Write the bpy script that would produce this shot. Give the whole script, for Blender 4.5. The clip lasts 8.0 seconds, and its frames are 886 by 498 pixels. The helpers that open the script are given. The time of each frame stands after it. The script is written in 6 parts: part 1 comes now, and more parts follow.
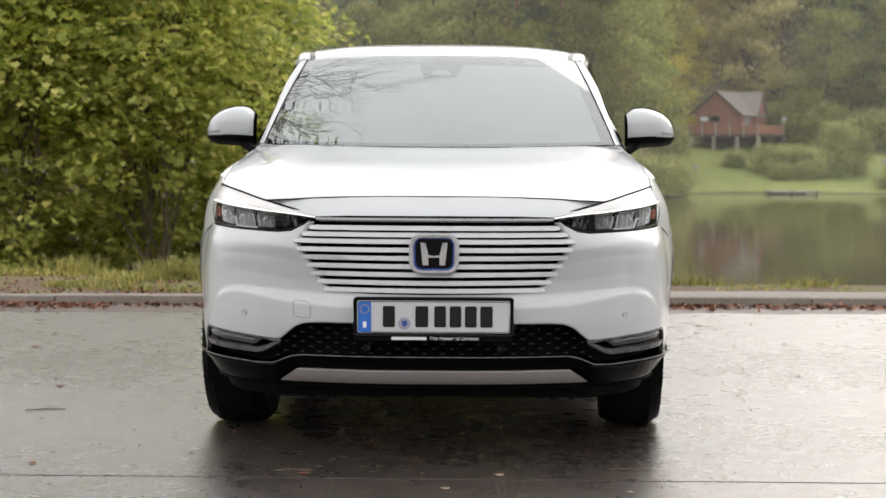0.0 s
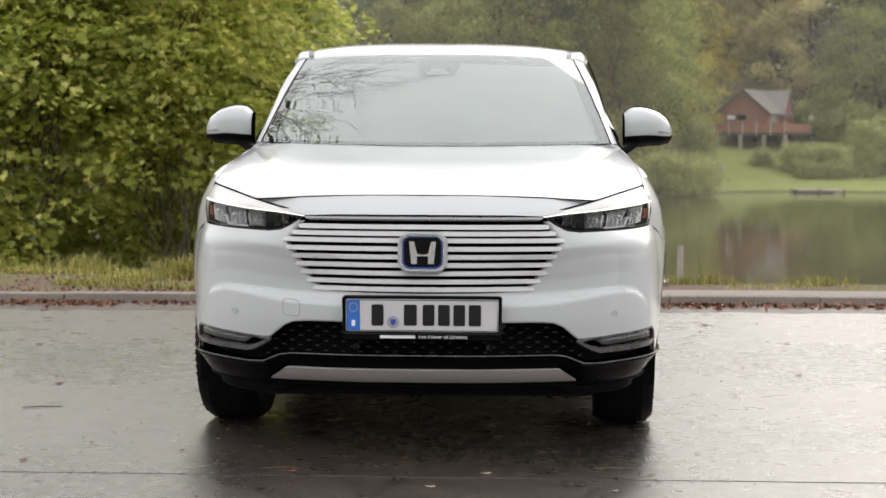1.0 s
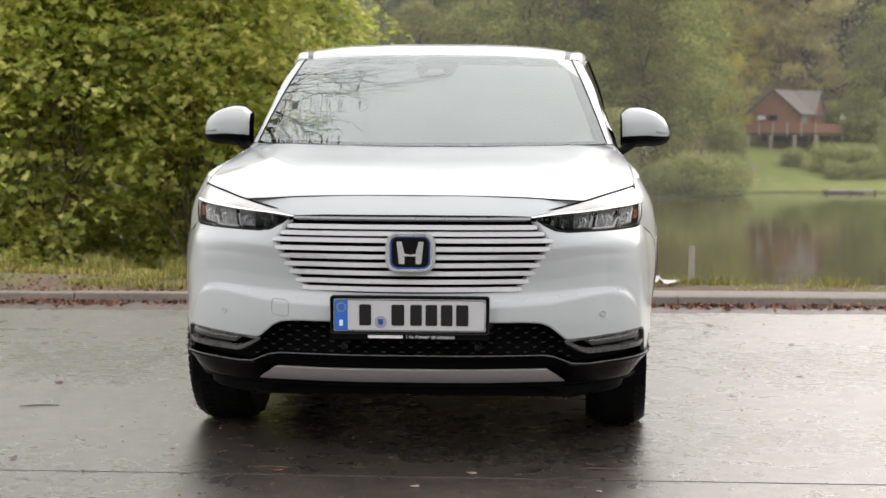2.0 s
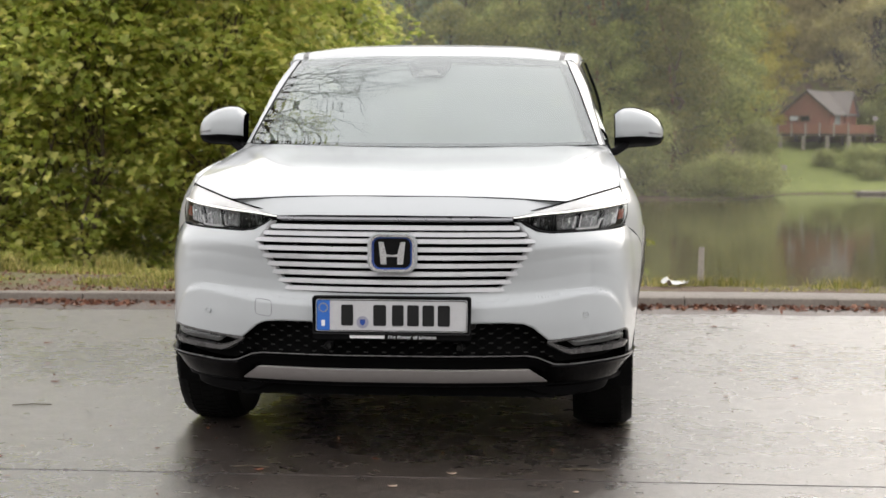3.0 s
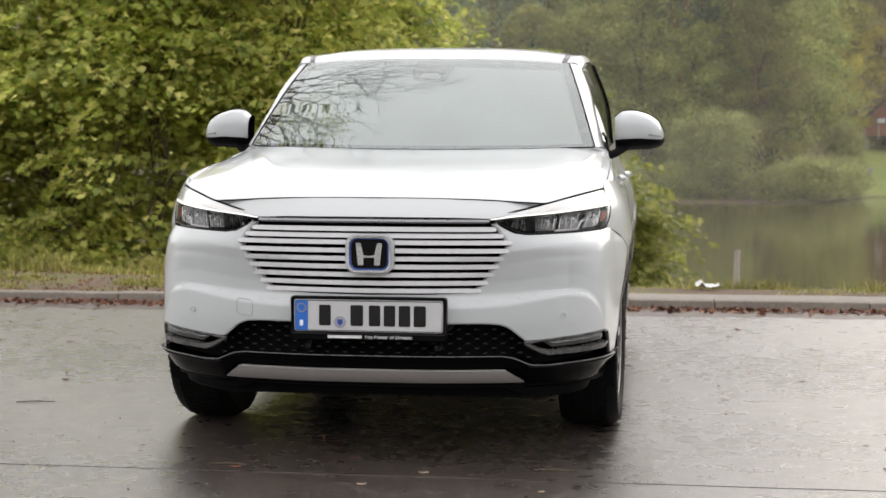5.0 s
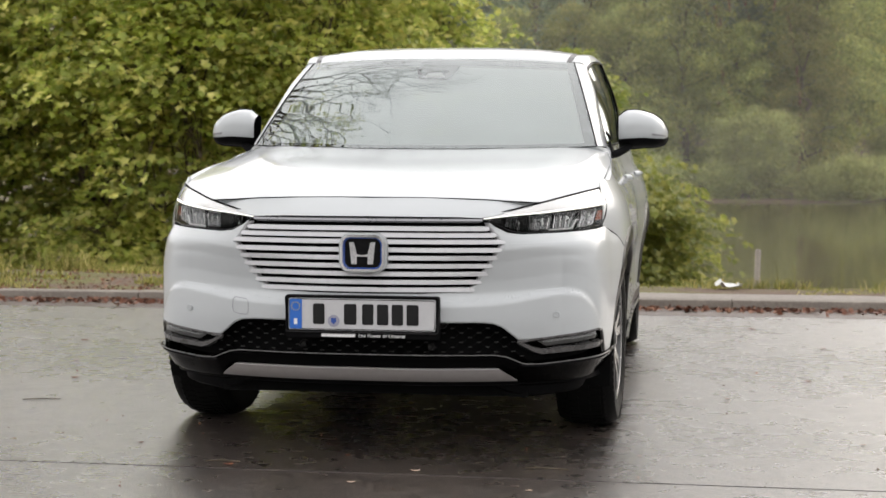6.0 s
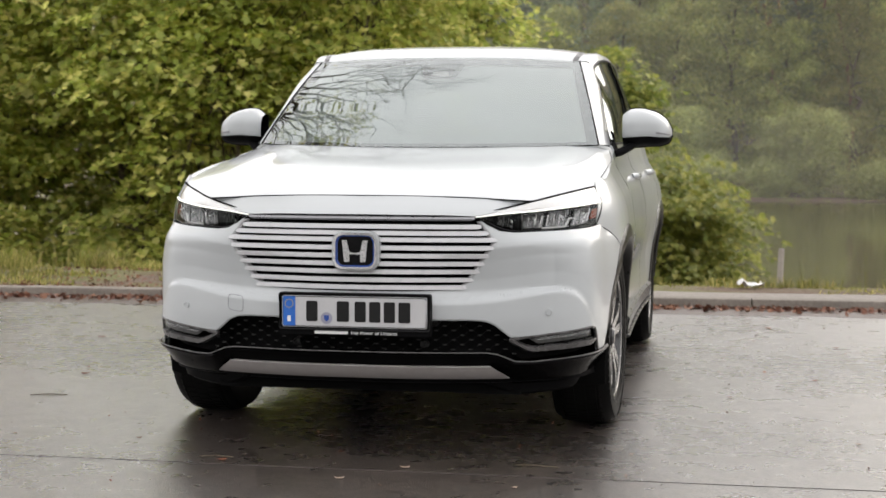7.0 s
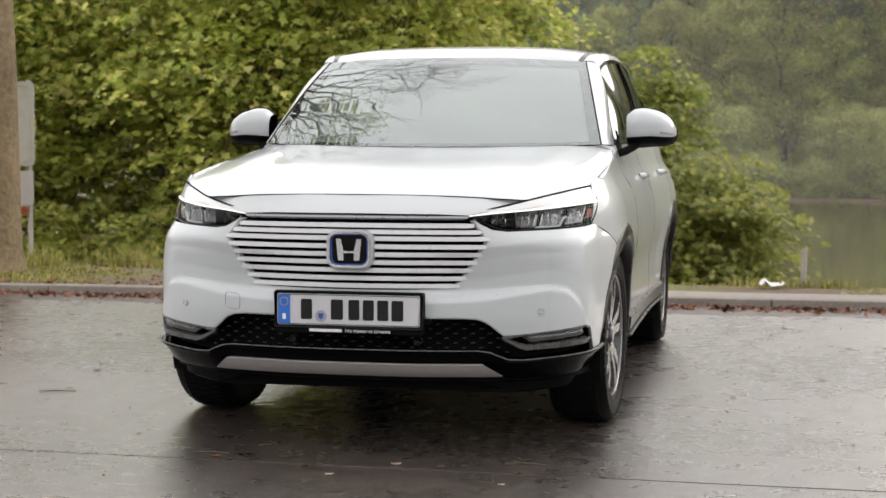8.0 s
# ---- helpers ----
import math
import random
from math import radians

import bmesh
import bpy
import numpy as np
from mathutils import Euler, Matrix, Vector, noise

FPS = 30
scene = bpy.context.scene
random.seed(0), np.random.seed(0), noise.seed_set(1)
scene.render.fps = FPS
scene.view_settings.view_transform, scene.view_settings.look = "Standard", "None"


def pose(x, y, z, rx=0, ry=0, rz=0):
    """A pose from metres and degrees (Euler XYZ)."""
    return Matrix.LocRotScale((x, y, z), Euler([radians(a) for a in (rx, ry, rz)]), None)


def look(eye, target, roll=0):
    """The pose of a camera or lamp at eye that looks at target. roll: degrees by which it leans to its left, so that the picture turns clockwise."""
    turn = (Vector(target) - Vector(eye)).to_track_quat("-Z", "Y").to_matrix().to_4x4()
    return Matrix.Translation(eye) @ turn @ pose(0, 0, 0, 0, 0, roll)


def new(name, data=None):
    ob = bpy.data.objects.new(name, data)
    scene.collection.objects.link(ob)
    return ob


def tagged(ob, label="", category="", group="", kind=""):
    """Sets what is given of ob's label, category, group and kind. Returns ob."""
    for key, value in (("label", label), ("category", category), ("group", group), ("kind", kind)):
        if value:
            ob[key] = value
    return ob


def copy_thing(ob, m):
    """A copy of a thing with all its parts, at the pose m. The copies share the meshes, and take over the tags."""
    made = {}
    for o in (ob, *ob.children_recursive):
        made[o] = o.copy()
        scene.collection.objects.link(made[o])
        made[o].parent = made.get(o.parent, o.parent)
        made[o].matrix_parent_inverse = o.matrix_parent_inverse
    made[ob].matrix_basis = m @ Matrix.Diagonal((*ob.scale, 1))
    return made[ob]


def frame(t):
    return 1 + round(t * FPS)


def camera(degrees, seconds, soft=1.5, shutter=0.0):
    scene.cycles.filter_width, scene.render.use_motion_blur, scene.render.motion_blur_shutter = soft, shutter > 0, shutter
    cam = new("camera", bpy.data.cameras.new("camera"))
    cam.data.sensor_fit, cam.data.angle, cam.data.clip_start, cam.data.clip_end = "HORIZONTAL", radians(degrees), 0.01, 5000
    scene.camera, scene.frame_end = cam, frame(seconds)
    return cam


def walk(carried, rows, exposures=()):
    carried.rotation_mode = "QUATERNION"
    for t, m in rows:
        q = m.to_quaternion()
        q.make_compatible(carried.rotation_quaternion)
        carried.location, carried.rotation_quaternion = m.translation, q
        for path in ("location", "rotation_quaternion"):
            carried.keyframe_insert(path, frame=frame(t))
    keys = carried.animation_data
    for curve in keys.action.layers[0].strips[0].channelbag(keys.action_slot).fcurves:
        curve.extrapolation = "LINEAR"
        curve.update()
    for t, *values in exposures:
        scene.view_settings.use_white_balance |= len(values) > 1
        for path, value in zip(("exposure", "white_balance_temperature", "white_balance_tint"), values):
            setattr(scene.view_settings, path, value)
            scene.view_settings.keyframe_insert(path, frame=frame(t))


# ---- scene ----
cam = camera(30.2, 8.0, soft=1.6)
cam.data.dof.use_dof = True
cam.data.dof.focus_distance = 5.9
cam.data.dof.aperture_fstop = 6.5
PATH = [
    (0, (0.122, -5.519, 1.109), (0.089, -3.524, 0.974), 0.3),
    (0.5, (0.184, -5.515, 1.109), (0.134, -3.52, 0.973), 0.3),
    (1, (0.253, -5.526, 1.111), (0.187, -3.532, 0.974), 0.3),
    (1.5, (0.322, -5.53, 1.112), (0.238, -3.537, 0.975), 0.3),
    (3, (0.573, -5.526, 1.112), (0.43, -3.536, 0.976), 0.3),
    (3.5, (0.662, -5.533, 1.112), (0.498, -3.545, 0.977), 0.3),
    (4, (0.763, -5.537, 1.113), (0.571, -3.551, 0.978), 0.3),
    (4.5, (0.859, -5.54, 1.112), (0.639, -3.556, 0.978), 0.3),
    (6, (1.129, -5.542, 1.113), (0.829, -3.569, 0.979), 0.2),
    (6.5, (1.22, -5.539, 1.113), (0.893, -3.571, 0.978), 0.2),
    (7, (1.333, -5.54, 1.114), (0.973, -3.577, 0.978), 0.2),
    (7.5, (1.437, -5.541, 1.114), (1.046, -3.585, 0.978), 0.2),
    (8, (1.535, -5.542, 1.113), (1.116, -3.592, 0.977), 0.2),
]

walk(cam, [(t, look(eye, target, roll)) for t, eye, target, roll in PATH])

# ---- light: a bright overcast sky with a very soft sun ----
world = bpy.data.worlds.new("overcast_sky")
scene.world = world
world.use_nodes = True
wn, wl = world.node_tree.nodes, world.node_tree.links
wn.clear()
sky = wn.new("ShaderNodeTexSky")
sky.sky_type = "NISHITA"
sky.sun_disc = False
sky.sun_elevation = radians(28)
sky.sun_rotation = radians(34)
sky.dust_density = 4.0
cloud = wn.new("ShaderNodeMix")
cloud.data_type = "RGBA"
cloud.inputs[0].default_value = 0.88
wtc, wxyz, grow, shade = wn.new("ShaderNodeTexCoord"), wn.new("ShaderNodeSeparateXYZ"), wn.new("ShaderNodeMapRange"), wn.new("ShaderNodeMix")
# an even, bright overcast sky, slightly warmer near the horizon
grow.inputs["From Min"].default_value, grow.inputs["From Max"].default_value = 0.0, 1.0
grow.inputs["To Min"].default_value, grow.inputs["To Max"].default_value = 0.0, 1.0
shade.data_type = "RGBA"
shade.inputs[6].default_value = (11.0, 10.55, 10.3, 1)
shade.inputs[7].default_value = (10.6, 10.4, 10.5, 1)
back = wn.new("ShaderNodeBackground")
back.inputs[1].default_value = 0.10
wout = wn.new("ShaderNodeOutputWorld")
wl.new(wtc.outputs["Generated"], wxyz.inputs[0])
wl.new(wxyz.outputs["Z"], grow.inputs[0])
wl.new(grow.outputs[0], shade.inputs[0])
wl.new(sky.outputs[0], cloud.inputs[6])
wl.new(shade.outputs[2], cloud.inputs[7])
wl.new(cloud.outputs[2], back.inputs[0])
wl.new(back.outputs[0], wout.inputs[0])

sun_data = bpy.data.lights.new("sun", "SUN")
sun_data.energy, sun_data.angle, sun_data.color = 0.5, radians(50), (1.0, 0.95, 0.88)
sun = new("sun", sun_data)
sun.matrix_world = look((9, 16, 8.6), (0, 2, 0))
scene.view_settings.exposure = 0.90


# ---- materials ----
def nodes_of(name):
    m = bpy.data.materials.new(name)
    m.use_nodes = True
    n, l = m.node_tree.nodes, m.node_tree.links
    return m, n, l, n["Principled BSDF"]


def ramp(n, l, fac, a, b, c0, c1):
    r = n.new("ShaderNodeValToRGB")
    r.color_ramp.elements[0].position, r.color_ramp.elements[1].position = a, b
    r.color_ramp.elements[0].color, r.color_ramp.elements[1].color = (*c0, 1), (*c1, 1)
    l.new(fac, r.inputs[0])
    return r


def noise_of(n, l, scale, detail=4.0, rough=0.6, coord="Object", stretch=None):
    tc = n.new("ShaderNodeTexCoord")
    out = tc.outputs[coord]
    if stretch:
        mp = n.new("ShaderNodeMapping")
        mp.inputs["Scale"].default_value = stretch
        l.new(out, mp.inputs[0])
        out = mp.outputs[0]
    t = n.new("ShaderNodeTexNoise")
    t.inputs["Scale"].default_value, t.inputs["Detail"].default_value, t.inputs["Roughness"].default_value = scale, detail, rough
    l.new(out, t.inputs["Vector"])
    return t.outputs["Fac"]


def bump(n, l, bsdf, height, strength, distance):
    b = n.new("ShaderNodeBump")
    b.inputs["Strength"].default_value, b.inputs["Distance"].default_value = strength, distance
    l.new(height, b.inputs["Height"])
    l.new(b.outputs[0], bsdf.inputs["Normal"])


def grained(name, c0, c1, scale=30.0, rough=0.5, metal=0.0, coat=0.0, fine=0.0, dist=0.001, rvar=0.12, spec=0.5):
    """A surface with two scales of colour grain, uneven gloss and a fine relief."""
    m, n, l, b = nodes_of(name)
    big, small = noise_of(n, l, scale * 0.12), noise_of(n, l, scale)
    mix = n.new("ShaderNodeMath")
    mix.operation = "MULTIPLY_ADD"
    mix.inputs[1].default_value = 0.5
    l.new(big, mix.inputs[0])
    half = n.new("ShaderNodeMath")
    half.operation = "MULTIPLY"
    half.inputs[1].default_value = 0.5
    l.new(small, half.inputs[0])
    l.new(half.outputs[0], mix.inputs[2])
    r = ramp(n, l, mix.outputs[0], 0.3, 0.7, c0, c1)
    l.new(r.outputs[0], b.inputs["Base Color"])
    mr = n.new("ShaderNodeMapRange")
    mr.inputs["To Min"].default_value, mr.inputs["To Max"].default_value = max(0.02, rough - rvar), min(1, rough + rvar)
    l.new(big, mr.inputs[0])
    l.new(mr.outputs[0], b.inputs["Roughness"])
    b.inputs["Metallic"].default_value = metal
    b.inputs["Coat Weight"].default_value = coat
    b.inputs["Specular IOR Level"].default_value = spec
    if fine:
        bump(n, l, b, small, fine, dist)
    return m


def paint_mat():
    m, n, l, b = nodes_of("pearl_white_paint")
    r = ramp(n, l, noise_of(n, l, 900.0, 2.0), 0.35, 0.65, (0.39, 0.408, 0.414), (0.43, 0.448, 0.454))
    l.new(r.outputs[0], b.inputs["Base Color"])
    mr = n.new("ShaderNodeMapRange")
    mr.inputs["To Min"].default_value, mr.inputs["To Max"].default_value = 0.28, 0.4
    l.new(noise_of(n, l, 4.0), mr.inputs[0])
    l.new(mr.outputs[0], b.inputs["Roughness"])
    b.inputs["Coat Weight"].default_value = 0.8
    b.inputs["Coat IOR"].default_value = 1.4
    cr = n.new("ShaderNodeMapRange")
    cr.inputs["To Min"].default_value, cr.inputs["To Max"].default_value = 0.005, 0.03
    l.new(noise_of(n, l, 9.0), cr.inputs[0])
    l.new(cr.outputs[0], b.inputs["Coat Roughness"])
    return m


def glass_mat(name, tint, base_gloss=0.06, rough=0.01, gain=1.8):
    """A thin pane: clear or tinted, with a gloss that grows towards grazing angles."""
    m, n, l, b = nodes_of(name)
    n.remove(b)
    tr, gl, mx, fr = n.new("ShaderNodeBsdfTransparent"), n.new("ShaderNodeBsdfGlossy"), n.new("ShaderNodeMixShader"), n.new("ShaderNodeFresnel")
    tr.inputs[0].default_value = (*tint, 1)
    gl.inputs[0].default_value = (0.93, 0.97, 0.955, 1)
    gl.inputs["Roughness"].default_value = rough
    fr.inputs[0].default_value = 1.52
    up = n.new("ShaderNodeMath")
    up.operation = "MULTIPLY_ADD"
    up.use_clamp = True
    up.inputs[1].default_value, up.inputs[2].default_value = gain, base_gloss
    l.new(fr.outputs[0], up.inputs[0])
    l.new(up.outputs[0], mx.inputs[0])
    l.new(tr.outputs[0], mx.inputs[1])
    l.new(gl.outputs[0], mx.inputs[2])
    l.new(mx.outputs[0], n["Material Output"].inputs[0])
    return m


def asphalt_mat():
    m, n, l, b = nodes_of("wet_asphalt")
    tc = n.new("ShaderNodeTexCoord")
    patch, blot = noise_of(n, l, 0.6, 6.0, 0.6), noise_of(n, l, 8.0, 5.0, 0.65)
    grit = noise_of(n, l, 210.0, 3.0, 0.75)
    vor = n.new("ShaderNodeTexVoronoi")
    vor.inputs["Scale"].default_value = 180.0
    l.new(tc.outputs["Object"], vor.inputs["Vector"])
    tone = n.new("ShaderNodeSeparateXYZ")
    l.new(vor.outputs["Color"], tone.inputs[0])
    # stone chips of many greys in dark binder
    chips = ramp(n, l, tone.outputs[0], 0.5, 1.0, (0.012, 0.0097, 0.0082), (0.22, 0.178, 0.15))
    binder = ramp(n, l, grit, 0.3, 0.75, (0.4, 0.4, 0.4), (1.3, 1.3, 1.3))
    mul = n.new("ShaderNodeMix")
    mul.data_type, mul.blend_type = "RGBA", "MULTIPLY"
    mul.inputs[0].default_value = 1.0
    l.new(chips.outputs[0], mul.inputs[6])
    l.new(binder.outputs[0], mul.inputs[7])
    damp = ramp(n, l, patch, 0.38, 0.66, (0.72, 0.72, 0.73), (1.25, 1.23, 1.2))
    mul2 = n.new("ShaderNodeMix")
    mul2.data_type, mul2.blend_type = "RGBA", "MULTIPLY"
    mul2.inputs[0].default_value = 1.0
    l.new(mul.outputs[2], mul2.inputs[6])
    l.new(damp.outputs[0], mul2.inputs[7])
    l.new(mul2.outputs[2], b.inputs["Base Color"])
    s = n.new("ShaderNodeMath")
    s.operation = "ADD"
    l.new(patch, s.inputs[0])
    l.new(blot, s.inputs[1])
    wet = n.new("ShaderNodeMapRange")
    wet.inputs["From Min"].default_value, wet.inputs["From Max"].default_value = 0.75, 1.25
    wet.inputs["To Min"].default_value, wet.inputs["To Max"].default_value = 0.22, 0.36
    l.new(s.outputs[0], wet.inputs[0])
    l.new(wet.outputs[0], b.inputs["Roughness"])
    b.inputs["Specular IOR Level"].default_value = 0.5
    b.inputs["Coat Weight"].default_value = 1.0
    b.inputs["Coat IOR"].default_value = 1.7
    b.inputs["Specular Tint"].default_value = (1.0, 0.94, 0.88, 1)
    l.new(wet.outputs[0], b.inputs["Coat Roughness"])
    bm = n.new("ShaderNodeBump")
    bm.inputs["Strength"].default_value, bm.inputs["Distance"].default_value = 0.55, 0.0017
    l.new(vor.outputs["Distance"], bm.inputs["Height"])
    l.new(bm.outputs[0], b.inputs["Normal"])
    l.new(bm.outputs[0], b.inputs["Coat Normal"])
    return m


def leaf_mat(name, c0, c1, c2, through_light=0.35, rough=0.5, own_tone=0.12):
    """Foliage whose hue changes from leaf to leaf, with light shining through."""
    m, n, l, b = nodes_of(name)
    g = n.new("ShaderNodeNewGeometry")
    r = ramp(n, l, g.outputs["Random Per Island"], 0.0, 1.0, c0, c2)
    e = r.color_ramp.elements.new(0.55)
    e.color = (*c1, 1)
    big = noise_of(n, l, 0.9, 3.0)
    v = n.new("ShaderNodeHueSaturation")
    mr = n.new("ShaderNodeMapRange")
    mr.inputs["From Min"].default_value, mr.inputs["From Max"].default_value = 0.3, 0.7
    mr.inputs["To Min"].default_value, mr.inputs["To Max"].default_value = 0.7, 1.3
    l.new(big, mr.inputs[0])
    info, tone, hue = n.new("ShaderNodeObjectInfo"), n.new("ShaderNodeMapRange"), n.new("ShaderNodeMapRange")
    tone.inputs["To Min"].default_value, tone.inputs["To Max"].default_value = 1 - own_tone, 1 + own_tone
    hue.inputs["To Min"].default_value, hue.inputs["To Max"].default_value = 0.5 - own_tone * 0.06, 0.5 + own_tone * 0.06
    l.new(info.outputs["Random"], tone.inputs[0])
    l.new(info.outputs["Random"], hue.inputs[0])
    both_tones = n.new("ShaderNodeMath")
    both_tones.operation = "MULTIPLY"
    l.new(mr.outputs[0], both_tones.inputs[0])
    l.new(tone.outputs[0], both_tones.inputs[1])
    l.new(both_tones.outputs[0], v.inputs["Value"])
    l.new(hue.outputs[0], v.inputs["Hue"])
    l.new(r.outputs[0], v.inputs["Color"])
    l.new(v.outputs[0], b.inputs["Base Color"])
    b.inputs["Roughness"].default_value = rough
    b.inputs["Specular IOR Level"].default_value = 0.5 if rough < 0.5 else 0.15
    t = n.new("ShaderNodeBsdfTranslucent")
    l.new(v.outputs[0], t.inputs[0])
    mx = n.new("ShaderNodeMixShader")
    mx.inputs[0].default_value = through_light
    l.new(b.outputs[0], mx.inputs[1])
    l.new(t.outputs[0], mx.inputs[2])
    l.new(mx.outputs[0], n["Material Output"].inputs[0])
    return m


def ground_mat():
    m, n, l, b = nodes_of("soil_and_turf")
    a, f = noise_of(n, l, 0.7, 5.0), noise_of(n, l, 40.0, 4.0)
    turf = ramp(n, l, f, 0.3, 0.7, (0.09, 0.088, 0.026), (0.17, 0.158, 0.05))
    soil = ramp(n, l, f, 0.3, 0.7, (0.07, 0.044, 0.03), (0.19, 0.13, 0.09))
    mk = ramp(n, l, a, 0.46, 0.56, (0, 0, 0), (1, 1, 1))
    mx = n.new("ShaderNodeMix")
    mx.data_type = "RGBA"
    l.new(mk.outputs[0], mx.inputs[0])
    l.new(turf.outputs[0], mx.inputs[6])
    l.new(soil.outputs[0], mx.inputs[7])
    l.new(mx.outputs[2], b.inputs["Base Color"])
    b.inputs["Roughness"].default_value = 0.9
    bump(n, l, b, f, 0.9, 0.03)
    return m


def water_mat():
    m, n, l, b = nodes_of("lake_water")
    b.inputs["Base Color"].default_value = (0.085, 0.075, 0.042, 1)
    b.inputs["Roughness"].default_value = 0.06
    b.inputs["IOR"].default_value = 1.33
    bump(n, l, b, noise_of(n, l, 0.9, 4.0, 0.55, stretch=(0.5, 1.6, 1)), 0.10, 0.05)
    return m


PAINT = paint_mat()
BLACK_GLOSS = grained("piano_black_plastic", (0.003, 0.003, 0.0032), (0.007, 0.007, 0.0075), 60, 0.1, spec=0.13, rvar=0.05)
LIP_BLACK = grained("black_lip_plastic", (0.0012, 0.0012, 0.0013), (0.0025, 0.0025, 0.0026), 60, 0.12, spec=0.03, rvar=0.06)
BLACK_PLASTIC = grained("grained_black_plastic", (0.003, 0.003, 0.0032), (0.007, 0.007, 0.0075), 250, 0.5, fine=0.3, dist=0.0006, spec=0.03)
CLADDING = grained("dark_wheel_arch_plastic", (0.010, 0.0095, 0.009), (0.022, 0.021, 0.020), 200, 0.3, spec=0.3, fine=0.15, dist=0.0005)
SATIN = grained("satin_dark_trim", (0.05, 0.048, 0.047), (0.085, 0.082, 0.08), 200, 0.28, fine=0.1, dist=0.0004)
ARCH_TRIM = grained("satin_arch_plastic", (0.010, 0.0095, 0.009), (0.02, 0.019, 0.018), 200, 0.3, spec=0.2, fine=0.1, dist=0.0004)
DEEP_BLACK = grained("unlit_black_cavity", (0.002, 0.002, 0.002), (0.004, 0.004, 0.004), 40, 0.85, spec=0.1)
SILVER = grained("satin_silver_trim", (0.29, 0.272, 0.265), (0.36, 0.34, 0.33), 300, 0.42, metal=0.55)
DARK_SILVER = grained("smoked_silver_trim", (0.20, 0.20, 0.21), (0.27, 0.27, 0.28), 200, 0.3, metal=0.8)
CHROME = grained("bright_chrome", (0.72, 0.72, 0.73), (0.82, 0.82, 0.83), 80, 0.09, metal=1.0, rvar=0.05)
RUBBER = grained("tyre_rubber", (0.004, 0.004, 0.004), (0.010, 0.0098, 0.0095), 120, 0.5, fine=0.25, dist=0.0008, spec=0.05)
RIM_SILVER = grained("machined_alloy", (0.20, 0.197, 0.194), (0.28, 0.276, 0.272), 220, 0.24, metal=0.9)
RIM_DARK = grained("dark_alloy_paint", (0.02, 0.02, 0.022), (0.04, 0.04, 0.042), 120, 0.3, coat=0.5)
DISC = grained("brake_steel", (0.18, 0.17, 0.16), (0.36, 0.34, 0.32), 60, 0.4, metal=0.9)
GLASS = glass_mat("windscreen_glass", (0.84, 0.90, 0.88), 0.15, gain=1.4)
SIDE_GLASS = glass_mat("tinted_side_glass", (0.20, 0.23, 0.22), 0.03, gain=0.4)
LENS = glass_mat("clear_lamp_lens", (0.95, 0.95, 0.95), 0.0, gain=0.55)


def veil_mat():
    """Pale scattering film, added behind the inner face of the glass to brighten it."""
    m, n, l, b = nodes_of("pale_glass_veil")
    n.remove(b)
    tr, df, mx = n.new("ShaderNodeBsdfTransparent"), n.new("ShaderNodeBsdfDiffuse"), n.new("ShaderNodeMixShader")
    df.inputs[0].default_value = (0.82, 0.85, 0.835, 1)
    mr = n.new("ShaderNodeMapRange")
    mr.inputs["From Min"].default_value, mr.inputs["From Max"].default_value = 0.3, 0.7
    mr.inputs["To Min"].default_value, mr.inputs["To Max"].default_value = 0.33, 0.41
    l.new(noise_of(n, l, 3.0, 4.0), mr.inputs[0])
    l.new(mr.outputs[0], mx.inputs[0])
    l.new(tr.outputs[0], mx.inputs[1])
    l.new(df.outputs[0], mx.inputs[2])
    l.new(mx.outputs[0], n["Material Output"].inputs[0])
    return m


PALE_VEIL = veil_mat()


def haze_mat(thin, thick):
    """Airborne droplets: mostly clear, scattering a little of the sky's light both ways."""
    m, n, l, b = nodes_of("lake_haze")
    n.remove(b)
    tr, df, tl = n.new("ShaderNodeBsdfTransparent"), n.new("ShaderNodeBsdfDiffuse"), n.new("ShaderNodeBsdfTranslucent")
    df.inputs[0].default_value = tl.inputs[0].default_value = (0.93, 0.92, 0.90, 1)
    half_half, mx = n.new("ShaderNodeMixShader"), n.new("ShaderNodeMixShader")
    mr = n.new("ShaderNodeMapRange")
    mr.inputs["From Min"].default_value, mr.inputs["From Max"].default_value = 0.35, 0.65
    mr.inputs["To Min"].default_value, mr.inputs["To Max"].default_value = thin, thick
    l.new(noise_of(n, l, 0.035, 2.0, 0.5, stretch=(1, 1, 2)), mr.inputs[0])
    l.new(df.outputs[0], half_half.inputs[1])
    l.new(tl.outputs[0], half_half.inputs[2])
    l.new(mr.outputs[0], mx.inputs[0])
    l.new(tr.outputs[0], mx.inputs[1])
    l.new(half_half.outputs[0], mx.inputs[2])
    l.new(mx.outputs[0], n["Material Output"].inputs[0])
    return m


HAZE_LAKE, HAZE_HILL = haze_mat(0.07, 0.11), haze_mat(0.14, 0.21)
SLAT = grained("satin_pearl_slat", (0.42, 0.422, 0.43), (0.48, 0.482, 0.49), 300, 0.3, coat=0.3)
PALE_LEAF = grained("bleached_leaf", (0.24, 0.17, 0.125), (0.40, 0.31, 0.25), 120, 0.5)
FRIT = grained("black_glass_border", (0.02, 0.02, 0.022), (0.035, 0.035, 0.037), 60, 0.25)
INTERIOR = grained("charcoal_cabin_trim", (0.10, 0.10, 0.102), (0.16, 0.16, 0.162), 120, 0.7, fine=0.3)
SEAT_CLOTH = grained("grey_seat_cloth", (0.24, 0.24, 0.242), (0.33, 0.33, 0.332), 260, 0.9, fine=0.4)
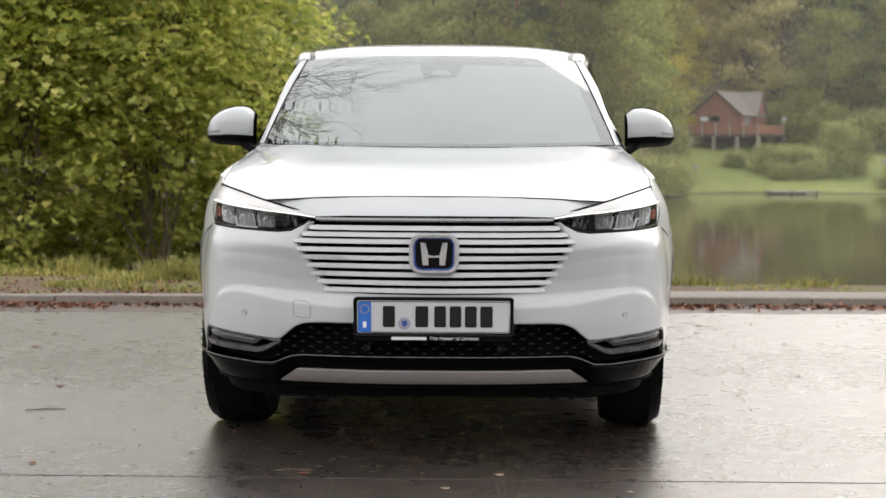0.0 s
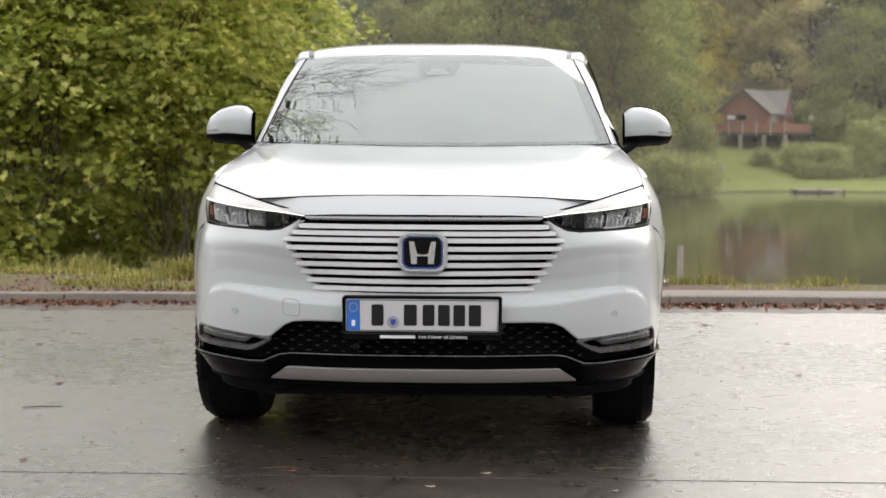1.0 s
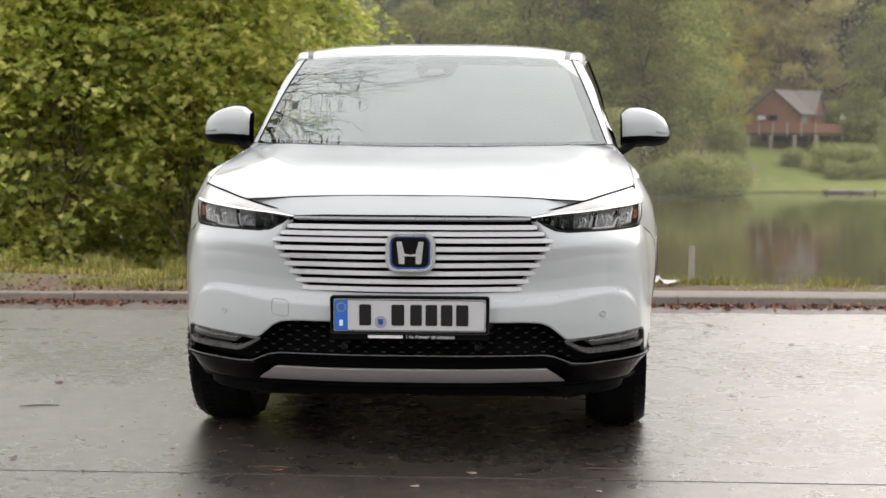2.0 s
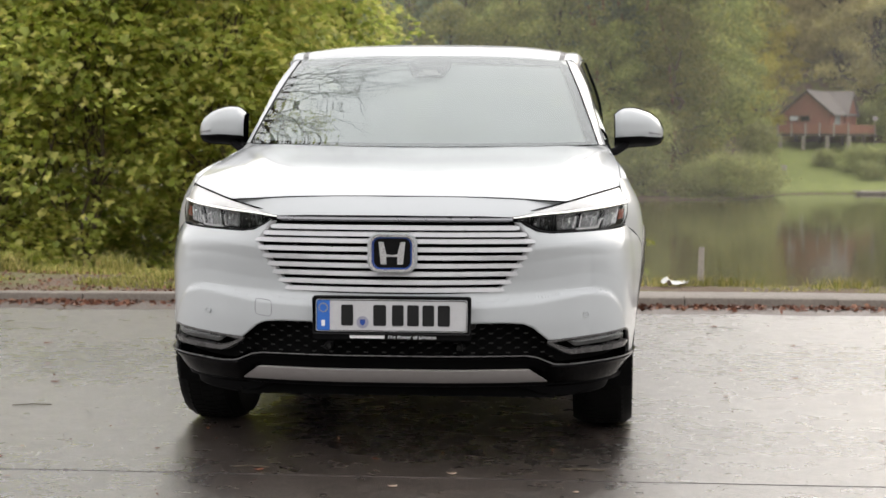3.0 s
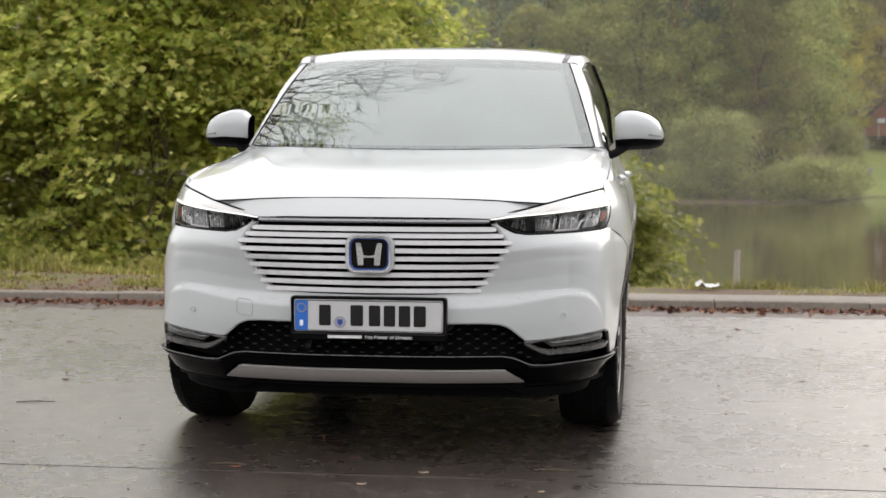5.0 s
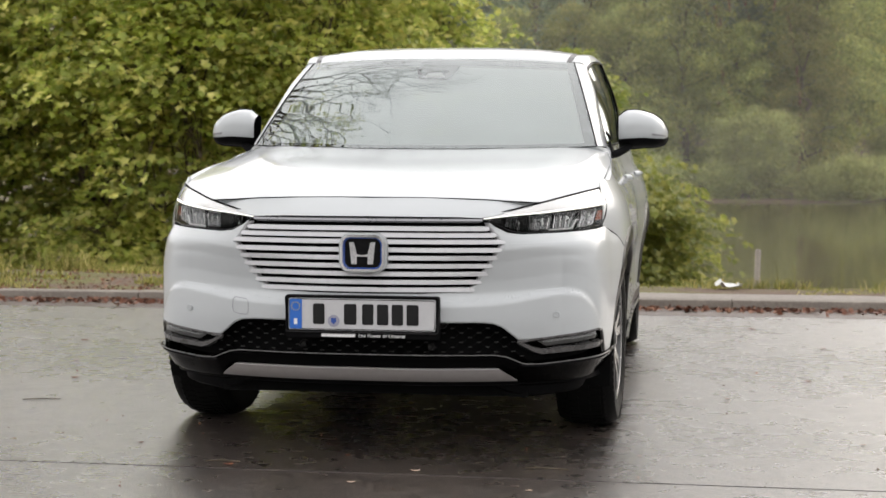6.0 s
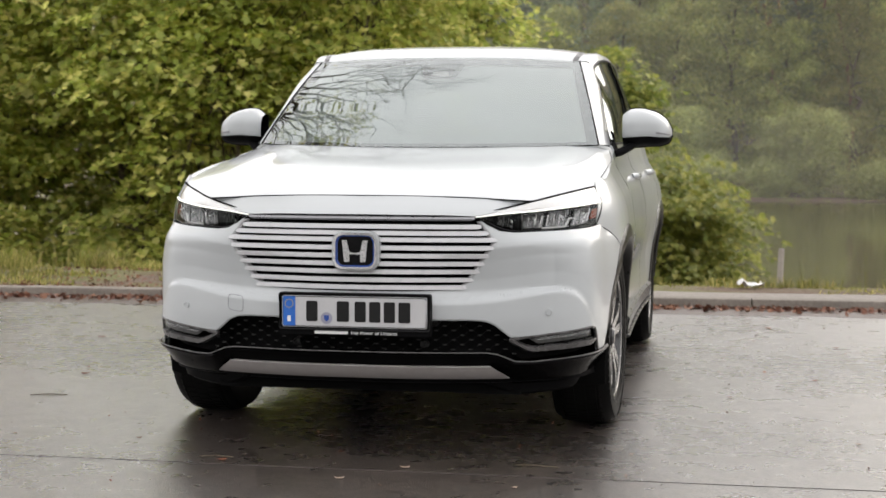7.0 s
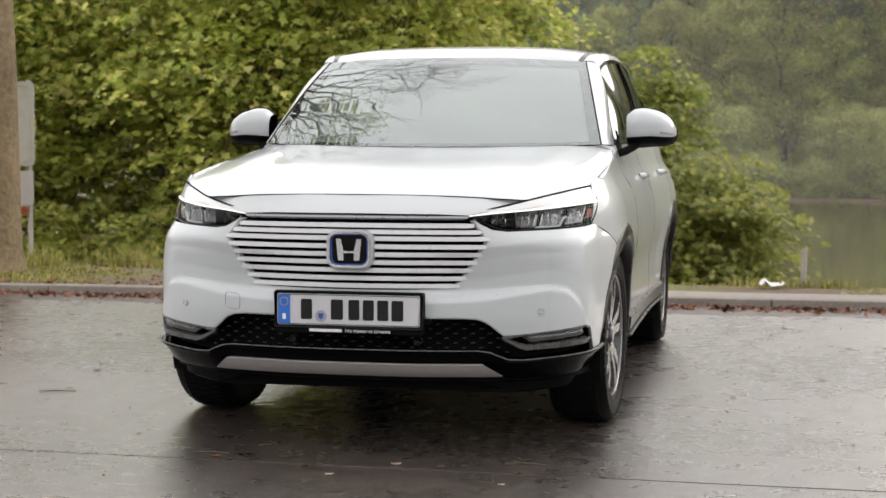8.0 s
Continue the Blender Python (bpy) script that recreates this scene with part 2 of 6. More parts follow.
HEADLINING = grained("pale_headlining", (0.42, 0.42, 0.41), (0.52, 0.52, 0.51), 260, 0.95, fine=0.3)
FOG_GREY = grained("dim_fog_lamp_reflector", (0.06, 0.06, 0.06), (0.12, 0.12, 0.118), 200, 0.3)
DRL = grained("white_light_guide", (0.56, 0.56, 0.55), (0.66, 0.66, 0.65), 90, 0.22, metal=0.35, coat=0.6)
LIT = grained("lit_daytime_strip", (0.8, 0.79, 0.76), (0.85, 0.84, 0.8), 90, 0.25)
LIT.node_tree.nodes["Principled BSDF"].inputs["Emission Color"].default_value = (1.0, 0.96, 0.88, 1)
LIT.node_tree.nodes["Principled BSDF"].inputs["Emission Strength"].default_value = 0.45
AMBER = grained("amber_reflector", (0.16, 0.03, 0.015), (0.26, 0.055, 0.025), 90, 0.25)
RED_LENS = grained("red_lamp_lens", (0.25, 0.01, 0.01), (0.4, 0.02, 0.02), 90, 0.15, coat=0.6)
BLUE = grained("blue_enamel", (0.02, 0.05, 0.22), (0.03, 0.08, 0.32), 90, 0.2, coat=0.6)
EURO_BLUE = grained("blue_plate_band", (0.015, 0.10, 0.42), (0.025, 0.14, 0.50), 120, 0.4)
PLATE_WHITE = grained("reflective_plate_white", (0.44, 0.44, 0.445), (0.50, 0.50, 0.505), 200, 0.45)
INK = grained("black_print", (0.008, 0.008, 0.008), (0.014, 0.014, 0.014), 200, 0.5, spec=0.2)
STAR_YELLOW = grained("faded_yellow_print", (0.38, 0.30, 0.06), (0.48, 0.38, 0.08), 200, 0.5)
WHITE_PRINT = grained("white_print", (0.7, 0.7, 0.7), (0.8, 0.8, 0.8), 200, 0.5)
SEAL = grained("grey_seal_print", (0.22, 0.22, 0.28), (0.30, 0.30, 0.36), 300, 0.5)
ASPHALT = asphalt_mat()
TAR = grained("tar_joint", (0.03, 0.026, 0.024), (0.07, 0.06, 0.055), 80, 0.4, fine=0.4)
KERB_STONE = grained("weathered_kerb_concrete", (0.115, 0.097, 0.08), (0.24, 0.21, 0.178), 45, 0.8, fine=0.5, dist=0.003)
GRAVEL = grained("pale_trodden_gravel", (0.17, 0.15, 0.13), (0.30, 0.27, 0.24), 90, 0.85, fine=0.8, dist=0.008)
SILT = grained("wet_leaf_silt", (0.035, 0.024, 0.018), (0.11, 0.075, 0.055), 60, 0.42, fine=0.7, dist=0.006)
GROUND = ground_mat()
WATER = water_mat()
BARK = grained("grey_brown_bark", (0.04, 0.03, 0.019), (0.12, 0.092, 0.058), 26, 0.9, fine=0.9, dist=0.012)
BARK_MOSS = grained("lichened_bark", (0.085, 0.06, 0.032), (0.29, 0.215, 0.12), 24, 0.9, fine=1.0, dist=0.02)
PINE_BARK = grained("reddish_pine_bark", (0.16, 0.08, 0.05), (0.30, 0.16, 0.10), 8, 0.9)
TIMBER = grained("red_brown_cabin_timber", (0.22, 0.10, 0.068), (0.31, 0.15, 0.108), 6, 0.8, fine=0.4, dist=0.02)
TIMBER_DARK = grained("dark_stilt_timber", (0.05, 0.04, 0.032), (0.12, 0.095, 0.075), 6, 0.85)
SLATE = grained("grey_roof_felt", (0.17, 0.15, 0.14), (0.25, 0.225, 0.21), 5, 0.8, fine=0.4, dist=0.02)
POST_WOOD = grained("silvered_post_wood", (0.22, 0.195, 0.165), (0.40, 0.36, 0.315), 40, 0.85, fine=0.7, dist=0.004)
SIGN_BACK = grained("pale_green_grey_board", (0.26, 0.245, 0.20), (0.34, 0.325, 0.27), 14, 0.6)
SIGN_PAPER = grained("weathered_white_notice", (0.28, 0.25, 0.23), (0.36, 0.325, 0.30), 20, 0.6)
PAPER = grained("crumpled_white_paper", (0.6, 0.6, 0.58), (0.75, 0.75, 0.73), 60, 0.8)
SIDE_PANE = grained("grey_sky_lit_pane", (0.25, 0.26, 0.27), (0.34, 0.35, 0.36), 6, 0.15, coat=0.5)
LEAF_NEAR = leaf_mat("maple_leaves", (0.26, 0.33, 0.065), (0.49, 0.54, 0.135), (0.74, 0.68, 0.235), 0.66, 0.42)
LEAF_BUSH = leaf_mat("bank_bush_leaves", (0.15, 0.185, 0.04), (0.255, 0.28, 0.066), (0.42, 0.40, 0.11), 0.55, 0.4)
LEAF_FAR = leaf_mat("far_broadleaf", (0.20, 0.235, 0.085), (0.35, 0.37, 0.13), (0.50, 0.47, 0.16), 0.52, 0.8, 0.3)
# pale leaf tone, lightened further in the colour to stand in for mist
LEAF_MIST_PALED = leaf_mat("far_mist_paled_broadleaf", (0.60, 0.56, 0.29), (0.70, 0.64, 0.34), (0.77, 0.69, 0.36), 0.6, 0.8, 0.1)
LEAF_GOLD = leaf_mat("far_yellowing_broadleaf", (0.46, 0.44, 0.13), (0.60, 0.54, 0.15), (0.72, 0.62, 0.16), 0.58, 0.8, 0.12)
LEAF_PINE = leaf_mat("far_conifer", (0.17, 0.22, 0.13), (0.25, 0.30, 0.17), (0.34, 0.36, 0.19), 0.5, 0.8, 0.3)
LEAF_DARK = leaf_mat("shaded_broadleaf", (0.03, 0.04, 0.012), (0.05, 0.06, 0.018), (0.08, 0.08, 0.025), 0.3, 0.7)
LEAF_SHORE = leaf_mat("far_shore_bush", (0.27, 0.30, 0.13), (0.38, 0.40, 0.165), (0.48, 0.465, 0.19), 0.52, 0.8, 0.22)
GRASS = leaf_mat("autumn_grass", (0.14, 0.155, 0.035), (0.26, 0.25, 0.065), (0.50, 0.42, 0.17), 0.4, 0.6)
LITTER = leaf_mat("fallen_leaf_litter", (0.07, 0.03, 0.019), (0.17, 0.072, 0.044), (0.32, 0.18, 0.115), 0.1, 0.5)
LAWN = grained("far_lawn", (0.155, 0.185, 0.045), (0.25, 0.285, 0.075), 0.6, 0.9)


# ---- mesh tools ----
class Mesh:
    """Collects vertices and faces for one object."""

    def __init__(self):
        self.v, self.f = [], []

    def add(self, verts, faces):
        k = len(self.v)
        self.v += [tuple(map(float, p)) for p in verts]
        self.f += [tuple(i + k for i in q) for q in faces]
        return self

    def grid(self, p, flip=False, close_u=False):
        nv, nu = p.shape[:2]
        q = []
        for j in range(nv - 1):
            for i in range(nu if close_u else nu - 1):
                a, b = j * nu + i, j * nu + (i + 1) % nu
                f = (a, b, b + nu, a + nu)
                q.append(f[::-1] if flip else f)
        return self.add(p.reshape(-1, 3), q)

    def sheet(self, p, t, flip=False):
        """A grid with thickness t behind it."""
        du, dv = np.gradient(p, axis=1), np.gradient(p, axis=0)
        nrm = np.cross(du, dv)
        nrm /= np.linalg.norm(nrm, axis=2, keepdims=True) + 1e-12
        back_side = p - nrm * t * (-1 if flip else 1)
        self.grid(p, flip)
        self.grid(back_side, not flip)
        for a, b in ((p[0], back_side[0]), (back_side[-1], p[-1]), (back_side[:, 0], p[:, 0]), (p[:, -1], back_side[:, -1])):
            self.grid(np.stack([a, b]), not flip)
        return self

    def box(self, lo, hi, m=None):
        c = [(x, y, z) for z in (lo[2], hi[2]) for y in (lo[1], hi[1]) for x in (lo[0], hi[0])]
        if m is not None:
            c = [m @ Vector(p) for p in c]
        return self.add(c, [(0, 2, 3, 1), (4, 5, 7, 6), (0, 1, 5, 4), (2, 6, 7, 3), (0, 4, 6, 2), (1, 3, 7, 5)])

    def tube(self, pts, radii, n=6, cap=True, squash=1.0):
        pts = np.array(pts, float)
        radii = np.broadcast_to(radii, len(pts))
        d = np.gradient(pts, axis=0)
        d /= np.linalg.norm(d, axis=1, keepdims=True) + 1e-12
        ref = np.array((0.0, 0, 1)) if abs(d[:, 2]).mean() < 0.8 else np.array((1.0, 0, 0))
        rings = []
        for p, w, r in zip(pts, d, radii):
            a = np.cross(ref, w)
            a /= np.linalg.norm(a) + 1e-12
            b = np.cross(w, a)
            rings.append([p + r * (math.cos(k) * a + squash * math.sin(k) * b) for k in np.arange(n) * 2 * math.pi / n])
        g = np.array(rings)
        k = len(self.v)
        self.grid(g, True, close_u=True)
        if cap:
            self.f.append(tuple(range(k, k + n))[::1])
            self.f.append(tuple(range(k + (len(pts) - 1) * n, k + len(pts) * n))[::-1])
        return self

    def prism(self, outline, depth, at):
        """A flat outline (u, v) pushed through depth; at(u, v, w) gives the place."""
        n = len(outline)
        front = [at(u, v, 0) for u, v in outline]
        rear = [at(u, v, depth) for u, v in outline]
        return self.add(front + rear, [tuple(range(n))[::-1], tuple(range(n, 2 * n))] + [(i, (i + 1) % n, n + (i + 1) % n, n + i) for i in range(n)])

    def lathe(self, profile, n, at):
        """A profile (r, w) turned round an axis; at(a, b, w) gives the place."""
        g = np.array([[at(r * math.cos(k), r * math.sin(k), w) for k in np.arange(n) * 2 * math.pi / n] for r, w in profile])
        return self.grid(g, False, close_u=True)

    def mirrored(self):
        m = Mesh()
        return m.add([(-x, y, z) for x, y, z in self.v], [f[::-1] for f in self.f])


def data_of(name, mesh, material, smooth=True, angle=30, weld=0.0):
    d = bpy.data.meshes.new(name)
    if weld:
        bm = bmesh.new()
        vs = [bm.verts.new(p) for p in mesh.v]
        for f in mesh.f:
            try:
                bm.faces.new([vs[i] for i in f])
            except ValueError:
                pass
        bmesh.ops.remove_doubles(bm, verts=bm.verts, dist=weld)
        bm.to_mesh(d)
        bm.free()
    else:
        d.from_pydata(mesh.v, [], mesh.f)
    d.materials.append(material)
    if smooth:
        d.polygons.foreach_set("use_smooth", [True] * len(d.polygons))
        d.set_sharp_from_angle(angle=radians(angle))
    d.update()
    return d


def part(name, mesh, material, parent=None, label="", smooth=True, angle=30, weld=0.0):
    ob = new(name, data_of(name, mesh, material, smooth, angle, weld))
    ob.parent = parent
    if label:
        ob["label"] = label
    return ob


def thing(name, label, category, group="", kind="", at=None):
    ob = tagged(new(name), label, category, group, kind)
    if at is not None:
        ob.matrix_world = at
    return ob


def spline(points, n):
    """n places along a smooth curve through the points, evenly spread by length."""
    p = np.array(points, float)
    if len(p) == 2:
        return p[0] + (p[1] - p[0]) * np.linspace(0, 1, n)[:, None]
    flat = p.reshape(len(p), -1)
    k = np.r_[0, np.cumsum(np.linalg.norm(np.diff(flat, axis=0), axis=1))]
    return hermite(k, p, np.linspace(0, k[-1], n))


def hermite(k, p, t):
    k, p = np.array(k, float), np.array(p, float)
    h = np.diff(k).reshape((-1,) + (1,) * (p.ndim - 1))
    sl = np.diff(p, axis=0) / h
    m = np.empty_like(p)
    m[1:-1] = (sl[:-1] * h[1:] + sl[1:] * h[:-1]) / (h[1:] + h[:-1])
    m[0], m[-1] = sl[0], sl[-1]
    i = np.clip(np.searchsorted(k, t, side="right") - 1, 0, len(k) - 2)
    hh = (k[i + 1] - k[i]).reshape((-1,) + (1,) * (p.ndim - 1))
    u = (np.array(t) - k[i]).reshape(hh.shape) / hh
    return ((2 * u ** 3 - 3 * u ** 2 + 1) * p[i] + (u ** 3 - 2 * u ** 2 + u) * hh * m[i]
            + (3 * u ** 2 - 2 * u ** 3) * p[i + 1] + (u ** 3 - u ** 2) * hh * m[i + 1])


def loft(curves, nu, nv):
    rows = np.array([spline(c, nu) for c in curves])
    if len(rows) == 2:
        return rows[0] + (rows[1] - rows[0]) * np.linspace(0, 1, nv)[:, None, None]
    k = np.r_[0, np.cumsum(np.linalg.norm(np.diff(rows, axis=0), axis=2).mean(axis=1))]
    return hermite(k, rows, np.linspace(0, k[-1], nv))


def table(*pairs):
    k, v = [a for a, b in pairs], [b for a, b in pairs]
    return lambda t: hermite(k, v, np.clip(np.atleast_1d(np.array(t, float)), k[0], k[-1]))


def line(*pairs):
    k, v = [a for a, b in pairs], [b for a, b in pairs]
    return lambda t: np.interp(t, k, v)


def rounded(w, h, r, n=5):
    """The outline of a rounded rectangle w by h."""
    out = []
    for cx, cy, a in ((w / 2 - r, h / 2 - r, 0), (-w / 2 + r, h / 2 - r, 90), (-w / 2 + r, -h / 2 + r, 180), (w / 2 - r, -h / 2 + r, 270)):
        out += [(cx + r * math.cos(radians(a + 90 * i / n)), cy + r * math.sin(radians(a + 90 * i / n))) for i in range(n + 1)]
    return out


# ---- the setting: car park, kerb, verge, lake, far bank ----
def kerb_line(x):
    return 5.28 + 0.035 * x


WATER_Z = -3.6


def far_shore(x):
    """How far off the opposite waterline lies."""
    return 121.0 + 18.0 / (1.0 + np.exp(-(np.asarray(x, float) - 17.0) / 1.6))


def land(x, y):
    """The height of the ground."""
    x, y = np.asarray(x, float), np.asarray(y, float)
    d = y - kerb_line(x)
    verge = np.interp(d, [-0.5, 0.05, 0.12, 0.9, 1.35, 4, 8, 13, 20, 26], [-0.06, -0.06, 0.045, 0.052, 0.03, -0.45, -1.15, -2.2, -4.2, -5.2])
    left = np.interp(d, [-0.5, 0.05, 0.12, 1.4, 2.1, 6, 13, 17, 24, 28], [-0.06, -0.06, 0.045, 0.06, 0.03, -0.5, -1.05, -1.7, -4.2, -5.2])
    w = 1 / (1 + np.exp(np.clip((x + 1.6) / 0.6, -60, 60)))
    near = verge * (1 - w) + left * w
    f = y - far_shore(x)
    far = np.interp(f, [-14, 0, 4, 20, 30, 80, 200, 800], [-5.2, WATER_Z, -3.1, -0.6, 1.0, 28, 85, 130])
    return np.where(y > 60, far, near)


gx = np.r_[-700, -400, -200, -90, -50, np.linspace(-40, 60, 81), 60, 100, 200, 400, 700]
gy = np.r_[-700, -300, -100, -40, 0, np.linspace(4.6, 12, 75), 13, 14, 15, 16, 18, 20, 22, 25, 28, 32, 40, 58, 62, np.linspace(104, 190, 60), 220, 260, 320, 500, 900]
GX, GY = np.meshgrid(gx, gy)
ground = part("ground", Mesh().grid(np.dstack([GX, GY, land(GX, GY)])), GROUND)
tagged(ground, "uneven grassy soil sloping down to the lake and up the wooded hill", "ground", kind="structure")

lot = Mesh()
lot_pts = np.array([[(x, y, 0.0) for x in np.linspace(-60, 60, 13)] for y in (-80, -20, 0)]
                   + [[(x, kerb_line(x) + 0.02, 0.0) for x in np.linspace(-60, 60, 13)]])
lot.sheet(lot_pts, 0.05)
tagged(part("road", lot, ASPHALT), "wet dark asphalt of a car park with faint puddles", "asphalt", kind="structure")

seam = Mesh()
sx = np.linspace(-4.5, 5.5, 120)
sy = -0.235 - 0.006 * sx + 0.006 * np.array([noise.noise((x * 2.1, 0, 0)) for x in sx])
sw = 0.0006 + 0.0012 * np.array([noise.noise((x * 7, 3, 0)) for x in sx])
seam.sheet(np.array([np.c_[sx, sy - np.clip(sw, 0.0002, 1), 0 * sx + 0.002], np.c_[sx, sy + np.clip(sw, 0.0002, 1), 0 * sx + 0.002]]), 0.003)
tagged(part("tar_joint", seam, TAR), "thin dark joint line across the asphalt", "joint", kind="structure")

tagged(part("water", Mesh().grid(np.array([[(x, y, WATER_Z) for x in (-500, 0, 500)] for y in (19.0, 60, 165)])), WATER),
       "calm olive-brown lake water mirroring the woods", "lake", kind="structure")

# pale trodden strip behind the kerb
strip = Mesh()
px = np.linspace(-1.2, 30, 120)
edge = np.array([0.42 + 0.07 * noise.noise((x * 0.9, 5, 0)) + 0.04 * noise.noise((x * 4, 1, 0)) for x in px]) * np.clip((px + 1.2) / 1.2, 0.05, 1)
strip.sheet(np.array([np.c_[px, kerb_line(px) + 0.13, 0 * px + 0.058], np.c_[px, kerb_line(px) + 0.13 + edge * 0.5, 0 * px + 0.064],
                      np.c_[px, kerb_line(px) + 0.13 + edge, 0 * px + 0.054]]), 0.03)
tagged(part("pavement", strip, GRAVEL), "pale trodden gravel strip behind the kerb", "gravel", kind="structure")

# silt and wet leaf mush washed against the kerb
silt = Mesh()
px = np.linspace(-9, 9, 260)
edge = np.array([0.42 + 0.10 * noise.noise((x * 0.7, 8, 0)) + 0.07 * noise.noise((x * 2.6, 4, 0)) + 0.03 * noise.noise((x * 9, 2, 0)) for x in px])
silt.sheet(np.array([np.c_[px, kerb_line(px) - edge, 0 * px + 0.0012], np.c_[px, kerb_line(px) - edge * 0.8, 0 * px + 0.0045],
                     np.c_[px, kerb_line(px) - edge * 0.35, 0 * px + 0.008], np.c_[px, kerb_line(px) + 0.004, 0 * px + 0.014]]), 0.004)
tagged(part("gutter", silt, SILT), "dark wet silt and leaf mush along the kerb", "gutter", kind="structure")

# kerb: stones one metre long, bevelled along the top edge
kerb = tagged(new("kerb"), "row of weathered grey concrete kerb stones", "kerb", kind="structure")
stone = Mesh()
prof = [(0.0, -0.12), (0.0, 0.046), (0.004, 0.057), (0.014, 0.062), (0.125, 0.063), (0.13, 0.058), (0.13, -0.12)]
half = 0.4975
ring = [[(k * half, a, b) for a, b in prof] for k in (-1, -0.985, 0.985, 1)]
for row, s in ((0, 0.004), (3, 0.004)):
    ring[row] = [(x, a + (0.003 if a < 0.06 else -0.003), b - 0.003) for x, a, b in ring[row]]
stone.grid(np.array(ring))
stone.add(ring[0], [tuple(range(7))])
stone.add(ring[3], [tuple(range(7))[::-1]])
stone_data = data_of("kerb_stone", stone, KERB_STONE, angle=20)
turn = math.atan(0.035)
for i in range(-14, 16):
    x = i - 0.108
    ob = new("kerb_stone", stone_data)
    ob.parent = kerb
    jit = random.Random(i)
    ob.matrix_world = pose(x, kerb_line(x) + jit.uniform(-0.004, 0.004), jit.uniform(-0.003, 0.003), 0, 0, math.degrees(turn) + jit.uniform(-0.2, 0.2))


# ---- foliage tools ----
MAPLE = [(0, 0), (0.44, 0.02), (0.32, 0.26), (0.56, 0.58), (0.22, 0.60), (0.0, 1.0), (-0.22, 0.60), (-0.56, 0.58), (-0.32, 0.26), (-0.44, 0.02)]
OVAL = [(0, 0), (0.24, 0.3), (0.22, 0.65), (0, 1.0), (-0.22, 0.65), (-0.24, 0.3)]
DIAMOND = [(0, 0), (0.34, 0.45), (0, 1.0), (-0.34, 0.45)]


def leaves(name, centres, sizes, outline, material, parent, rng, droop=0.5, label="", tilt=0.6, heading=None, sway=0.6):
    """One mesh of many leaves, each an island with a folded blade."""
    n, k = len(centres), len(outline)
    o = np.array(outline)
    base = np.c_[o[:, 0], o[:, 1] - 0.5, np.abs(o[:, 0]) * 0.35]
    heading = rng.uniform(0, 2 * np.pi, n) if heading is None else heading
    pitch = rng.normal(-droop, tilt, n)
    roll = rng.normal(0, sway, n)
    ch, sh, cp, sp, cr, sr = np.cos(heading), np.sin(heading), np.cos(pitch), np.sin(pitch), np.cos(roll), np.sin(roll)
    p = base[None] * sizes[:, None, None]
    x, y, z = p[..., 0], p[..., 1], p[..., 2]
    x, z = x * cr[:, None] + z * sr[:, None], -x * sr[:, None] + z * cr[:, None]
    y, z = y * cp[:, None] - z * sp[:, None], y * sp[:, None] + z * cp[:, None]
    x, y = x * ch[:, None] - y * sh[:, None], x * sh[:, None] + y * ch[:, None]
    v = (np.stack([x, y, z], -1) + centres[:, None]).reshape(-1, 3)
    d = bpy.data.meshes.new(name)
    d.vertices.add(n * k)
    d.vertices.foreach_set("co", v.ravel())
    h = k // 2
    idx = np.arange(n)[:, None] * k
    a = idx + np.arange(0, h + 1)[None]
    b = idx + np.r_[0, np.arange(h, k)][None]
    loops = np.concatenate([a, b], 1).ravel()
    counts = np.tile([h + 1, k - h + 1], n)
    d.loops.add(len(loops))
    d.loops.foreach_set("vertex_index", loops)
    d.polygons.add(2 * n)
    d.polygons.foreach_set("loop_start", np.r_[0, np.cumsum(counts)[:-1]])
    d.materials.append(material)
    d.update(calc_edges=True)
    d.validate()
    ob = new(name, d)
    ob.parent = parent
    if label:
        ob["label"] = label
    return ob


def limb(m, start, end, r0, r1, rng, sag=0.1, n=7, sides=6):
    """A bent, tapered branch; returns its points."""
    s, e = np.array(start, float), np.array(end, float)
    t = np.linspace(0, 1, n)[:, None]
    length = np.linalg.norm(e - s)
    wob = rng.normal(0, 0.045 * length, (n, 3)) * np.sin(np.pi * t)
    p = s + (e - s) * t + wob
    p[:, 2] += sag * length * np.sin(np.pi * t[:, 0])
    m.tube(p, np.linspace(r0, r1, n), sides)
    return p


def crown_points(rng, n, centre, radius, clumps, spread, hollow=0.35, flat=0.55):
    """Leaf places gathered in clumps over an uneven crown."""
    c = rng.normal(0, 1, (clumps, 3))
    c /= np.linalg.norm(c, axis=1, keepdims=True)
    c *= (hollow + (1 - hollow) * rng.uniform(0, 1, (clumps, 1)) ** 0.5) * rng.uniform(0.8, 1.12, (clumps, 1))
    c = c * np.array(radius) + np.array(centre)
    pick = rng.integers(0, clumps, n)
    off = rng.normal(0, 1, (n, 3)) * spread * rng.uniform(0.6, 1.3, (clumps, 1))[pick] * np.array((1, 1, flat))
    off[:, 2] -= 0.35 * np.hypot(off[:, 0], off[:, 1])
    return c[pick] + off, c


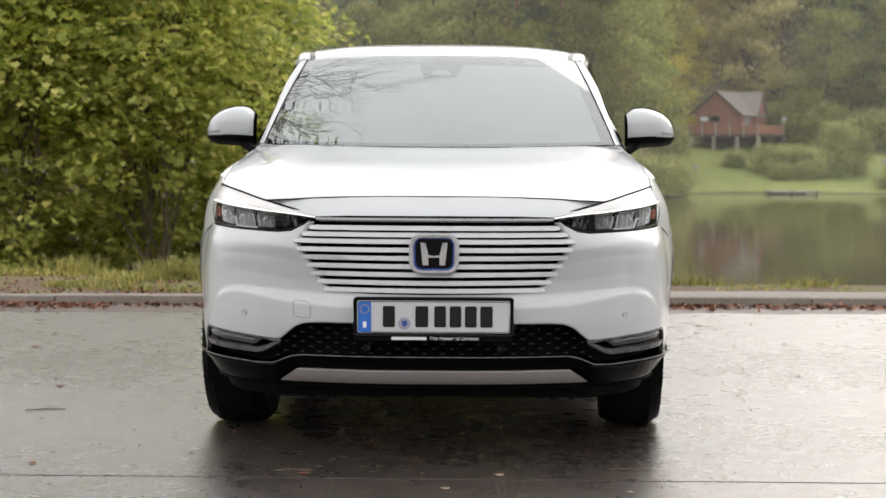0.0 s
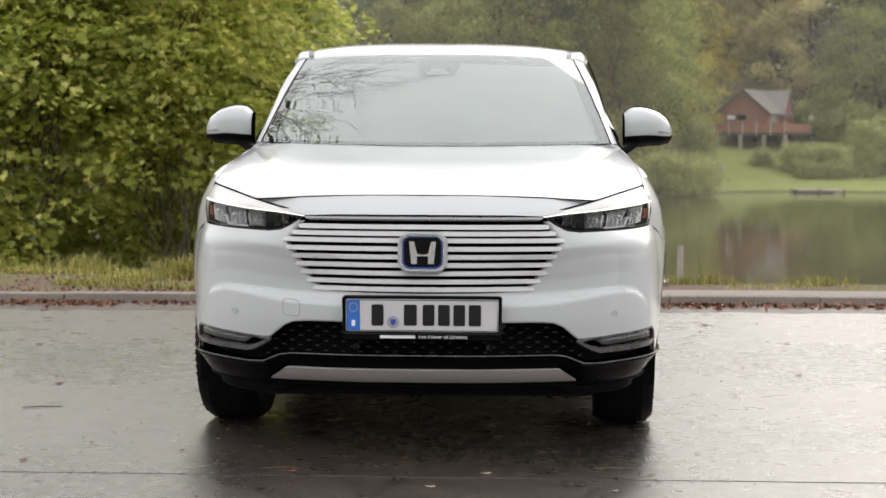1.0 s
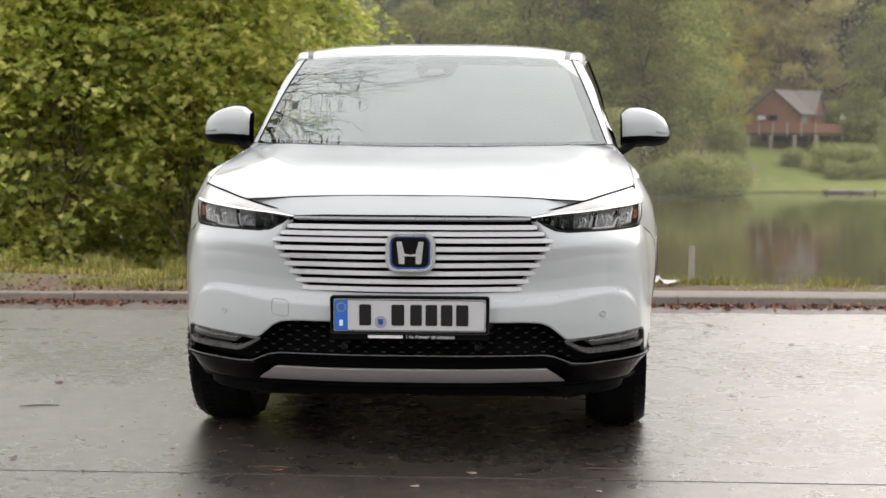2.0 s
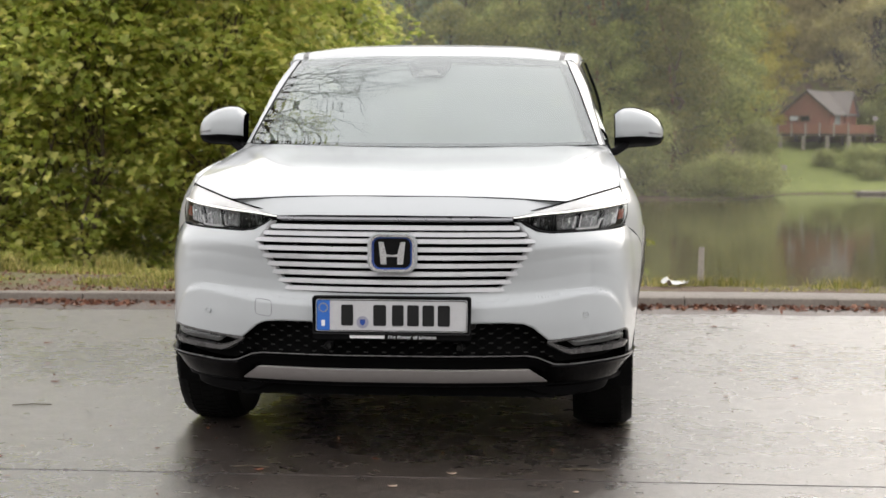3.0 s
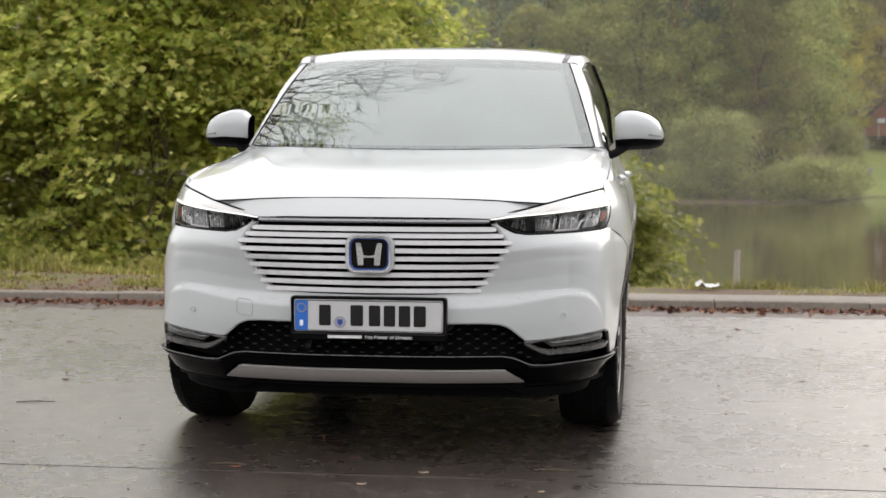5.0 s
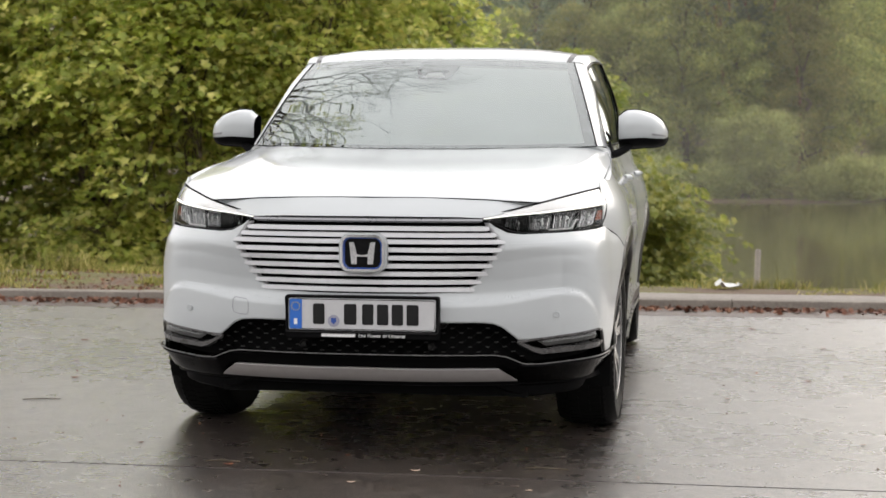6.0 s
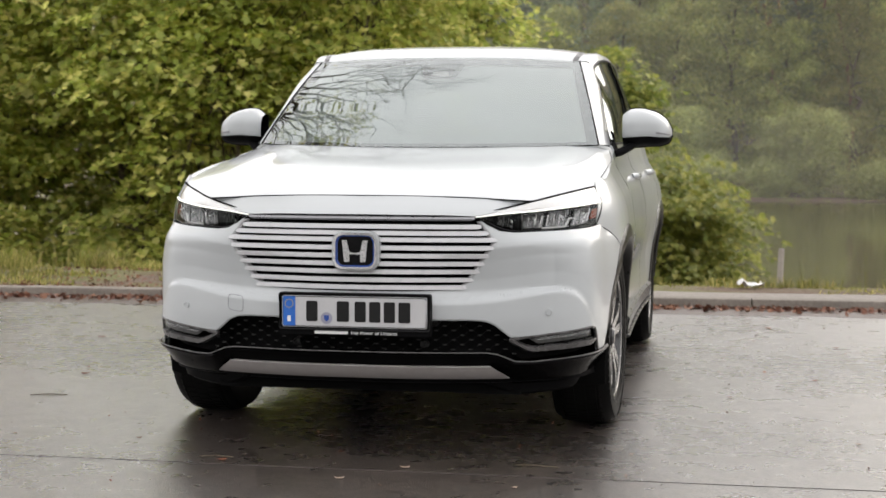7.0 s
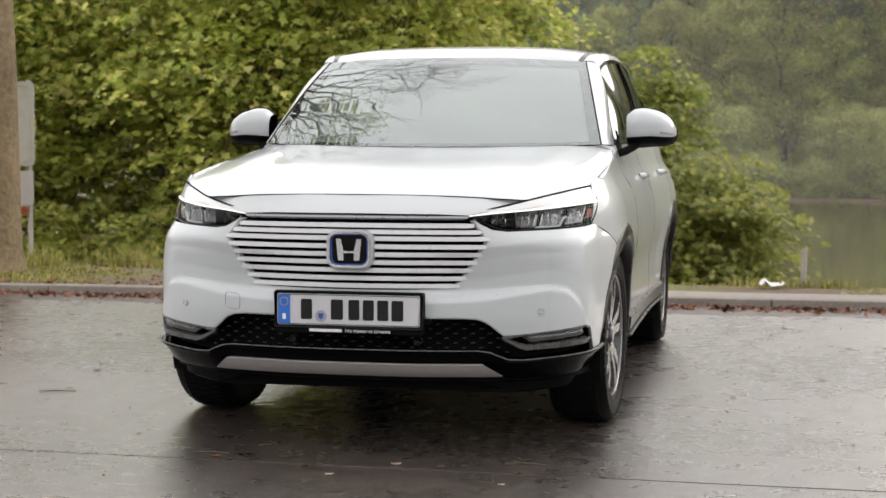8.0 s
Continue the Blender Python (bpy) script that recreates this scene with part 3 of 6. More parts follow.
def spray_points(rng, n, centre, radius, clumps, size, hollow=0.3):
    """Leaf places along drooping, layered sprays that point out of the crown."""
    c = rng.normal(0, 1, (clumps, 3))
    c /= np.linalg.norm(c, axis=1, keepdims=True)
    c *= (hollow + (1 - hollow) * rng.uniform(0, 1, (clumps, 1)) ** 0.5) * rng.uniform(0.75, 1.15, (clumps, 1))
    way = np.arctan2(c[:, 1], c[:, 0]) + rng.normal(0, 0.5, clumps)
    c = c * np.array(radius) + np.array(centre)
    reach = size * rng.uniform(3.5, 8.5, clumps)
    fall = rng.uniform(0.15, 0.75, clumps)
    pick = rng.integers(0, clumps, n)
    t = rng.uniform(-0.35, 1, n)
    u = t * reach[pick]
    w = rng.normal(0, 0.42, n) * reach[pick] * (1.0 - 0.55 * np.clip(t, 0, 1))
    a = way[pick]
    x = c[pick, 0] + u * np.cos(a) - w * np.sin(a)
    y = c[pick, 1] + u * np.sin(a) + w * np.cos(a)
    z = c[pick, 2] - fall[pick] * (u * np.clip(t, 0, 1) + 0.5 * np.abs(w)) + rng.normal(0, 0.25 * size, n)
    head = a + np.clip(w / reach[pick], -1, 1) * 1.2 + rng.normal(0, 0.5, n) - np.pi / 2
    return np.c_[x, y, z], c, head


def shrub(name, at, height, radius, count, seed, leaf_size, outline, material, label, category="bush", stems=6, low=0.12):
    """A many-stemmed bush or young tree with leafy clumps right down to its foot."""
    rng = np.random.default_rng(seed)
    ob = thing(name, label, category, at=pose(*at))
    wood = Mesh()
    head = None
    shape = (0, 0, height * (0.5 + low / 2)), (radius[0], radius[1], height * (0.5 - low / 2))
    if outline is MAPLE:
        pts, clumps, head = spray_points(rng, count, *shape, int(count / 52), leaf_size * 1.2)
    else:
        pts, clumps = crown_points(rng, count, *shape, int(count / 62), leaf_size * 2.7, 0.3, 0.4)
    order = rng.permutation(len(clumps))
    for i in range(stems):
        a = rng.uniform(0, 2 * np.pi)
        r = rng.uniform(0.02, 0.18)
        foot = (r * math.cos(a), r * math.sin(a), -0.15)
        tip = (radius[0] * 0.75 * math.cos(a) * rng.uniform(0.4, 1), radius[1] * 0.75 * math.sin(a) * rng.uniform(0.4, 1), height * rng.uniform(0.55, 0.95))
        p = limb(wood, foot, tip, 0.0105 * height / 3, 0.004, rng, 0.05, 9)
        for q in order[i * 7:(i + 1) * 7]:
            k = p[rng.integers(2, 8)]
            limb(wood, k, clumps[q], 0.012, 0.003, rng, 0.08, 6, 4)
    keep = pts[:, 2] > 0.05
    part("trunk", wood, BARK, ob, "thin grey-brown branching stems")
    leaves("crown", pts[keep], rng.uniform(0.6, 1.3, keep.sum()) * leaf_size, outline, material, ob, rng, droop=0.34 if head is not None else 0.3, tilt=0.45,
           heading=None if head is None else head[keep], sway=0.38 if head is not None else 0.6)
    return ob


def broad_tree(name, seed, height, radius, count, leaf_size, material, label, trunk_mat=None, bare=0.12, lean=0.0):
    rng = np.random.default_rng(seed)
    ob = thing(name, label, "tree")
    wood = Mesh()
    top = (lean * height, 0, height * 0.86)
    p = limb(wood, (0, 0, -0.5), top, height * 0.022, height * 0.004, rng, 0.0, 12, 8)
    parts = []
    n_blobs = 10
    for i in range(n_blobs):
        f = bare + (1 - bare) * (i + 0.5) / n_blobs
        w = math.sin(math.pi * min(0.96, 0.22 + 0.78 * f)) ** 0.7
        a = i * 2.4 + rng.uniform(-0.5, 0.5)
        c = np.array((radius * w * 0.62 * math.cos(a) + lean * height * f, radius * w * 0.62 * math.sin(a), height * f))
        limb(wood, p[min(11, int(f * 10) + 1)], c, height * 0.007, height * 0.002, rng, 0.08, 6, 5)
        pts, _ = crown_points(rng, count // n_blobs, c, (radius * (0.30 + 0.28 * w), radius * (0.30 + 0.28 * w), height * 0.105), 15, leaf_size * 2.3, 0.5)
        parts.append(pts)
    pts = np.concatenate(parts)
    part("trunk", wood, trunk_mat or BARK, ob)
    leaves("crown", pts, rng.uniform(0.6, 1.3, len(pts)) * leaf_size, DIAMOND, material, ob, rng, tilt=0.7)
    return ob


def conifer(name, seed, height, radius, count, leaf_size, material, label, bare=0.25, girth=0.014):
    rng = np.random.default_rng(seed)
    ob = thing(name, label, "tree")
    wood = Mesh()
    limb(wood, (0, 0, -0.5), (0, 0, height), height * girth, 0.02, rng, 0.0, 10, 7)
    f = 1 - (1 - bare) * rng.uniform(0, 1, count) ** 0.7
    tiers = np.round(f * 17) / 17 + rng.normal(0, 0.012, count)
    spread = radius * np.clip(1.05 - tiers, 0.03, 1) / (1.05 - bare) * (0.75 + 0.25 * rng.uniform(0, 1, count))
    arm = rng.integers(0, 9, count) * 2 * np.pi / 9 + np.round(f * 17) * 1.3 + rng.normal(0, 0.16, count)
    rr = spread * rng.uniform(0.1, 1, count) ** 0.6
    pts = np.c_[rr * np.cos(arm), rr * np.sin(arm), height * tiers - rr * 0.28]
    for i in range(14):
        a, z = rng.uniform(0, 6.28), height * (bare + (0.9 - bare) * i / 14)
        r = radius * (1.05 - z / height) * 0.9
        limb(wood, (0, 0, z), (r * math.cos(a), r * math.sin(a), z - r * 0.25), 0.05, 0.01, rng, 0.0, 4, 4)
    part("trunk", wood, PINE_BARK, ob, "straight reddish conifer trunk")
    leaves("crown", pts, rng.uniform(0.6, 1.3, count) * leaf_size, DIAMOND, material, ob, rng, droop=0.3, tilt=0.5)
    return ob


# ---- near bushes and trees beyond the verge ----
bush_spots = [(-12.2, 18.8, 7.0, 2.3, 11), (-8.6, 19.4, 7.4, 2.4, 12), (-6.6, 18.2, 6.6, 2.0, 13), (-4.6, 18.9, 7.2, 1.9, 14),
              (-3.9, 22.4, 7.8, 1.5, 15), (-5.9, 23.4, 8.6, 2.5, 16), (-9.4, 23.6, 9.4, 2.9, 17), (-13.6, 21.8, 9.0, 2.9, 18), (-10.6, 19.6, 6.6, 2.0, 19),
              (-7.4, 17.8, 1.4, 1.0, 21), (-10.2, 18.0, 1.3, 0.9, 23), (-6.0, 21.0, 2.2, 1.3, 24), (-9.6, 21.6, 2.2, 1.3, 26), (-3.4, 20.4, 2.3, 1.0, 27)]
for bx, by, bh, br, seed in bush_spots:
    z = float(land(bx, by)) - 0.05
    tall = bh > 3
    shrub("maple_bush", (bx, by, z), bh, (br, br * 0.8), int(13000 * bh / 7) if tall else 3000, seed, 0.122 if tall else 0.105, MAPLE, LEAF_NEAR,
          "tall maple thicket with green and yellowing leaves behind the verge" if tall else "low leafy undergrowth below the maple thicket", "bush", 9 if tall else 6, 0.10 if by < 20 and tall else 0.06)

for bx, by, bh, br, count, seed, label in ((-0.4, 20.8, 3.9, 1.45, 15000, 31, "light green leafy bush growing on the lake bank"), (-0.95, 24.6, 7.0, 0.55, 7000, 32, "taller yellow-green bush growing on the lake bank"),
                                           (0.2, 24.6, 4.7, 0.8, 8000, 34, "taller yellow-green bush growing on the lake bank"), (-2.7, 22.0, 4.4, 1.1, 7000, 33, "light green leafy bush growing on the lake bank")):
    shrub("bank_bush", (bx, by, float(land(bx, by)) - 0.05), bh, (br, br * 0.85), count, seed, 0.115, MAPLE, LEAF_BUSH, label, "bush", 7, 0.05)

# roadside tree whose bare limbs reach over the car park
tree = thing("roadside_tree", "lichened tree trunk with nearly bare limbs reaching over the car park", "tree", at=pose(-4.62, 6.2, 0.06))
rng = np.random.default_rng(5)
wood = Mesh()
zs = np.array([-0.2, 0.0, 0.12, 0.35, 0.8, 1.5, 2.6, 4.0, 5.2])
wood.tube(np.c_[0.05 * np.sin(zs), 0.03 * np.cos(zs * 1.3), zs], [0.34, 0.30, 0.26, 0.235, 0.22, 0.205, 0.19, 0.17, 0.15], 14)
part("trunk", wood, BARK_MOSS, tree, "straight lichened grey-brown trunk")
boughs = Mesh()
twig_ends = []


def fork(start, way, length, r, depth):
    e = np.array(start) + np.array(way) * length
    p = limb(boughs, start, e, r, r * 0.55, rng, 0.02, 7, 6 if depth > 1 else 4)
    if depth == 0:
        twig_ends.append(e)
        return
    for k in range(3 if depth > 1 else 4):
        w = np.array(way) + rng.normal(0, 0.45, 3)
        w /= np.linalg.norm(w)
        fork(p[rng.integers(3, 7)], w, length * rng.uniform(0.5, 0.72), r * 0.52, depth - 1)


for way, length in (((0.50, -0.85, 0.35), 2.5), ((0.62, -0.70, 0.50), 2.5), ((0.72, -0.50, 0.50), 2.4), ((0.36, -0.90, 0.55), 2.5), ((0.55, -0.45, 0.80), 2.4), ((0.62, -0.80, 0.25), 2.6), ((0.3, -0.6, 0.9), 2.4), ((0.8, -0.1, 0.7), 2.3), ((-0.6, 0.3, 0.8), 2.4), ((-0.3, -0.7, 0.8), 2.4)):
    w = np.array(way) / np.linalg.norm(way)
    fork((0, 0, 4.9), w, length, 0.04, 4)
part("boughs", boughs, BARK, tree, "dark nearly bare boughs and twigs")
ends = np.array(twig_ends)
keep = ends[:, 0] < 1.6
tl = np.repeat(ends[keep], 5, axis=0) + rng.normal(0, 0.22, (5 * keep.sum(), 3))
leaves("leaves", tl, rng.uniform(0.07, 0.12, len(tl)), OVAL, LEAF_NEAR, tree, rng, label="sparse remaining leaves")

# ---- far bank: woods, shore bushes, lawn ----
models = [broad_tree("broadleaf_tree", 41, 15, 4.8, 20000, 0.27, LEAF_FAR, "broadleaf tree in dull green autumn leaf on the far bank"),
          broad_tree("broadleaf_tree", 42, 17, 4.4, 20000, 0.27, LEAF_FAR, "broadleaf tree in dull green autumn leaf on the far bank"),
          broad_tree("pale_tree", 43, 18, 4.0, 30000, 0.25, LEAF_MIST_PALED, "pale yellow-green tree rising from the far woods, lightened in place of mist", lean=0.01, bare=0.05),
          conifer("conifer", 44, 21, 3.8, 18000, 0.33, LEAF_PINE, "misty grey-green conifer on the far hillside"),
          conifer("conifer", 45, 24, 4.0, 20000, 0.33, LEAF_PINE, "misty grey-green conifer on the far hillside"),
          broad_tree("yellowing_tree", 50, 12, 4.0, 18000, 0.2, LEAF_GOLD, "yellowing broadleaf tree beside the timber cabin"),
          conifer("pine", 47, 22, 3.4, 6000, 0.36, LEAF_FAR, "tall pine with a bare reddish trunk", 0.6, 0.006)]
# dark tree for the unseen belt that cuts low sky light on the car
sky_block_tree = broad_tree("woodland_tree", 49, 17, 4.8, 9000, 0.42, LEAF_DARK, "unseen dark broadleaf tree added behind the viewer to block low sky light", None, 0.05)
shore_bush = shrub("shore_bush", (0, 300, 20), 3.2, (2.4, 1.6), 9000, 46, 0.17, DIAMOND, LEAF_SHORE, "rounded bush at the edge of the far shore", "bush", 5, 0.0)
shore_tree = shrub("shore_tree", (0, 300, 20), 6.6, (1.9, 1.8), 12000, 48, 0.17, DIAMOND, LEAF_SHORE, "rounded grey-green young tree on the far shore", "tree", 5, 0.0)


def plant(model, x, y, size=1.0, spin=0.0, tall=1.0, tilt=0.0):
    z = float(land(x, y)) - 0.15
    m = pose(x, y, z, 0, tilt, spin) @ Matrix.Diagonal((size, size, size * tall, 1))
    return copy_thing(model, m)


wood_rng = random.Random(7)


def row(xs, kinds, near, far_off, small, large):
    for x in xs:
        x = x + wood_rng.uniform(-1.4, 1.4)
        plant(models[wood_rng.choice(kinds)], x, float(far_shore(x)) + wood_rng.uniform(near, far_off), wood_rng.uniform(small, large), wood_rng.uniform(0, 360))


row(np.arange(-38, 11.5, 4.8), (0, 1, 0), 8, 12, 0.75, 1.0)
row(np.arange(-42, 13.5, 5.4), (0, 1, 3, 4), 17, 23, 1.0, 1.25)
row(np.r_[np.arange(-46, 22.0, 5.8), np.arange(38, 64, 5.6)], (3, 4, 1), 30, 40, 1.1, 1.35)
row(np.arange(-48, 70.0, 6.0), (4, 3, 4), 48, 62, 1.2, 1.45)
# round the cabin: yellowing tree, tall pale trees lightened for mist, conifers, woods beyond the lawn
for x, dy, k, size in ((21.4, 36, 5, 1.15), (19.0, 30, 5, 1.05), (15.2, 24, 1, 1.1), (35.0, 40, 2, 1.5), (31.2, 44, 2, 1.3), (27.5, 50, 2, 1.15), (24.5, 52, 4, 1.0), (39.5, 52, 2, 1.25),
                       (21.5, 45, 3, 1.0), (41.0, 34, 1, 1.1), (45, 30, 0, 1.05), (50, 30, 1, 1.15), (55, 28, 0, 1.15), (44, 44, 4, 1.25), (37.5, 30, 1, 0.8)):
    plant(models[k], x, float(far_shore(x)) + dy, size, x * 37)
for x, dy, spin, lean in ((7.0, 10.5, 0, -17), (2.3, 11.0, 190, -2), (9.5, 12.0, 80, 2)):
    plant(models[6], x, float(far_shore(x)) + dy, 1.25, spin, 1.0, lean)
for x, dy, size in ((-19, 2.6, 1.4), (-12, 2.4, 1.2), (-6.0, 2.4, 1.4), (-1.5, 2.3, 1.2), (3.0, 2.4, 1.0), (10.6, 1.8, 0.95), (13.4, 1.8, 1.2), (15.8, 2.2, 1.15), (17.4, 3.0, 0.8),
                    (25.6, 14.0, 0.66), (28.4, 11.5, 0.95), (30.6, 11.0, 0.9), (28.6, 7.6, 0.6), (31.0, 7.4, 0.65), (38.6, 6.0, 0.6), (41.5, 4.0, 0.7), (37.4, 2.4, 0.55),
                    (33.6, 31, 1.3), (37.0, 28, 1.5), (41.5, 24, 1.5), (46.0, 22, 1.6), (51.0, 20, 1.6)):
    plant(shore_bush, x, float(far_shore(x)) + dy, size, x * 53)
for x, dy, size in ((6.9, 2.4, 1.2), (4.2, 4.2, 1.05), (-3.6, 4.6, 1.2), (-9, 4.6, 1.3), (-16, 5, 1.3), (-23, 5, 1.4), (17.8, 8, 0.9), (34.2, 8.4, 0.95), (36.0, 9.5, 0.8)):
    plant(shore_tree, x, float(far_shore(x)) + dy, size, x * 71)
# unseen woods, added to close the car park behind the viewer and block low sky light
for i, x in enumerate(np.arange(-36, 37, 5.2)):
    y = -38 + 0.006 * x * x + 3 * math.sin(i * 2.1)
    copy_thing(sky_block_tree, pose(x, y, -0.1, 0, 0, i * 77) @ Matrix.Diagonal((0.75, 0.75, 0.5, 1)))
for ob in (*models, sky_block_tree, shore_bush, shore_tree):
    for o in (*ob.children_recursive, ob):
        bpy.data.objects.remove(o)

# thin autumn mist over the lake and before the hill
for y, z0, z1, material in ((112.0, WATER_Z + 0.02, 24.0, HAZE_LAKE), (186.0, -1.0, 62.0, HAZE_HILL)):
    veil = Mesh().grid(np.array([[(x, y + 0.0004 * x * x, z) for x in np.linspace(-180, 200, 20)] for z in (z0, z0 + 8, z1)]))
    tagged(part("mist", veil, material), "thin pale autumn mist hanging in the air over the far bank", "mist", kind="structure")

lawn = Mesh()
lx = np.linspace(18.5, 64, 46)
rows = []
for d in np.linspace(0.6, 28, 16):
    y = far_shore(lx) + d
    rows.append(np.c_[lx, y, land(lx, y) + 0.06])
lawn.sheet(np.array(rows), 0.05)
tagged(part("lawn", lawn, LAWN), "mown green lawn sloping to the far shore", "lawn", kind="structure")


# ---- timber cabin on stilts ----
def cabin():
    hx, hy = 27.0, 166.4
    hz = float(land(hx, hy))
    ob = thing("cabin", "red-brown timber cabin on stilts with a grey gabled roof", "house", at=pose(hx, hy, hz, 0, 0, -28))
    floor_z, wall_h, w, d, peak = 1.66 - hz, 2.1, 2.47, 3.7, 2.1
    wx, wy0, wy1 = 2.62, 0.35, 3.55  # cross wing: its front on +x, from wy0 to wy1
    body = Mesh()
    for yy in (-d, d - 0.12):
        body.prism([(-w, 0), (w, 0), (w, wall_h), (0, wall_h + peak), (-w, wall_h)], 0.12, lambda u, v, q, yy=yy: (u, yy + q, floor_z + v))
    for xx in (-w, w - 0.12):
        body.box((xx, -d + 0.12, floor_z), (xx + 0.12, d - 0.12, floor_z + wall_h))
    part("wall", body, TIMBER, ob, "red-brown boarded timber walls", smooth=False)
    wing = Mesh()
    mid = (wy0 + wy1) / 2
    wing.prism([(wy0, 0), (wy1, 0), (wy1, wall_h), (mid, wall_h + peak), (wy0, wall_h)], 0.12, lambda u, v, q: (wx + 0.12 - q, u, floor_z + v))
    part("wing_wall", wing, TIMBER, ob, "boarded gable of the cross wing", smooth=False)
    for i in range(22):
        x = -w + 0.15 + i * (2 * w - 0.3) / 21
        top = wall_h + peak * (1 - abs(x) / w) - 0.12
        part("board", Mesh().box((x - 0.02, -d - 0.03, floor_z), (x + 0.02, -d - 0.002, floor_z + top)), TIMBER, ob, smooth=False)
    for i in range(12):
        y = wy0 + 0.15 + i * (wy1 - wy0 - 0.3) / 11
        top = wall_h + peak * (1 - abs(y - mid) / (wy1 - wy0) * 2) - 0.12
        part("board", Mesh().box((wx + 0.122, y - 0.02, floor_z), (wx + 0.15, y + 0.02, floor_z + top)), TIMBER, ob, smooth=False)
    rise = peak / w
    for s in (-1, 1):
        roof = Mesh()
        roof.prism([(0, peak + 0.2), (s * (w + 0.4), -0.4 * rise + 0.2), (s * (w + 0.4), -0.4 * rise + 0.06), (0, peak + 0.03)], 2 * d + 0.8, lambda u, v, q: (u, -d - 0.4 + q, floor_z + wall_h + v))
        part("roof", roof, SLATE, ob, "grey felted roof slope", smooth=False)
        half_w = (wy1 - wy0) / 2
        drop = 0.3 * peak / half_w
        side_roof = Mesh()
        side_roof.prism([(0, peak + 0.19), (s * (half_w + 0.3), -drop + 0.19), (s * (half_w + 0.3), -drop + 0.05), (0, peak + 0.02)], wx + 0.35, lambda u, v, q: (q + 0.05, mid + u, floor_z + wall_h + v))
        part("wing_roof", side_roof, SLATE, ob, "grey felted roof slope of the cross wing", smooth=False)
        for e in (-d - 0.43, ):
            barge = Mesh()
            barge.prism([(0, peak + 0.22), (s * (w + 0.42), -0.42 * rise + 0.22), (s * (w + 0.42), -0.42 * rise - 0.02), (0, peak - 0.02)], 0.028, lambda u, v, q: (u, e + q, floor_z + wall_h + v))
            part("barge_board", barge, TIMBER_DARK, ob, "dark gable board", smooth=False)
    part("floor", Mesh().box((-w - 0.3, -d - 1.1, floor_z - 0.24), (w + 2.4, d + 0.2, floor_z - 0.002)), TIMBER_DARK, ob, smooth=False)
    for x in (-w, 0, w, w + 2.2):
        for y in (-d - 0.9, 0, d):
            part("stilt", Mesh().box((x - 0.16, y - 0.16, -2.4), (x + 0.16, y + 0.16, floor_z - 0.242)), POST_WOOD if y < -d else TIMBER_DARK, ob, "stout timber stilt", smooth=False)
    part("railing", Mesh().box((-w - 0.25, -d - 1.07, floor_z + 0.05), (w + 2.3, -d - 1.02, floor_z + 0.9)), TIMBER, ob, "boarded balcony railing", smooth=False)
    part("railing", Mesh().box((w + 2.25, -d - 1.0, floor_z + 0.05), (w + 2.3, d, floor_z + 0.9)), TIMBER, ob, "boarded balcony railing", smooth=False)
    for i in range(6):
        x = -w - 0.2 + i * (2 * w + 2.4) / 5
        part("railing_post", Mesh().box((x - 0.07, -d - 1.15, floor_z - 0.3), (x + 0.07, -d - 1.075, floor_z + 1.05)), SIGN_PAPER if i in (0, 2, 3) else POST_WOOD, ob, "pale railing post", smooth=False)
    for x in (-1.35, -0.2):
        win = part("window", Mesh().box((x - 0.5, -d - 0.08, floor_z + 1.25), (x + 0.5, -d - 0.035, floor_z + 1.8)), TIMBER_DARK, ob, "dark framed window", smooth=False)
        part("pane", Mesh().box((x - 0.42, -d - 0.095, floor_z + 1.31), (x + 0.42, -d - 0.083, floor_z + 1.74)), PAPER if x < -1 else BLACK_GLOSS, win, smooth=False)
    win = part("window", Mesh().box((w + 0.003, -2.6, floor_z + 0.1), (w + 0.06, -0.9, floor_z + 2.0)), POST_WOOD, ob, "grey framed door window", smooth=False)
    for y in (-2.5, -1.7):
        part("pane", Mesh().box((w + 0.063, y, floor_z + 0.2), (w + 0.075, y + 0.7, floor_z + 1.9)), SIDE_PANE, win, smooth=False)


cabin()


def jetty():
    x0, y0 = 28.0, float(far_shore(28.0)) - 1.0
    ob = thing("jetty", "low weathered timber jetty at the far shore", "jetty", at=pose(x0, y0, WATER_Z))
    for i in range(14):
        part("plank", Mesh().box((-2.2 + i * 0.32, -0.8, 0.16), (-2.2 + i * 0.32 + 0.31, 1.0, 0.27)), POST_WOOD, ob, "grey weathered deck plank", smooth=False)
    part("beam", Mesh().box((-2.2, -0.75, -0.05), (1.2, -0.55, 0.155)), TIMBER_DARK, ob, smooth=False)
    for x in (-2.0, 0, 2.1):
        part("pile", Mesh().tube([(x, -0.9, -1), (x, -0.9, 0.30)], 0.09, 8), TIMBER_DARK, ob)


jetty()
for x, dy, h in ((20.5, 6.9, 1.05), (38.9, 10.5, 1.1), (32.6, 27.0, 2.6)):
    y = float(far_shore(x)) + dy
    sp = thing("shore_sign", "small white sign on a short post on the far lawn", "sign", "far shore signs", at=pose(x, y, float(land(x, y))))
    part("post", Mesh().tube([(0, 0, -0.2), (0, 0, h)], 0.035, 6), POST_WOOD, sp)
    part("panel", Mesh().box((-0.24, -0.06, h - 0.1), (0.24, -0.038, h + 0.35)), SIGN_PAPER, sp, smooth=False)


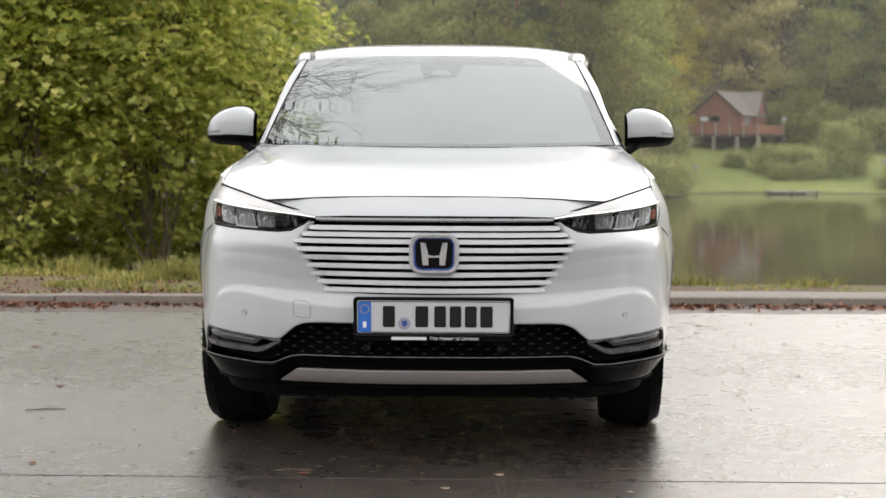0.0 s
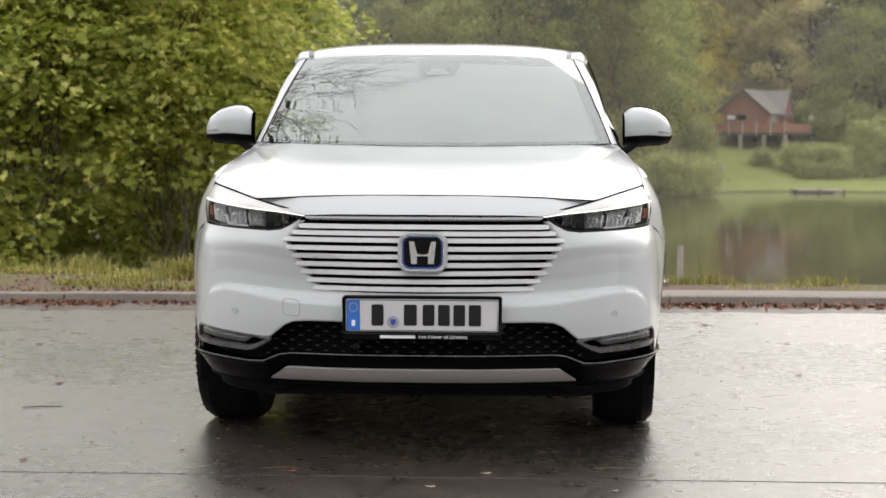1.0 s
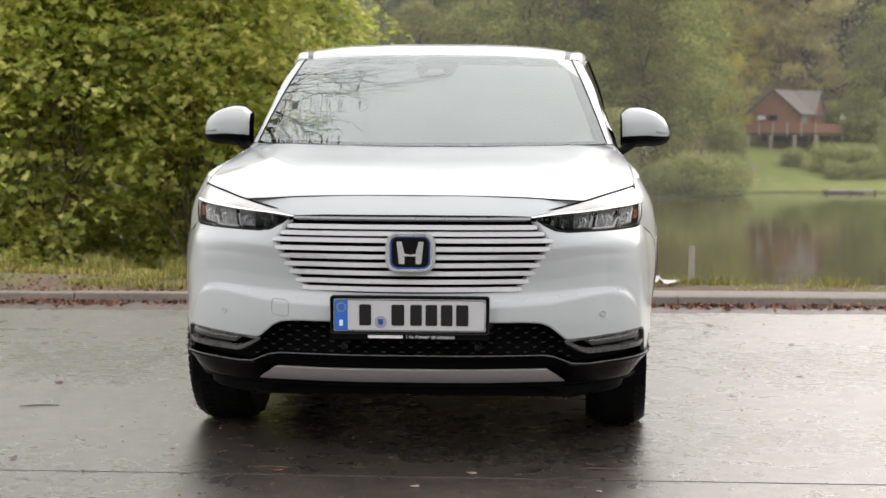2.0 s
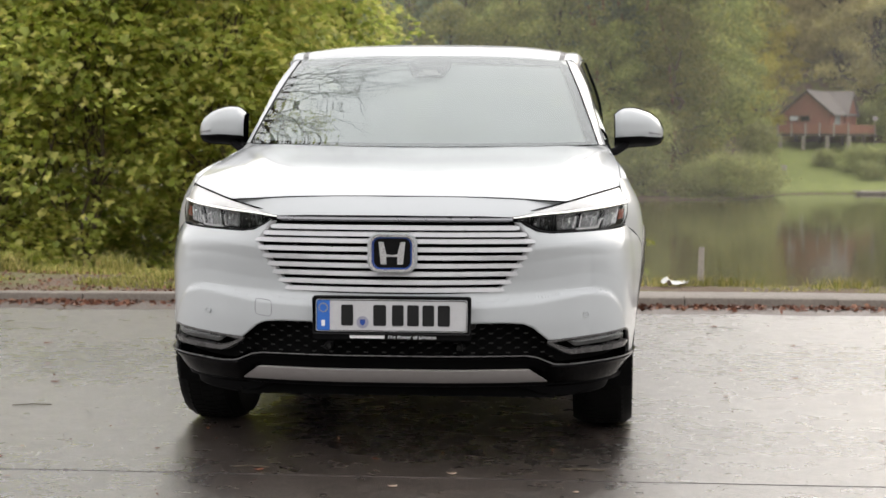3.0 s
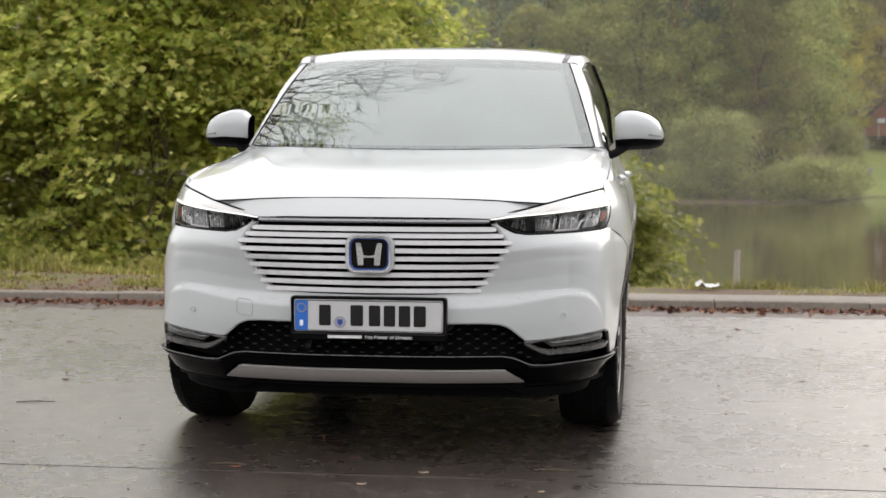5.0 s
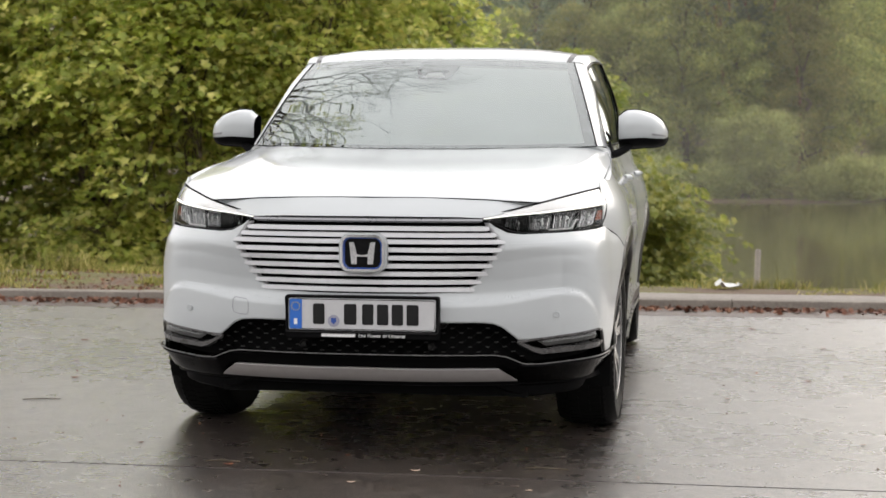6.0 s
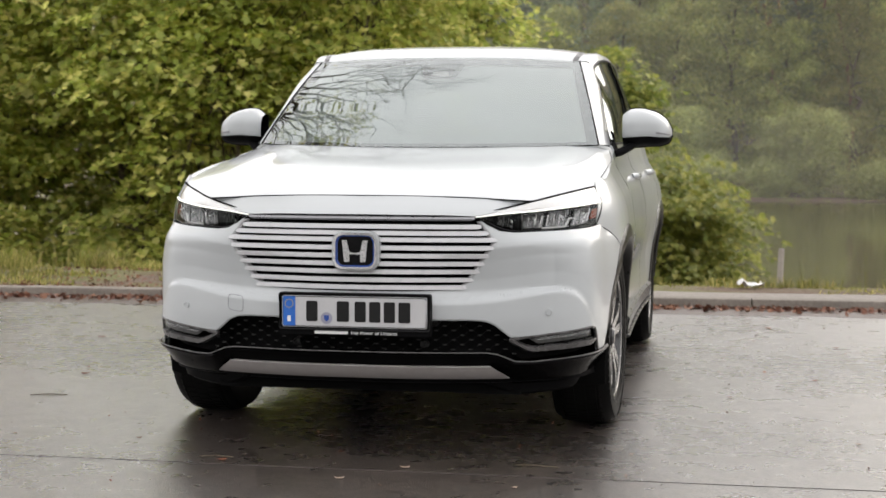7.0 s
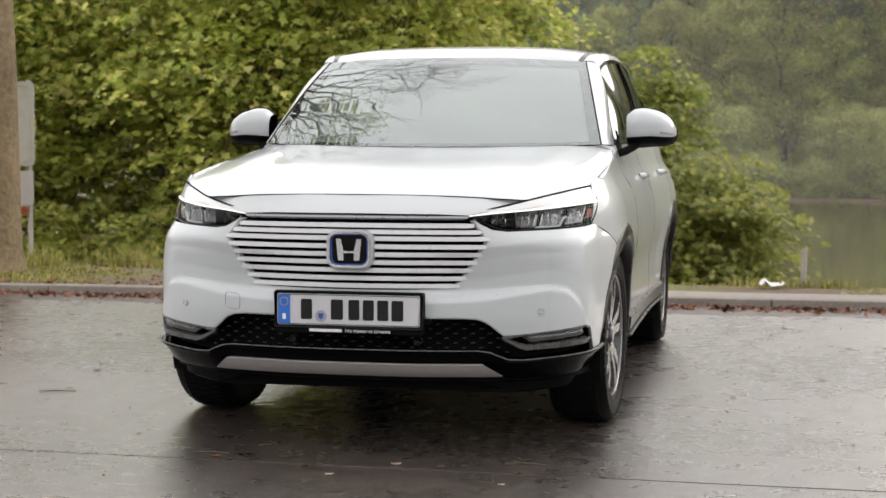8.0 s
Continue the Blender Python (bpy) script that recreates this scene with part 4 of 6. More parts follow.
# ---- the verge: grass, litter, post, paper, notice board ----
def blades(name, label, centres, heights, rng, material, width=0.006, spread=0.6):
    n = len(centres)
    a = rng.uniform(0, 2 * np.pi, n)
    out = np.c_[np.cos(a), np.sin(a), np.zeros(n)]
    side = np.c_[-np.sin(a), np.cos(a), np.zeros(n)] * width
    bend = rng.uniform(0.1, spread, n)[:, None] * heights[:, None]
    up = np.array((0, 0, 1.0))
    p0a, p0b = centres - side, centres + side
    mid = centres + out * bend * 0.35 + up * heights[:, None] * 0.62
    p1a, p1b = mid - side * 0.8, mid + side * 0.8
    tip = centres + out * bend + up * heights[:, None] * (1 - 0.25 * rng.uniform(0, 1, n)[:, None])
    v = np.stack([p0a, p0b, p1b, p1a, tip], 1).reshape(-1, 3)
    k = np.arange(n)[:, None] * 5
    loops = np.concatenate([k + np.array([[0, 1, 2, 3]]), k + np.array([[3, 2, 4]])], 1).ravel()
    d = bpy.data.meshes.new(name)
    d.vertices.add(len(v))
    d.vertices.foreach_set("co", v.ravel())
    d.loops.add(len(loops))
    d.loops.foreach_set("vertex_index", loops)
    d.polygons.add(2 * n)
    d.polygons.foreach_set("loop_start", np.r_[0, np.cumsum(np.tile([4, 3], n))[:-1]])
    d.materials.append(material)
    d.update(calc_edges=True)
    return tagged(new(name, d), label, "grass", kind="stuff")


rng = np.random.default_rng(9)


def verge_spots(n, x0, x1, d0, d1, patchy=0.0, seed=0.0):
    x = rng.uniform(x0, x1, n)
    d = d0 + (d1 - d0) * rng.uniform(0, 1, n)
    if patchy:
        f = np.array([noise.noise((a * 1.1 + seed, b * 1.7, 2.0)) for a, b in zip(x, d)])
        x, d = x[f > patchy - 0.5], d[f > patchy - 0.5]
    y = kerb_line(x) + d
    return np.c_[x, y, land(x, y) - 0.01]


def tufty(p):
    """Height of the sward: low lawn with taller tussocks."""
    f = np.array([0.6 * noise.noise((a * 1.7, b * 2.3, 9.0)) + 0.4 * noise.noise((a * 6.0, b * 6.0, 4.0)) for a, b, c in p])
    return np.clip(0.55 + 1.5 * f, 0.16, 1.5)


g = verge_spots(52000, -8.5, -0.6, 0.45, 3.6, 0.50)
# trodden soil keeps the grass back from the kerb beside the tree
soil_edge = 0.42 + 0.75 * np.clip((-2.6 - g[:, 0]) / 1.2, 0, 1) + np.array([0.3 * noise.noise((a * 2.0, b * 2.0, 6.0)) for a, b, c in g])
g = g[g[:, 1] - kerb_line(g[:, 0]) > soil_edge]
blades("verge_grass", "uneven yellow-green autumn grass on the verge", g, rng.uniform(0.03, 0.135, len(g)) * tufty(g), rng, GRASS, 0.0045, 1.0)
g = verge_spots(9000, -8.5, -0.3, 0.28, 1.0, 0.62)
blades("short_grass", "thin short grass among fallen leaves", g, rng.uniform(0.02, 0.07, len(g)), rng, GRASS, 0.004, 1.0)
g = verge_spots(9000, -0.6, 7.5, 0.56, 1.35, 0.46, 4.0)
blades("bank_grass", "thin yellowing grass at the edge of the bank", g, rng.uniform(0.012, 0.045, len(g)) * tufty(g), rng, GRASS, 0.003, 1.8)
tufts = []
for cx, cd, n in ((1.42, 1.1, 130), (1.7, 1.2, 150), (1.9, 1.15, 60), (2.62, 1.0, 170), (3.7, 1.05, 90), (-3.9, 2.1, 260), (-2.1, 1.5, 340), (-1.75, 1.6, 300), (-3.0, 2.2, 260), (-4.6, 1.9, 200), (-5.2, 2.2, 200), (1.15, 1.0, 60)):
    q = np.c_[rng.normal(cx, 0.13, n), rng.normal(0, 0.09, n), np.zeros(n)]
    q[:, 1] += kerb_line(q[:, 0]) + cd
    q[:, 2] = land(q[:, 0], q[:, 1]) - 0.01
    tufts.append(q)
g = np.concatenate(tufts)
blades("grass_tufts", "taller tufts of dry grass standing on the verge", g, rng.uniform(0.06, 0.24, len(g)) * np.where(g[:, 0] > 0, 0.5, 1.0), rng, GRASS, 0.0036, 1.5)

stalks = []
for cx, cd, n in ((-3.1, 2.4, 5), (-3.7, 2.6, 6), (-4.5, 2.7, 5), (1.98, 1.2, 3), (-5.4, 2.7, 5)):
    q = np.c_[rng.normal(cx, 0.16, n), rng.normal(0, 0.12, n), np.zeros(n)]
    q[:, 1] += kerb_line(q[:, 0]) + cd
    q[:, 2] = land(q[:, 0], q[:, 1]) - 0.01
    stalks.append(q)
g = np.concatenate(stalks)
blades("dry_stalks", "tall dry weed stalks standing in the verge grass", g, rng.uniform(0.18, 0.42, len(g)), rng, GRASS, 0.0028, 0.9)

# fallen leaves: thick along the kerb's foot, thin on the soil and the asphalt
n = 3900
x = rng.uniform(-8, 8, n)
d = -np.abs(rng.normal(0, 0.11, n)) - 0.05
pile = np.array([noise.noise((a * 0.8, 7, 0)) for a in x])
ok = (pile > -0.25) | (rng.uniform(0, 1, n) < 0.35)
foot = np.c_[x, kerb_line(x) + d, 0.012 + 0.014 * rng.uniform(0, 1, n) * np.exp(d * 6)][ok]
x = rng.uniform(-8, 0.5, 3000)
soil = np.c_[x, kerb_line(x) + 0.15 + 1.75 * rng.uniform(0, 1, 3000) ** 1.8, np.zeros(3000)]
soil[:, 2] = land(soil[:, 0], soil[:, 1]) + 0.012
specks = np.c_[rng.uniform(-4, 5.5, 420), rng.uniform(-0.6, 5.2, 420), np.full(420, 0.003)]
litter = np.concatenate([foot, soil, specks])
litter_size = np.r_[rng.uniform(0.016, 0.048, len(foot)), rng.uniform(0.012, 0.034, len(soil)), rng.uniform(0.005, 0.015, 420)]
tagged(leaves("fallen_leaves", litter, litter_size, MAPLE, LITTER, None, rng, droop=0.0, tilt=0.25),
       "reddish brown fallen leaves drifted along the kerb", "leaves", kind="stuff")

loose = [(0.221, -0.173, 0.032, 20, PALE_LEAF), (-0.059, 0.043, 0.02, 70, LITTER), (0.047, -0.388, 0.03, 10, PALE_LEAF), (-0.427, -0.172, 0.035, 50, LITTER), (2.293, 2.475, 0.06, 5, PAPER), (1.474, 4.202, 0.05, 90, LITTER),
         (-1.916, -0.085, 0.028, 33, LITTER), (-1.361, -0.038, 0.03, 80, LITTER), (-1.694, 1.680, 0.04, 12, LITTER), (2.796, 2.897, 0.035, 61, LITTER), (-2.160, 3.012, 0.045, 140, LITTER), (1.285, 1.562, 0.022, 17, PALE_LEAF),
         (-2.367, 0.892, 0.03, 15, LITTER), (1.822, 3.364, 0.03, 44, LITTER), (1.754, 0.555, 0.02, 40, PALE_LEAF), (0.627, -0.425, 0.022, 75, PALE_LEAF), (-0.853, 0.165, 0.018, 30, LITTER), (0.956, 0.201, 0.016, 110, PALE_LEAF),
         (2.552, 1.847, 0.024, 66, PALE_LEAF), (1.663, 2.143, 0.03, 21, LITTER), (-1.220, -0.354, 0.02, 95, PALE_LEAF), (-1.911, 2.260, 0.03, 7, PALE_LEAF), (2.220, 0.138, 0.018, 52, LITTER)]
for i, (x, y, size, spin, material) in enumerate(loose):
    lm = Mesh()
    o = [(u * size, (v - 0.5) * size) for u, v in MAPLE]
    lm.prism(o, 0.0015, lambda u, v, w: (u, v, 0.003 + 0.18 * abs(u) + w))
    pale = material is not LITTER
    ob = part("loose_leaf", lm, material, None, smooth=False)
    tagged(ob, "pale bleached leaf lying on the wet asphalt" if pale else "single brown leaf lying on the wet asphalt", "leaf", "loose leaves on the asphalt")
    ob.matrix_world = pose(x, y, 0.0, 0, 0, spin)

twigs = [(-1.592, 1.036, 0.16, 12), (0.655, -0.078, 0.15, -4), (-0.457, -0.130, 0.12, 2), (-2.931, 1.295, 0.12, 40), (1.414, 3.820, 0.11, 80)]
for x, y, length, spin in twigs:
    ob = part("twig", Mesh().tube([(-length / 2, 0, 0.004), (0, 0.006, 0.006), (length / 2, 0, 0.004)], [0.002, 0.003, 0.002], 5), BARK)
    tagged(ob, "thin brown twig lying on the wet asphalt", "twig", "twigs on the asphalt")
    ob.matrix_world = pose(x, y, 0, 0, 0, spin)

post = thing("wooden_post", "short weathered wooden post standing on the bank", "post", at=pose(1.592, 6.578, 0.0, 0, 2.5, 20))
pm = Mesh()
pm.tube([(0, 0, -0.2), (0.003, 0, 0.1), (0, 0.002, 0.30), (0, 0.002, 0.318)], [0.025, 0.0245, 0.023, 0.02], 8)
part("stake", pm, POST_WOOD, post)

scrap = Mesh()
sc = np.array([[(0.09 * (i / 6 - 0.5) * 2, 0.05 * (j / 4 - 0.5) * 2, 0.02 + 0.035 * noise.noise((i * 0.9, j * 0.8, 1.0)) + 0.03 * (i == 1)) for i in range(7)] for j in range(5)])
scrap.sheet(sc, 0.002)
ob = part("paper_scrap", scrap, PAPER)
tagged(ob, "crumpled white paper scrap lying in the grass", "litter")
ob.matrix_world = pose(1.385, 6.24, float(land(1.385, 6.24)) + 0.012, 0, 0, 15)

board = thing("notice_board", "weathered notice board on posts behind the tree", "sign", at=pose(-7.63, 12.1, -0.22, 0, 0, 14))
for x in (-0.42, 0.42):
    part("post", Mesh().tube([(x, 0.03, -0.6), (x, 0.03, 1.98)], 0.03, 8), POST_WOOD, board)
fr = Mesh()
fr.prism(rounded(0.98, 0.98, 0.06), 0.03, lambda u, v, w: (u, -0.03 + w, 1.47 + v))
part("panel", fr, SIGN_BACK, board, "pale green-grey board with illegible print", smooth=False)
for i in range(9):
    part("text_line", Mesh().box((-0.36, -0.036, 1.82 - i * 0.09), (0.30 - 0.1 * (i % 3), -0.0325, 1.832 - i * 0.09)), POST_WOOD, board, smooth=False)
edge_pts = rounded(0.88, 0.88, 0.05)
part("border", Mesh().tube([(u, -0.033, 1.47 + v) for u, v in edge_pts + edge_pts[:1]], 0.007, 5, False), POST_WOOD, board, "thin dark border line")
lo = Mesh()
lo.prism(rounded(0.94, 0.40, 0.02), 0.02, lambda u, v, w: (u, -0.02 + w, 0.72 + v))
part("notice", lo, SIGN_PAPER, board, "smaller white notice below", smooth=False)
part("reflector", Mesh().lathe([(0.0, -0.03), (0.05, -0.03), (0.05, -0.002)], 14, lambda a, b, w: (0.36 + a, w, 0.46 + b)), AMBER, board, "red round mark")

# ---- the car ----
car = thing("car", "pearl white compact crossover car parked on wet asphalt facing the viewer", "car", at=pose(0, 0, 0, 0, 0, 0.4))

# plan of the nose by arc length s, and how far each height leans back
PLAN = [(0, .05), (.2, .055), (.37, .083), (.53, .125), (.66, .178), (.74, .232), (.785, .29), (.815, .37), (.838, .47), (.862, .56), (.882, .68), (.892, .79), (.897, .90)]
ps = np.r_[0, np.cumsum(np.hypot(*np.diff(np.array(PLAN), axis=0).T))]
plan_xy = lambda s: hermite(ps, np.array(PLAN), np.clip(s, 0, ps[-1]))
lean_mid = table((.18, .05), (.26, .02), (.32, -.012), (.40, .0), (.48, -.006), (.53, -.004), (.585, .0), (.65, .0), (.70, .002), (.745, .006), (.80, .018), (.84, .028), (.87, .066), (.905, .12), (.94, .16))
lean_out = table((.18, .09), (.26, .05), (.32, .015), (.40, .0), (.48, -.004), (.53, -.002), (.585, .0), (.65, .004), (.70, .010), (.748, .03), (.80, .115), (.84, .155), (.88, .19), (.935, .255), (.96, .27))
# arched crease: the lower cheek stands proud below and inside this line
crease_s = np.linspace(0, .905, 90)
crease_z = hermite([0, .40, .50, .60, .68, .74, .785, .825, .86, .89, .905], np.array([.548, .553, .560, .572, .580, .578, .563, .530, .483, .43, .39]), crease_s)
AXLE_F, AXLE_R, HUB_Z, ARCH = 0.885, 3.49, 0.338, 0.43


def nose(s, z, off=0.0):
    """A place on the nose: s along the plan from the middle, z up; off pushes it inwards."""
    s, z = np.broadcast_arrays(np.asarray(s, float), np.asarray(z, float))
    sh = s.shape
    s, z = s.ravel(), z.ravel()
    w = np.clip((s - 0.42) / 0.38, 0, 1)
    w = w * w * (3 - 2 * w)
    xy = plan_xy(s)
    tang = plan_xy(s + 0.004) - plan_xy(s - 0.004) + np.c_[np.where(s < 0.004, 0.004 - s, 0), 0 * s]
    tang /= np.linalg.norm(tang, axis=1, keepdims=True)
    y = xy[:, 1] + lean_mid(z) * (1 - w) + lean_out(z) * w
    d = np.sqrt(((s[:, None] - crease_s) ** 2 + (z[:, None] - crease_z) ** 2).min(1))
    above = (z > np.interp(s, crease_s, crease_z)) | (s > .905)
    wide = np.interp(s, [.3, .5, .7, .8], [.05, .042, .027, .022])
    q = np.clip(np.where(above, d, -d) / wide + .5, 0, 1)
    deep = np.interp(s, [.05, .35, .70, .80, .90, 1.0], [0, .027, .025, .015, .008, 0]) * np.interp(d, [0, .06, .125, .165], [1, .94, .5, 0])
    y = y + q * q * (3 - 2 * q) * deep * np.clip((z - .39) / .05, 0, 1)
    out = np.c_[xy[:, 0] - tang[:, 1] * off, y + tang[:, 0] * off, z]
    return out.reshape(sh + (3,))


def nose_end(z):
    """Arc length at which the nose meets the wheel arch."""
    dy = np.sqrt(np.clip(ARCH ** 2 - (np.asarray(z, float) - HUB_Z) ** 2, 0, None))
    want = AXLE_F - dy - lean_out(np.ravel(z)).reshape(np.shape(z))
    return np.interp(want, [b for a, b in PLAN], ps)


def nose_patch(s0, s1, top, bottom, nu, nv, off=0.0, stretch=False):
    s = np.linspace(s0, s1, nu)
    v = np.linspace(0, 1, nv)[:, None]
    z = bottom(s)[None] * (1 - v) + top(s)[None] * v
    ss = np.broadcast_to(s, z.shape)
    if stretch:
        e = nose_end(z)
        ss = np.where(ss > 0.95, 0.95 + (ss - 0.95) * (e - 0.95) / (1.165 - 0.95), ss)
    return nose(ss, z, off)


def both(name, mesh, material, parent, label="", **k):
    """A mirrored pair of parts."""
    return part(name, mesh, material, parent, label, **k), part(name, mesh.mirrored(), material, parent, label, **k)


def whole(mesh):
    """The mesh joined with its mirror image."""
    m = Mesh()
    m.add(mesh.v, mesh.f)
    o = mesh.mirrored()
    m.add(o.v, o.f)
    return m


def gap(points, parent, r=0.0022, material=None, n=40, name="panel_gap", pair=True):
    m = Mesh().tube(spline(points, n), r, 5)
    if pair:
        both(name, m, material or DEEP_BLACK, parent)
    else:
        part(name, m, material or DEEP_BLACK, parent)


# style lines on the nose, as heights over s
lamp_low = line((.43, .826), (.455, .808), (.50, .786), (.55, .780), (.70, .783), (.86, .790), (.93, .797), (1.0, .785), (1.08, .745), (1.165, .70))
cheek = line((.492, .746), (.70, .752), (.86, .757), (1.0, .742), (1.165, .655))
grille_low = line((0, .574), (.2, .575), (.33, .579), (.365, .586), (.395, .606), (.492, .746))
grille_up = line((.43, .826), (.492, .746))
mouth = line((0, .480), (.40, .480), (.455, .476), (.49, .462), (.545, .418), (.60, .418), (.80, .437), (.865, .443), (.895, .436), (.92, .40), (.945, .345), (.97, .336), (1.165, .345))
seam_up = line((0, .905), (.2, .904), (.42, .898), (.60, .888), (.64, .889))
nose_low = line((0, .843), (.30, .842), (.41, .838), (.45, .8455), (.60, .886), (.64, .888))

bumper = Mesh()
bumper.sheet(nose_patch(0, .492, grille_low, mouth, 60, 34), .004)
bumper.sheet(nose_patch(.492, 1.165, cheek, mouth, 130, 60, stretch=True), .004)
bumper.sheet(nose_patch(.492, 1.165, lamp_low, cheek, 80, 6, stretch=True), .004)
bumper.sheet(nose_patch(.43, .492, lamp_low, grille_up, 10, 6), .004)
bumper.sheet(nose_patch(0, .60, seam_up, nose_low, 50, 7), .004)
# rolled lip round the mouth
sm = np.linspace(0, 1.05, 120)
bumper_ob = part("front_bumper", whole(bumper), PAINT, car, "white painted bumper with sculpted cheeks", weld=.0006, angle=24)
rim = Mesh().tube(nose(sm, mouth(sm), 0.006), .006, 6)
part("mouth_edge", whole(rim), PAINT, bumper_ob)
for k in (-1, 1):
    eye_ring = Mesh().lathe([(.0, -.001), (.008, -.001), (.0085, -.003), (.0105, -.003), (.011, .003)], 20, lambda a, b, w: (k * .665 + a, .173 + w + a * k * .42, .50 + b))
    part("parking_sensor", eye_ring, PAINT, bumper_ob)
    part("sensor_ring", Mesh().tube([(k * .665 + .0095 * math.cos(q), .171 + k * .42 * .0095 * math.cos(q), .50 + .0095 * math.sin(q)) for q in np.linspace(0, 2 * math.pi, 25)], .0009, 4, False), DARK_SILVER, bumper_ob)
hook = rounded(.062, .056, .014)
part("tow_cover", Mesh().tube([tuple(nose(-0 + .46 + u, .519 + v + u * .12, -.0005)[()] * np.array((-1, 1, 1))) for u, v in hook + hook[:1]], .0011, 4, False), DARK_SILVER, bumper_ob)

# ---- upper grille ----
grille = part("grille", whole(Mesh().grid(nose_patch(0, .50, line((0, .85), (.42, .845), (.5, .76)), line((0, .56), (.36, .565), (.5, .75)), 24, 8, .055))), DEEP_BLACK, car, "wide grille of body-coloured slats")
slats = [(.801, .430), (.7785, .456), (.7555, .487), (.727, .475), (.699, .459), (.671, .443), (.643, .425), (.6145, .403), (.588, .378)]
for z, reach in slats:
    reach += .006
    s = np.r_[np.linspace(0, reach - .03, 26), reach - .008, reach]
    thick = np.r_[np.full(26, 1.0), .9, .6]
    ring_rows = []
    for a, b in ((-.0085, .003), (-.0075, -.002), (.0045, .0005), (.0075, .003), (.0085, .016), (.003, .034), (-.007, .034), (-.009, .014), (-.0085, .003)):
        ring_rows.append(nose(s, z + a * thick, b - .002 + .006 * (1 - thick)))
    slat = whole(Mesh().grid(np.array(ring_rows), True))
    part("slat", slat, SLAT, grille, weld=.0004, angle=32)
edge_z = np.linspace(.584, .818, 50)
edge_s = np.where(edge_z < .746, np.interp(edge_z, [.579, .586, .606, .746], [.33, .365, .395, .492]), np.interp(edge_z, [.746, .826], [.492, .43]))
border = Mesh().sheet(np.array([nose(edge_s + .004, edge_z, .003), nose(edge_s - .003, edge_z, .002), nose(edge_s - .010, edge_z, .006), nose(edge_s - .016, edge_z, .022)]), .003)
both("grille_border", border, SLAT, grille, angle=30)
side = Mesh().tube(nose(np.linspace(.378, .492, 20), grille_low(np.linspace(.378, .492, 20)), .006), .005, 6)
both("grille_edge", side, PAINT, grille)
bar = Mesh()
s = np.linspace(0, .412, 30)
bar.sheet(np.array([nose(s, 0 * s + .8215 + .004 * (s > .405), .006), nose(s, 0 * s + .8275, -.001), nose(s, 0 * s + .8345, .001), nose(s, 0 * s + .8375, .010)]), .012)
part("grille_bar", whole(bar), DARK_SILVER, grille, "smoked silver bar along the top of the grille", weld=.0004)
gap([nose(a, nose_low(a) - .001, .004) for a in np.linspace(0, .43, 16)], grille, .0026)

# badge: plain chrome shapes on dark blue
badge = part("badge", Mesh().prism(rounded(.170, .140, .042, 8), .03, lambda u, v, w: (u, .034 + w + u * u * .3, .7165 + v)), PAINT, grille, "chrome framed dark blue badge", smooth=False)


def badge_ring(w0, h0, r0, w1, h1, r1, y0, y1):
    a, b = rounded(w0, h0, r0, 8), rounded(w1, h1, r1, 8)
    g = np.array([[(u, y1 + .006 + u * u * .3, .7165 + v) for u, v in a], [(u * .985, y0 + u * u * .3, .7165 + v * .985) for u, v in a],
                  [(u * 1.02, y0 + u * u * .3, .7165 + v * 1.02) for u, v in b], [(u, y1 + u * u * .3, .7165 + v) for u, v in b]])
    return Mesh().grid(g, close_u=True)


part("badge_frame", badge_ring(.156, .129, .035, .136, .109, .027, .020, .029), CHROME, badge, "bright chrome frame")
part("badge_band", badge_ring(.137, .110, .027, .126, .1005, .0225, .0275, .029), BLUE, badge, "blue enamel band")
part("badge_field", Mesh().prism(rounded(.132, .106, .024, 6), .004, lambda u, v, w: (u, .0315 + w, .7165 + v)), BLACK_GLOSS, badge, smooth=False)
for k in (-1, 1):
    shape = [(k * .046, .038), (k * .029, .038), (k * .019, -.002), (k * .019, -.038), (k * .038, -.038)]
    part("badge_mark", Mesh().prism(shape[::k], .010, lambda u, v, w: (u, .022 + w, .7165 + v)), CHROME, badge, smooth=False)
part("badge_mark", Mesh().prism([(-.019, -.012), (.019, -.012), (.0185, -.003), (0, -.007), (-.0185, -.003)], .009, lambda u, v, w: (u, .023 + w, .7165 + v)), CHROME, badge, smooth=False)

# ---- number plate in its holder; its writing stands as plain bars ----
holder = part("plate_holder", Mesh().prism(rounded(.542, .148, .010), .03, lambda u, v, w: (u, .018 + w - (v - .0) * .0, .4945 + v)), BLACK_PLASTIC, car, "black plastic number plate holder", smooth=False)
rim = [(u, v) for u, v in rounded(.538, .127, .010)]
part("holder_rim", Mesh().tube([(u, .015, .5035 + v) for u, v in rim + rim[:1]], .0045, 6, False), BLACK_GLOSS, holder)
plate = part("number_plate", Mesh().prism(rounded(.518, .110, .008), .004, lambda u, v, w: (u, .0125 + w, .5035 + v)), PLATE_WHITE, holder, "white plate with plain dark bars and a blue band", smooth=False)
part("plate_rim", Mesh().tube([(u, .0118, .5035 + v) for u, v in (lambda q: q + q[:1])(rounded(.512, .104, .008))], .0014, 5, False), INK, plate)
part("blue_band", Mesh().box((-.255, .0105, .452), (-.2115, .0122, .555)), EURO_BLUE, plate, smooth=False)
for i in range(12):
    a = i * math.pi / 6
    part("dot", Mesh().lathe([(0, -.0008), (.0024, -.0008), (.0024, 0)], 6, lambda p, q, w: (-.2335 + .0145 * math.cos(a) + p, .0102 + w, .530 + .0145 * math.sin(a) + q)), STAR_YELLOW, plate)
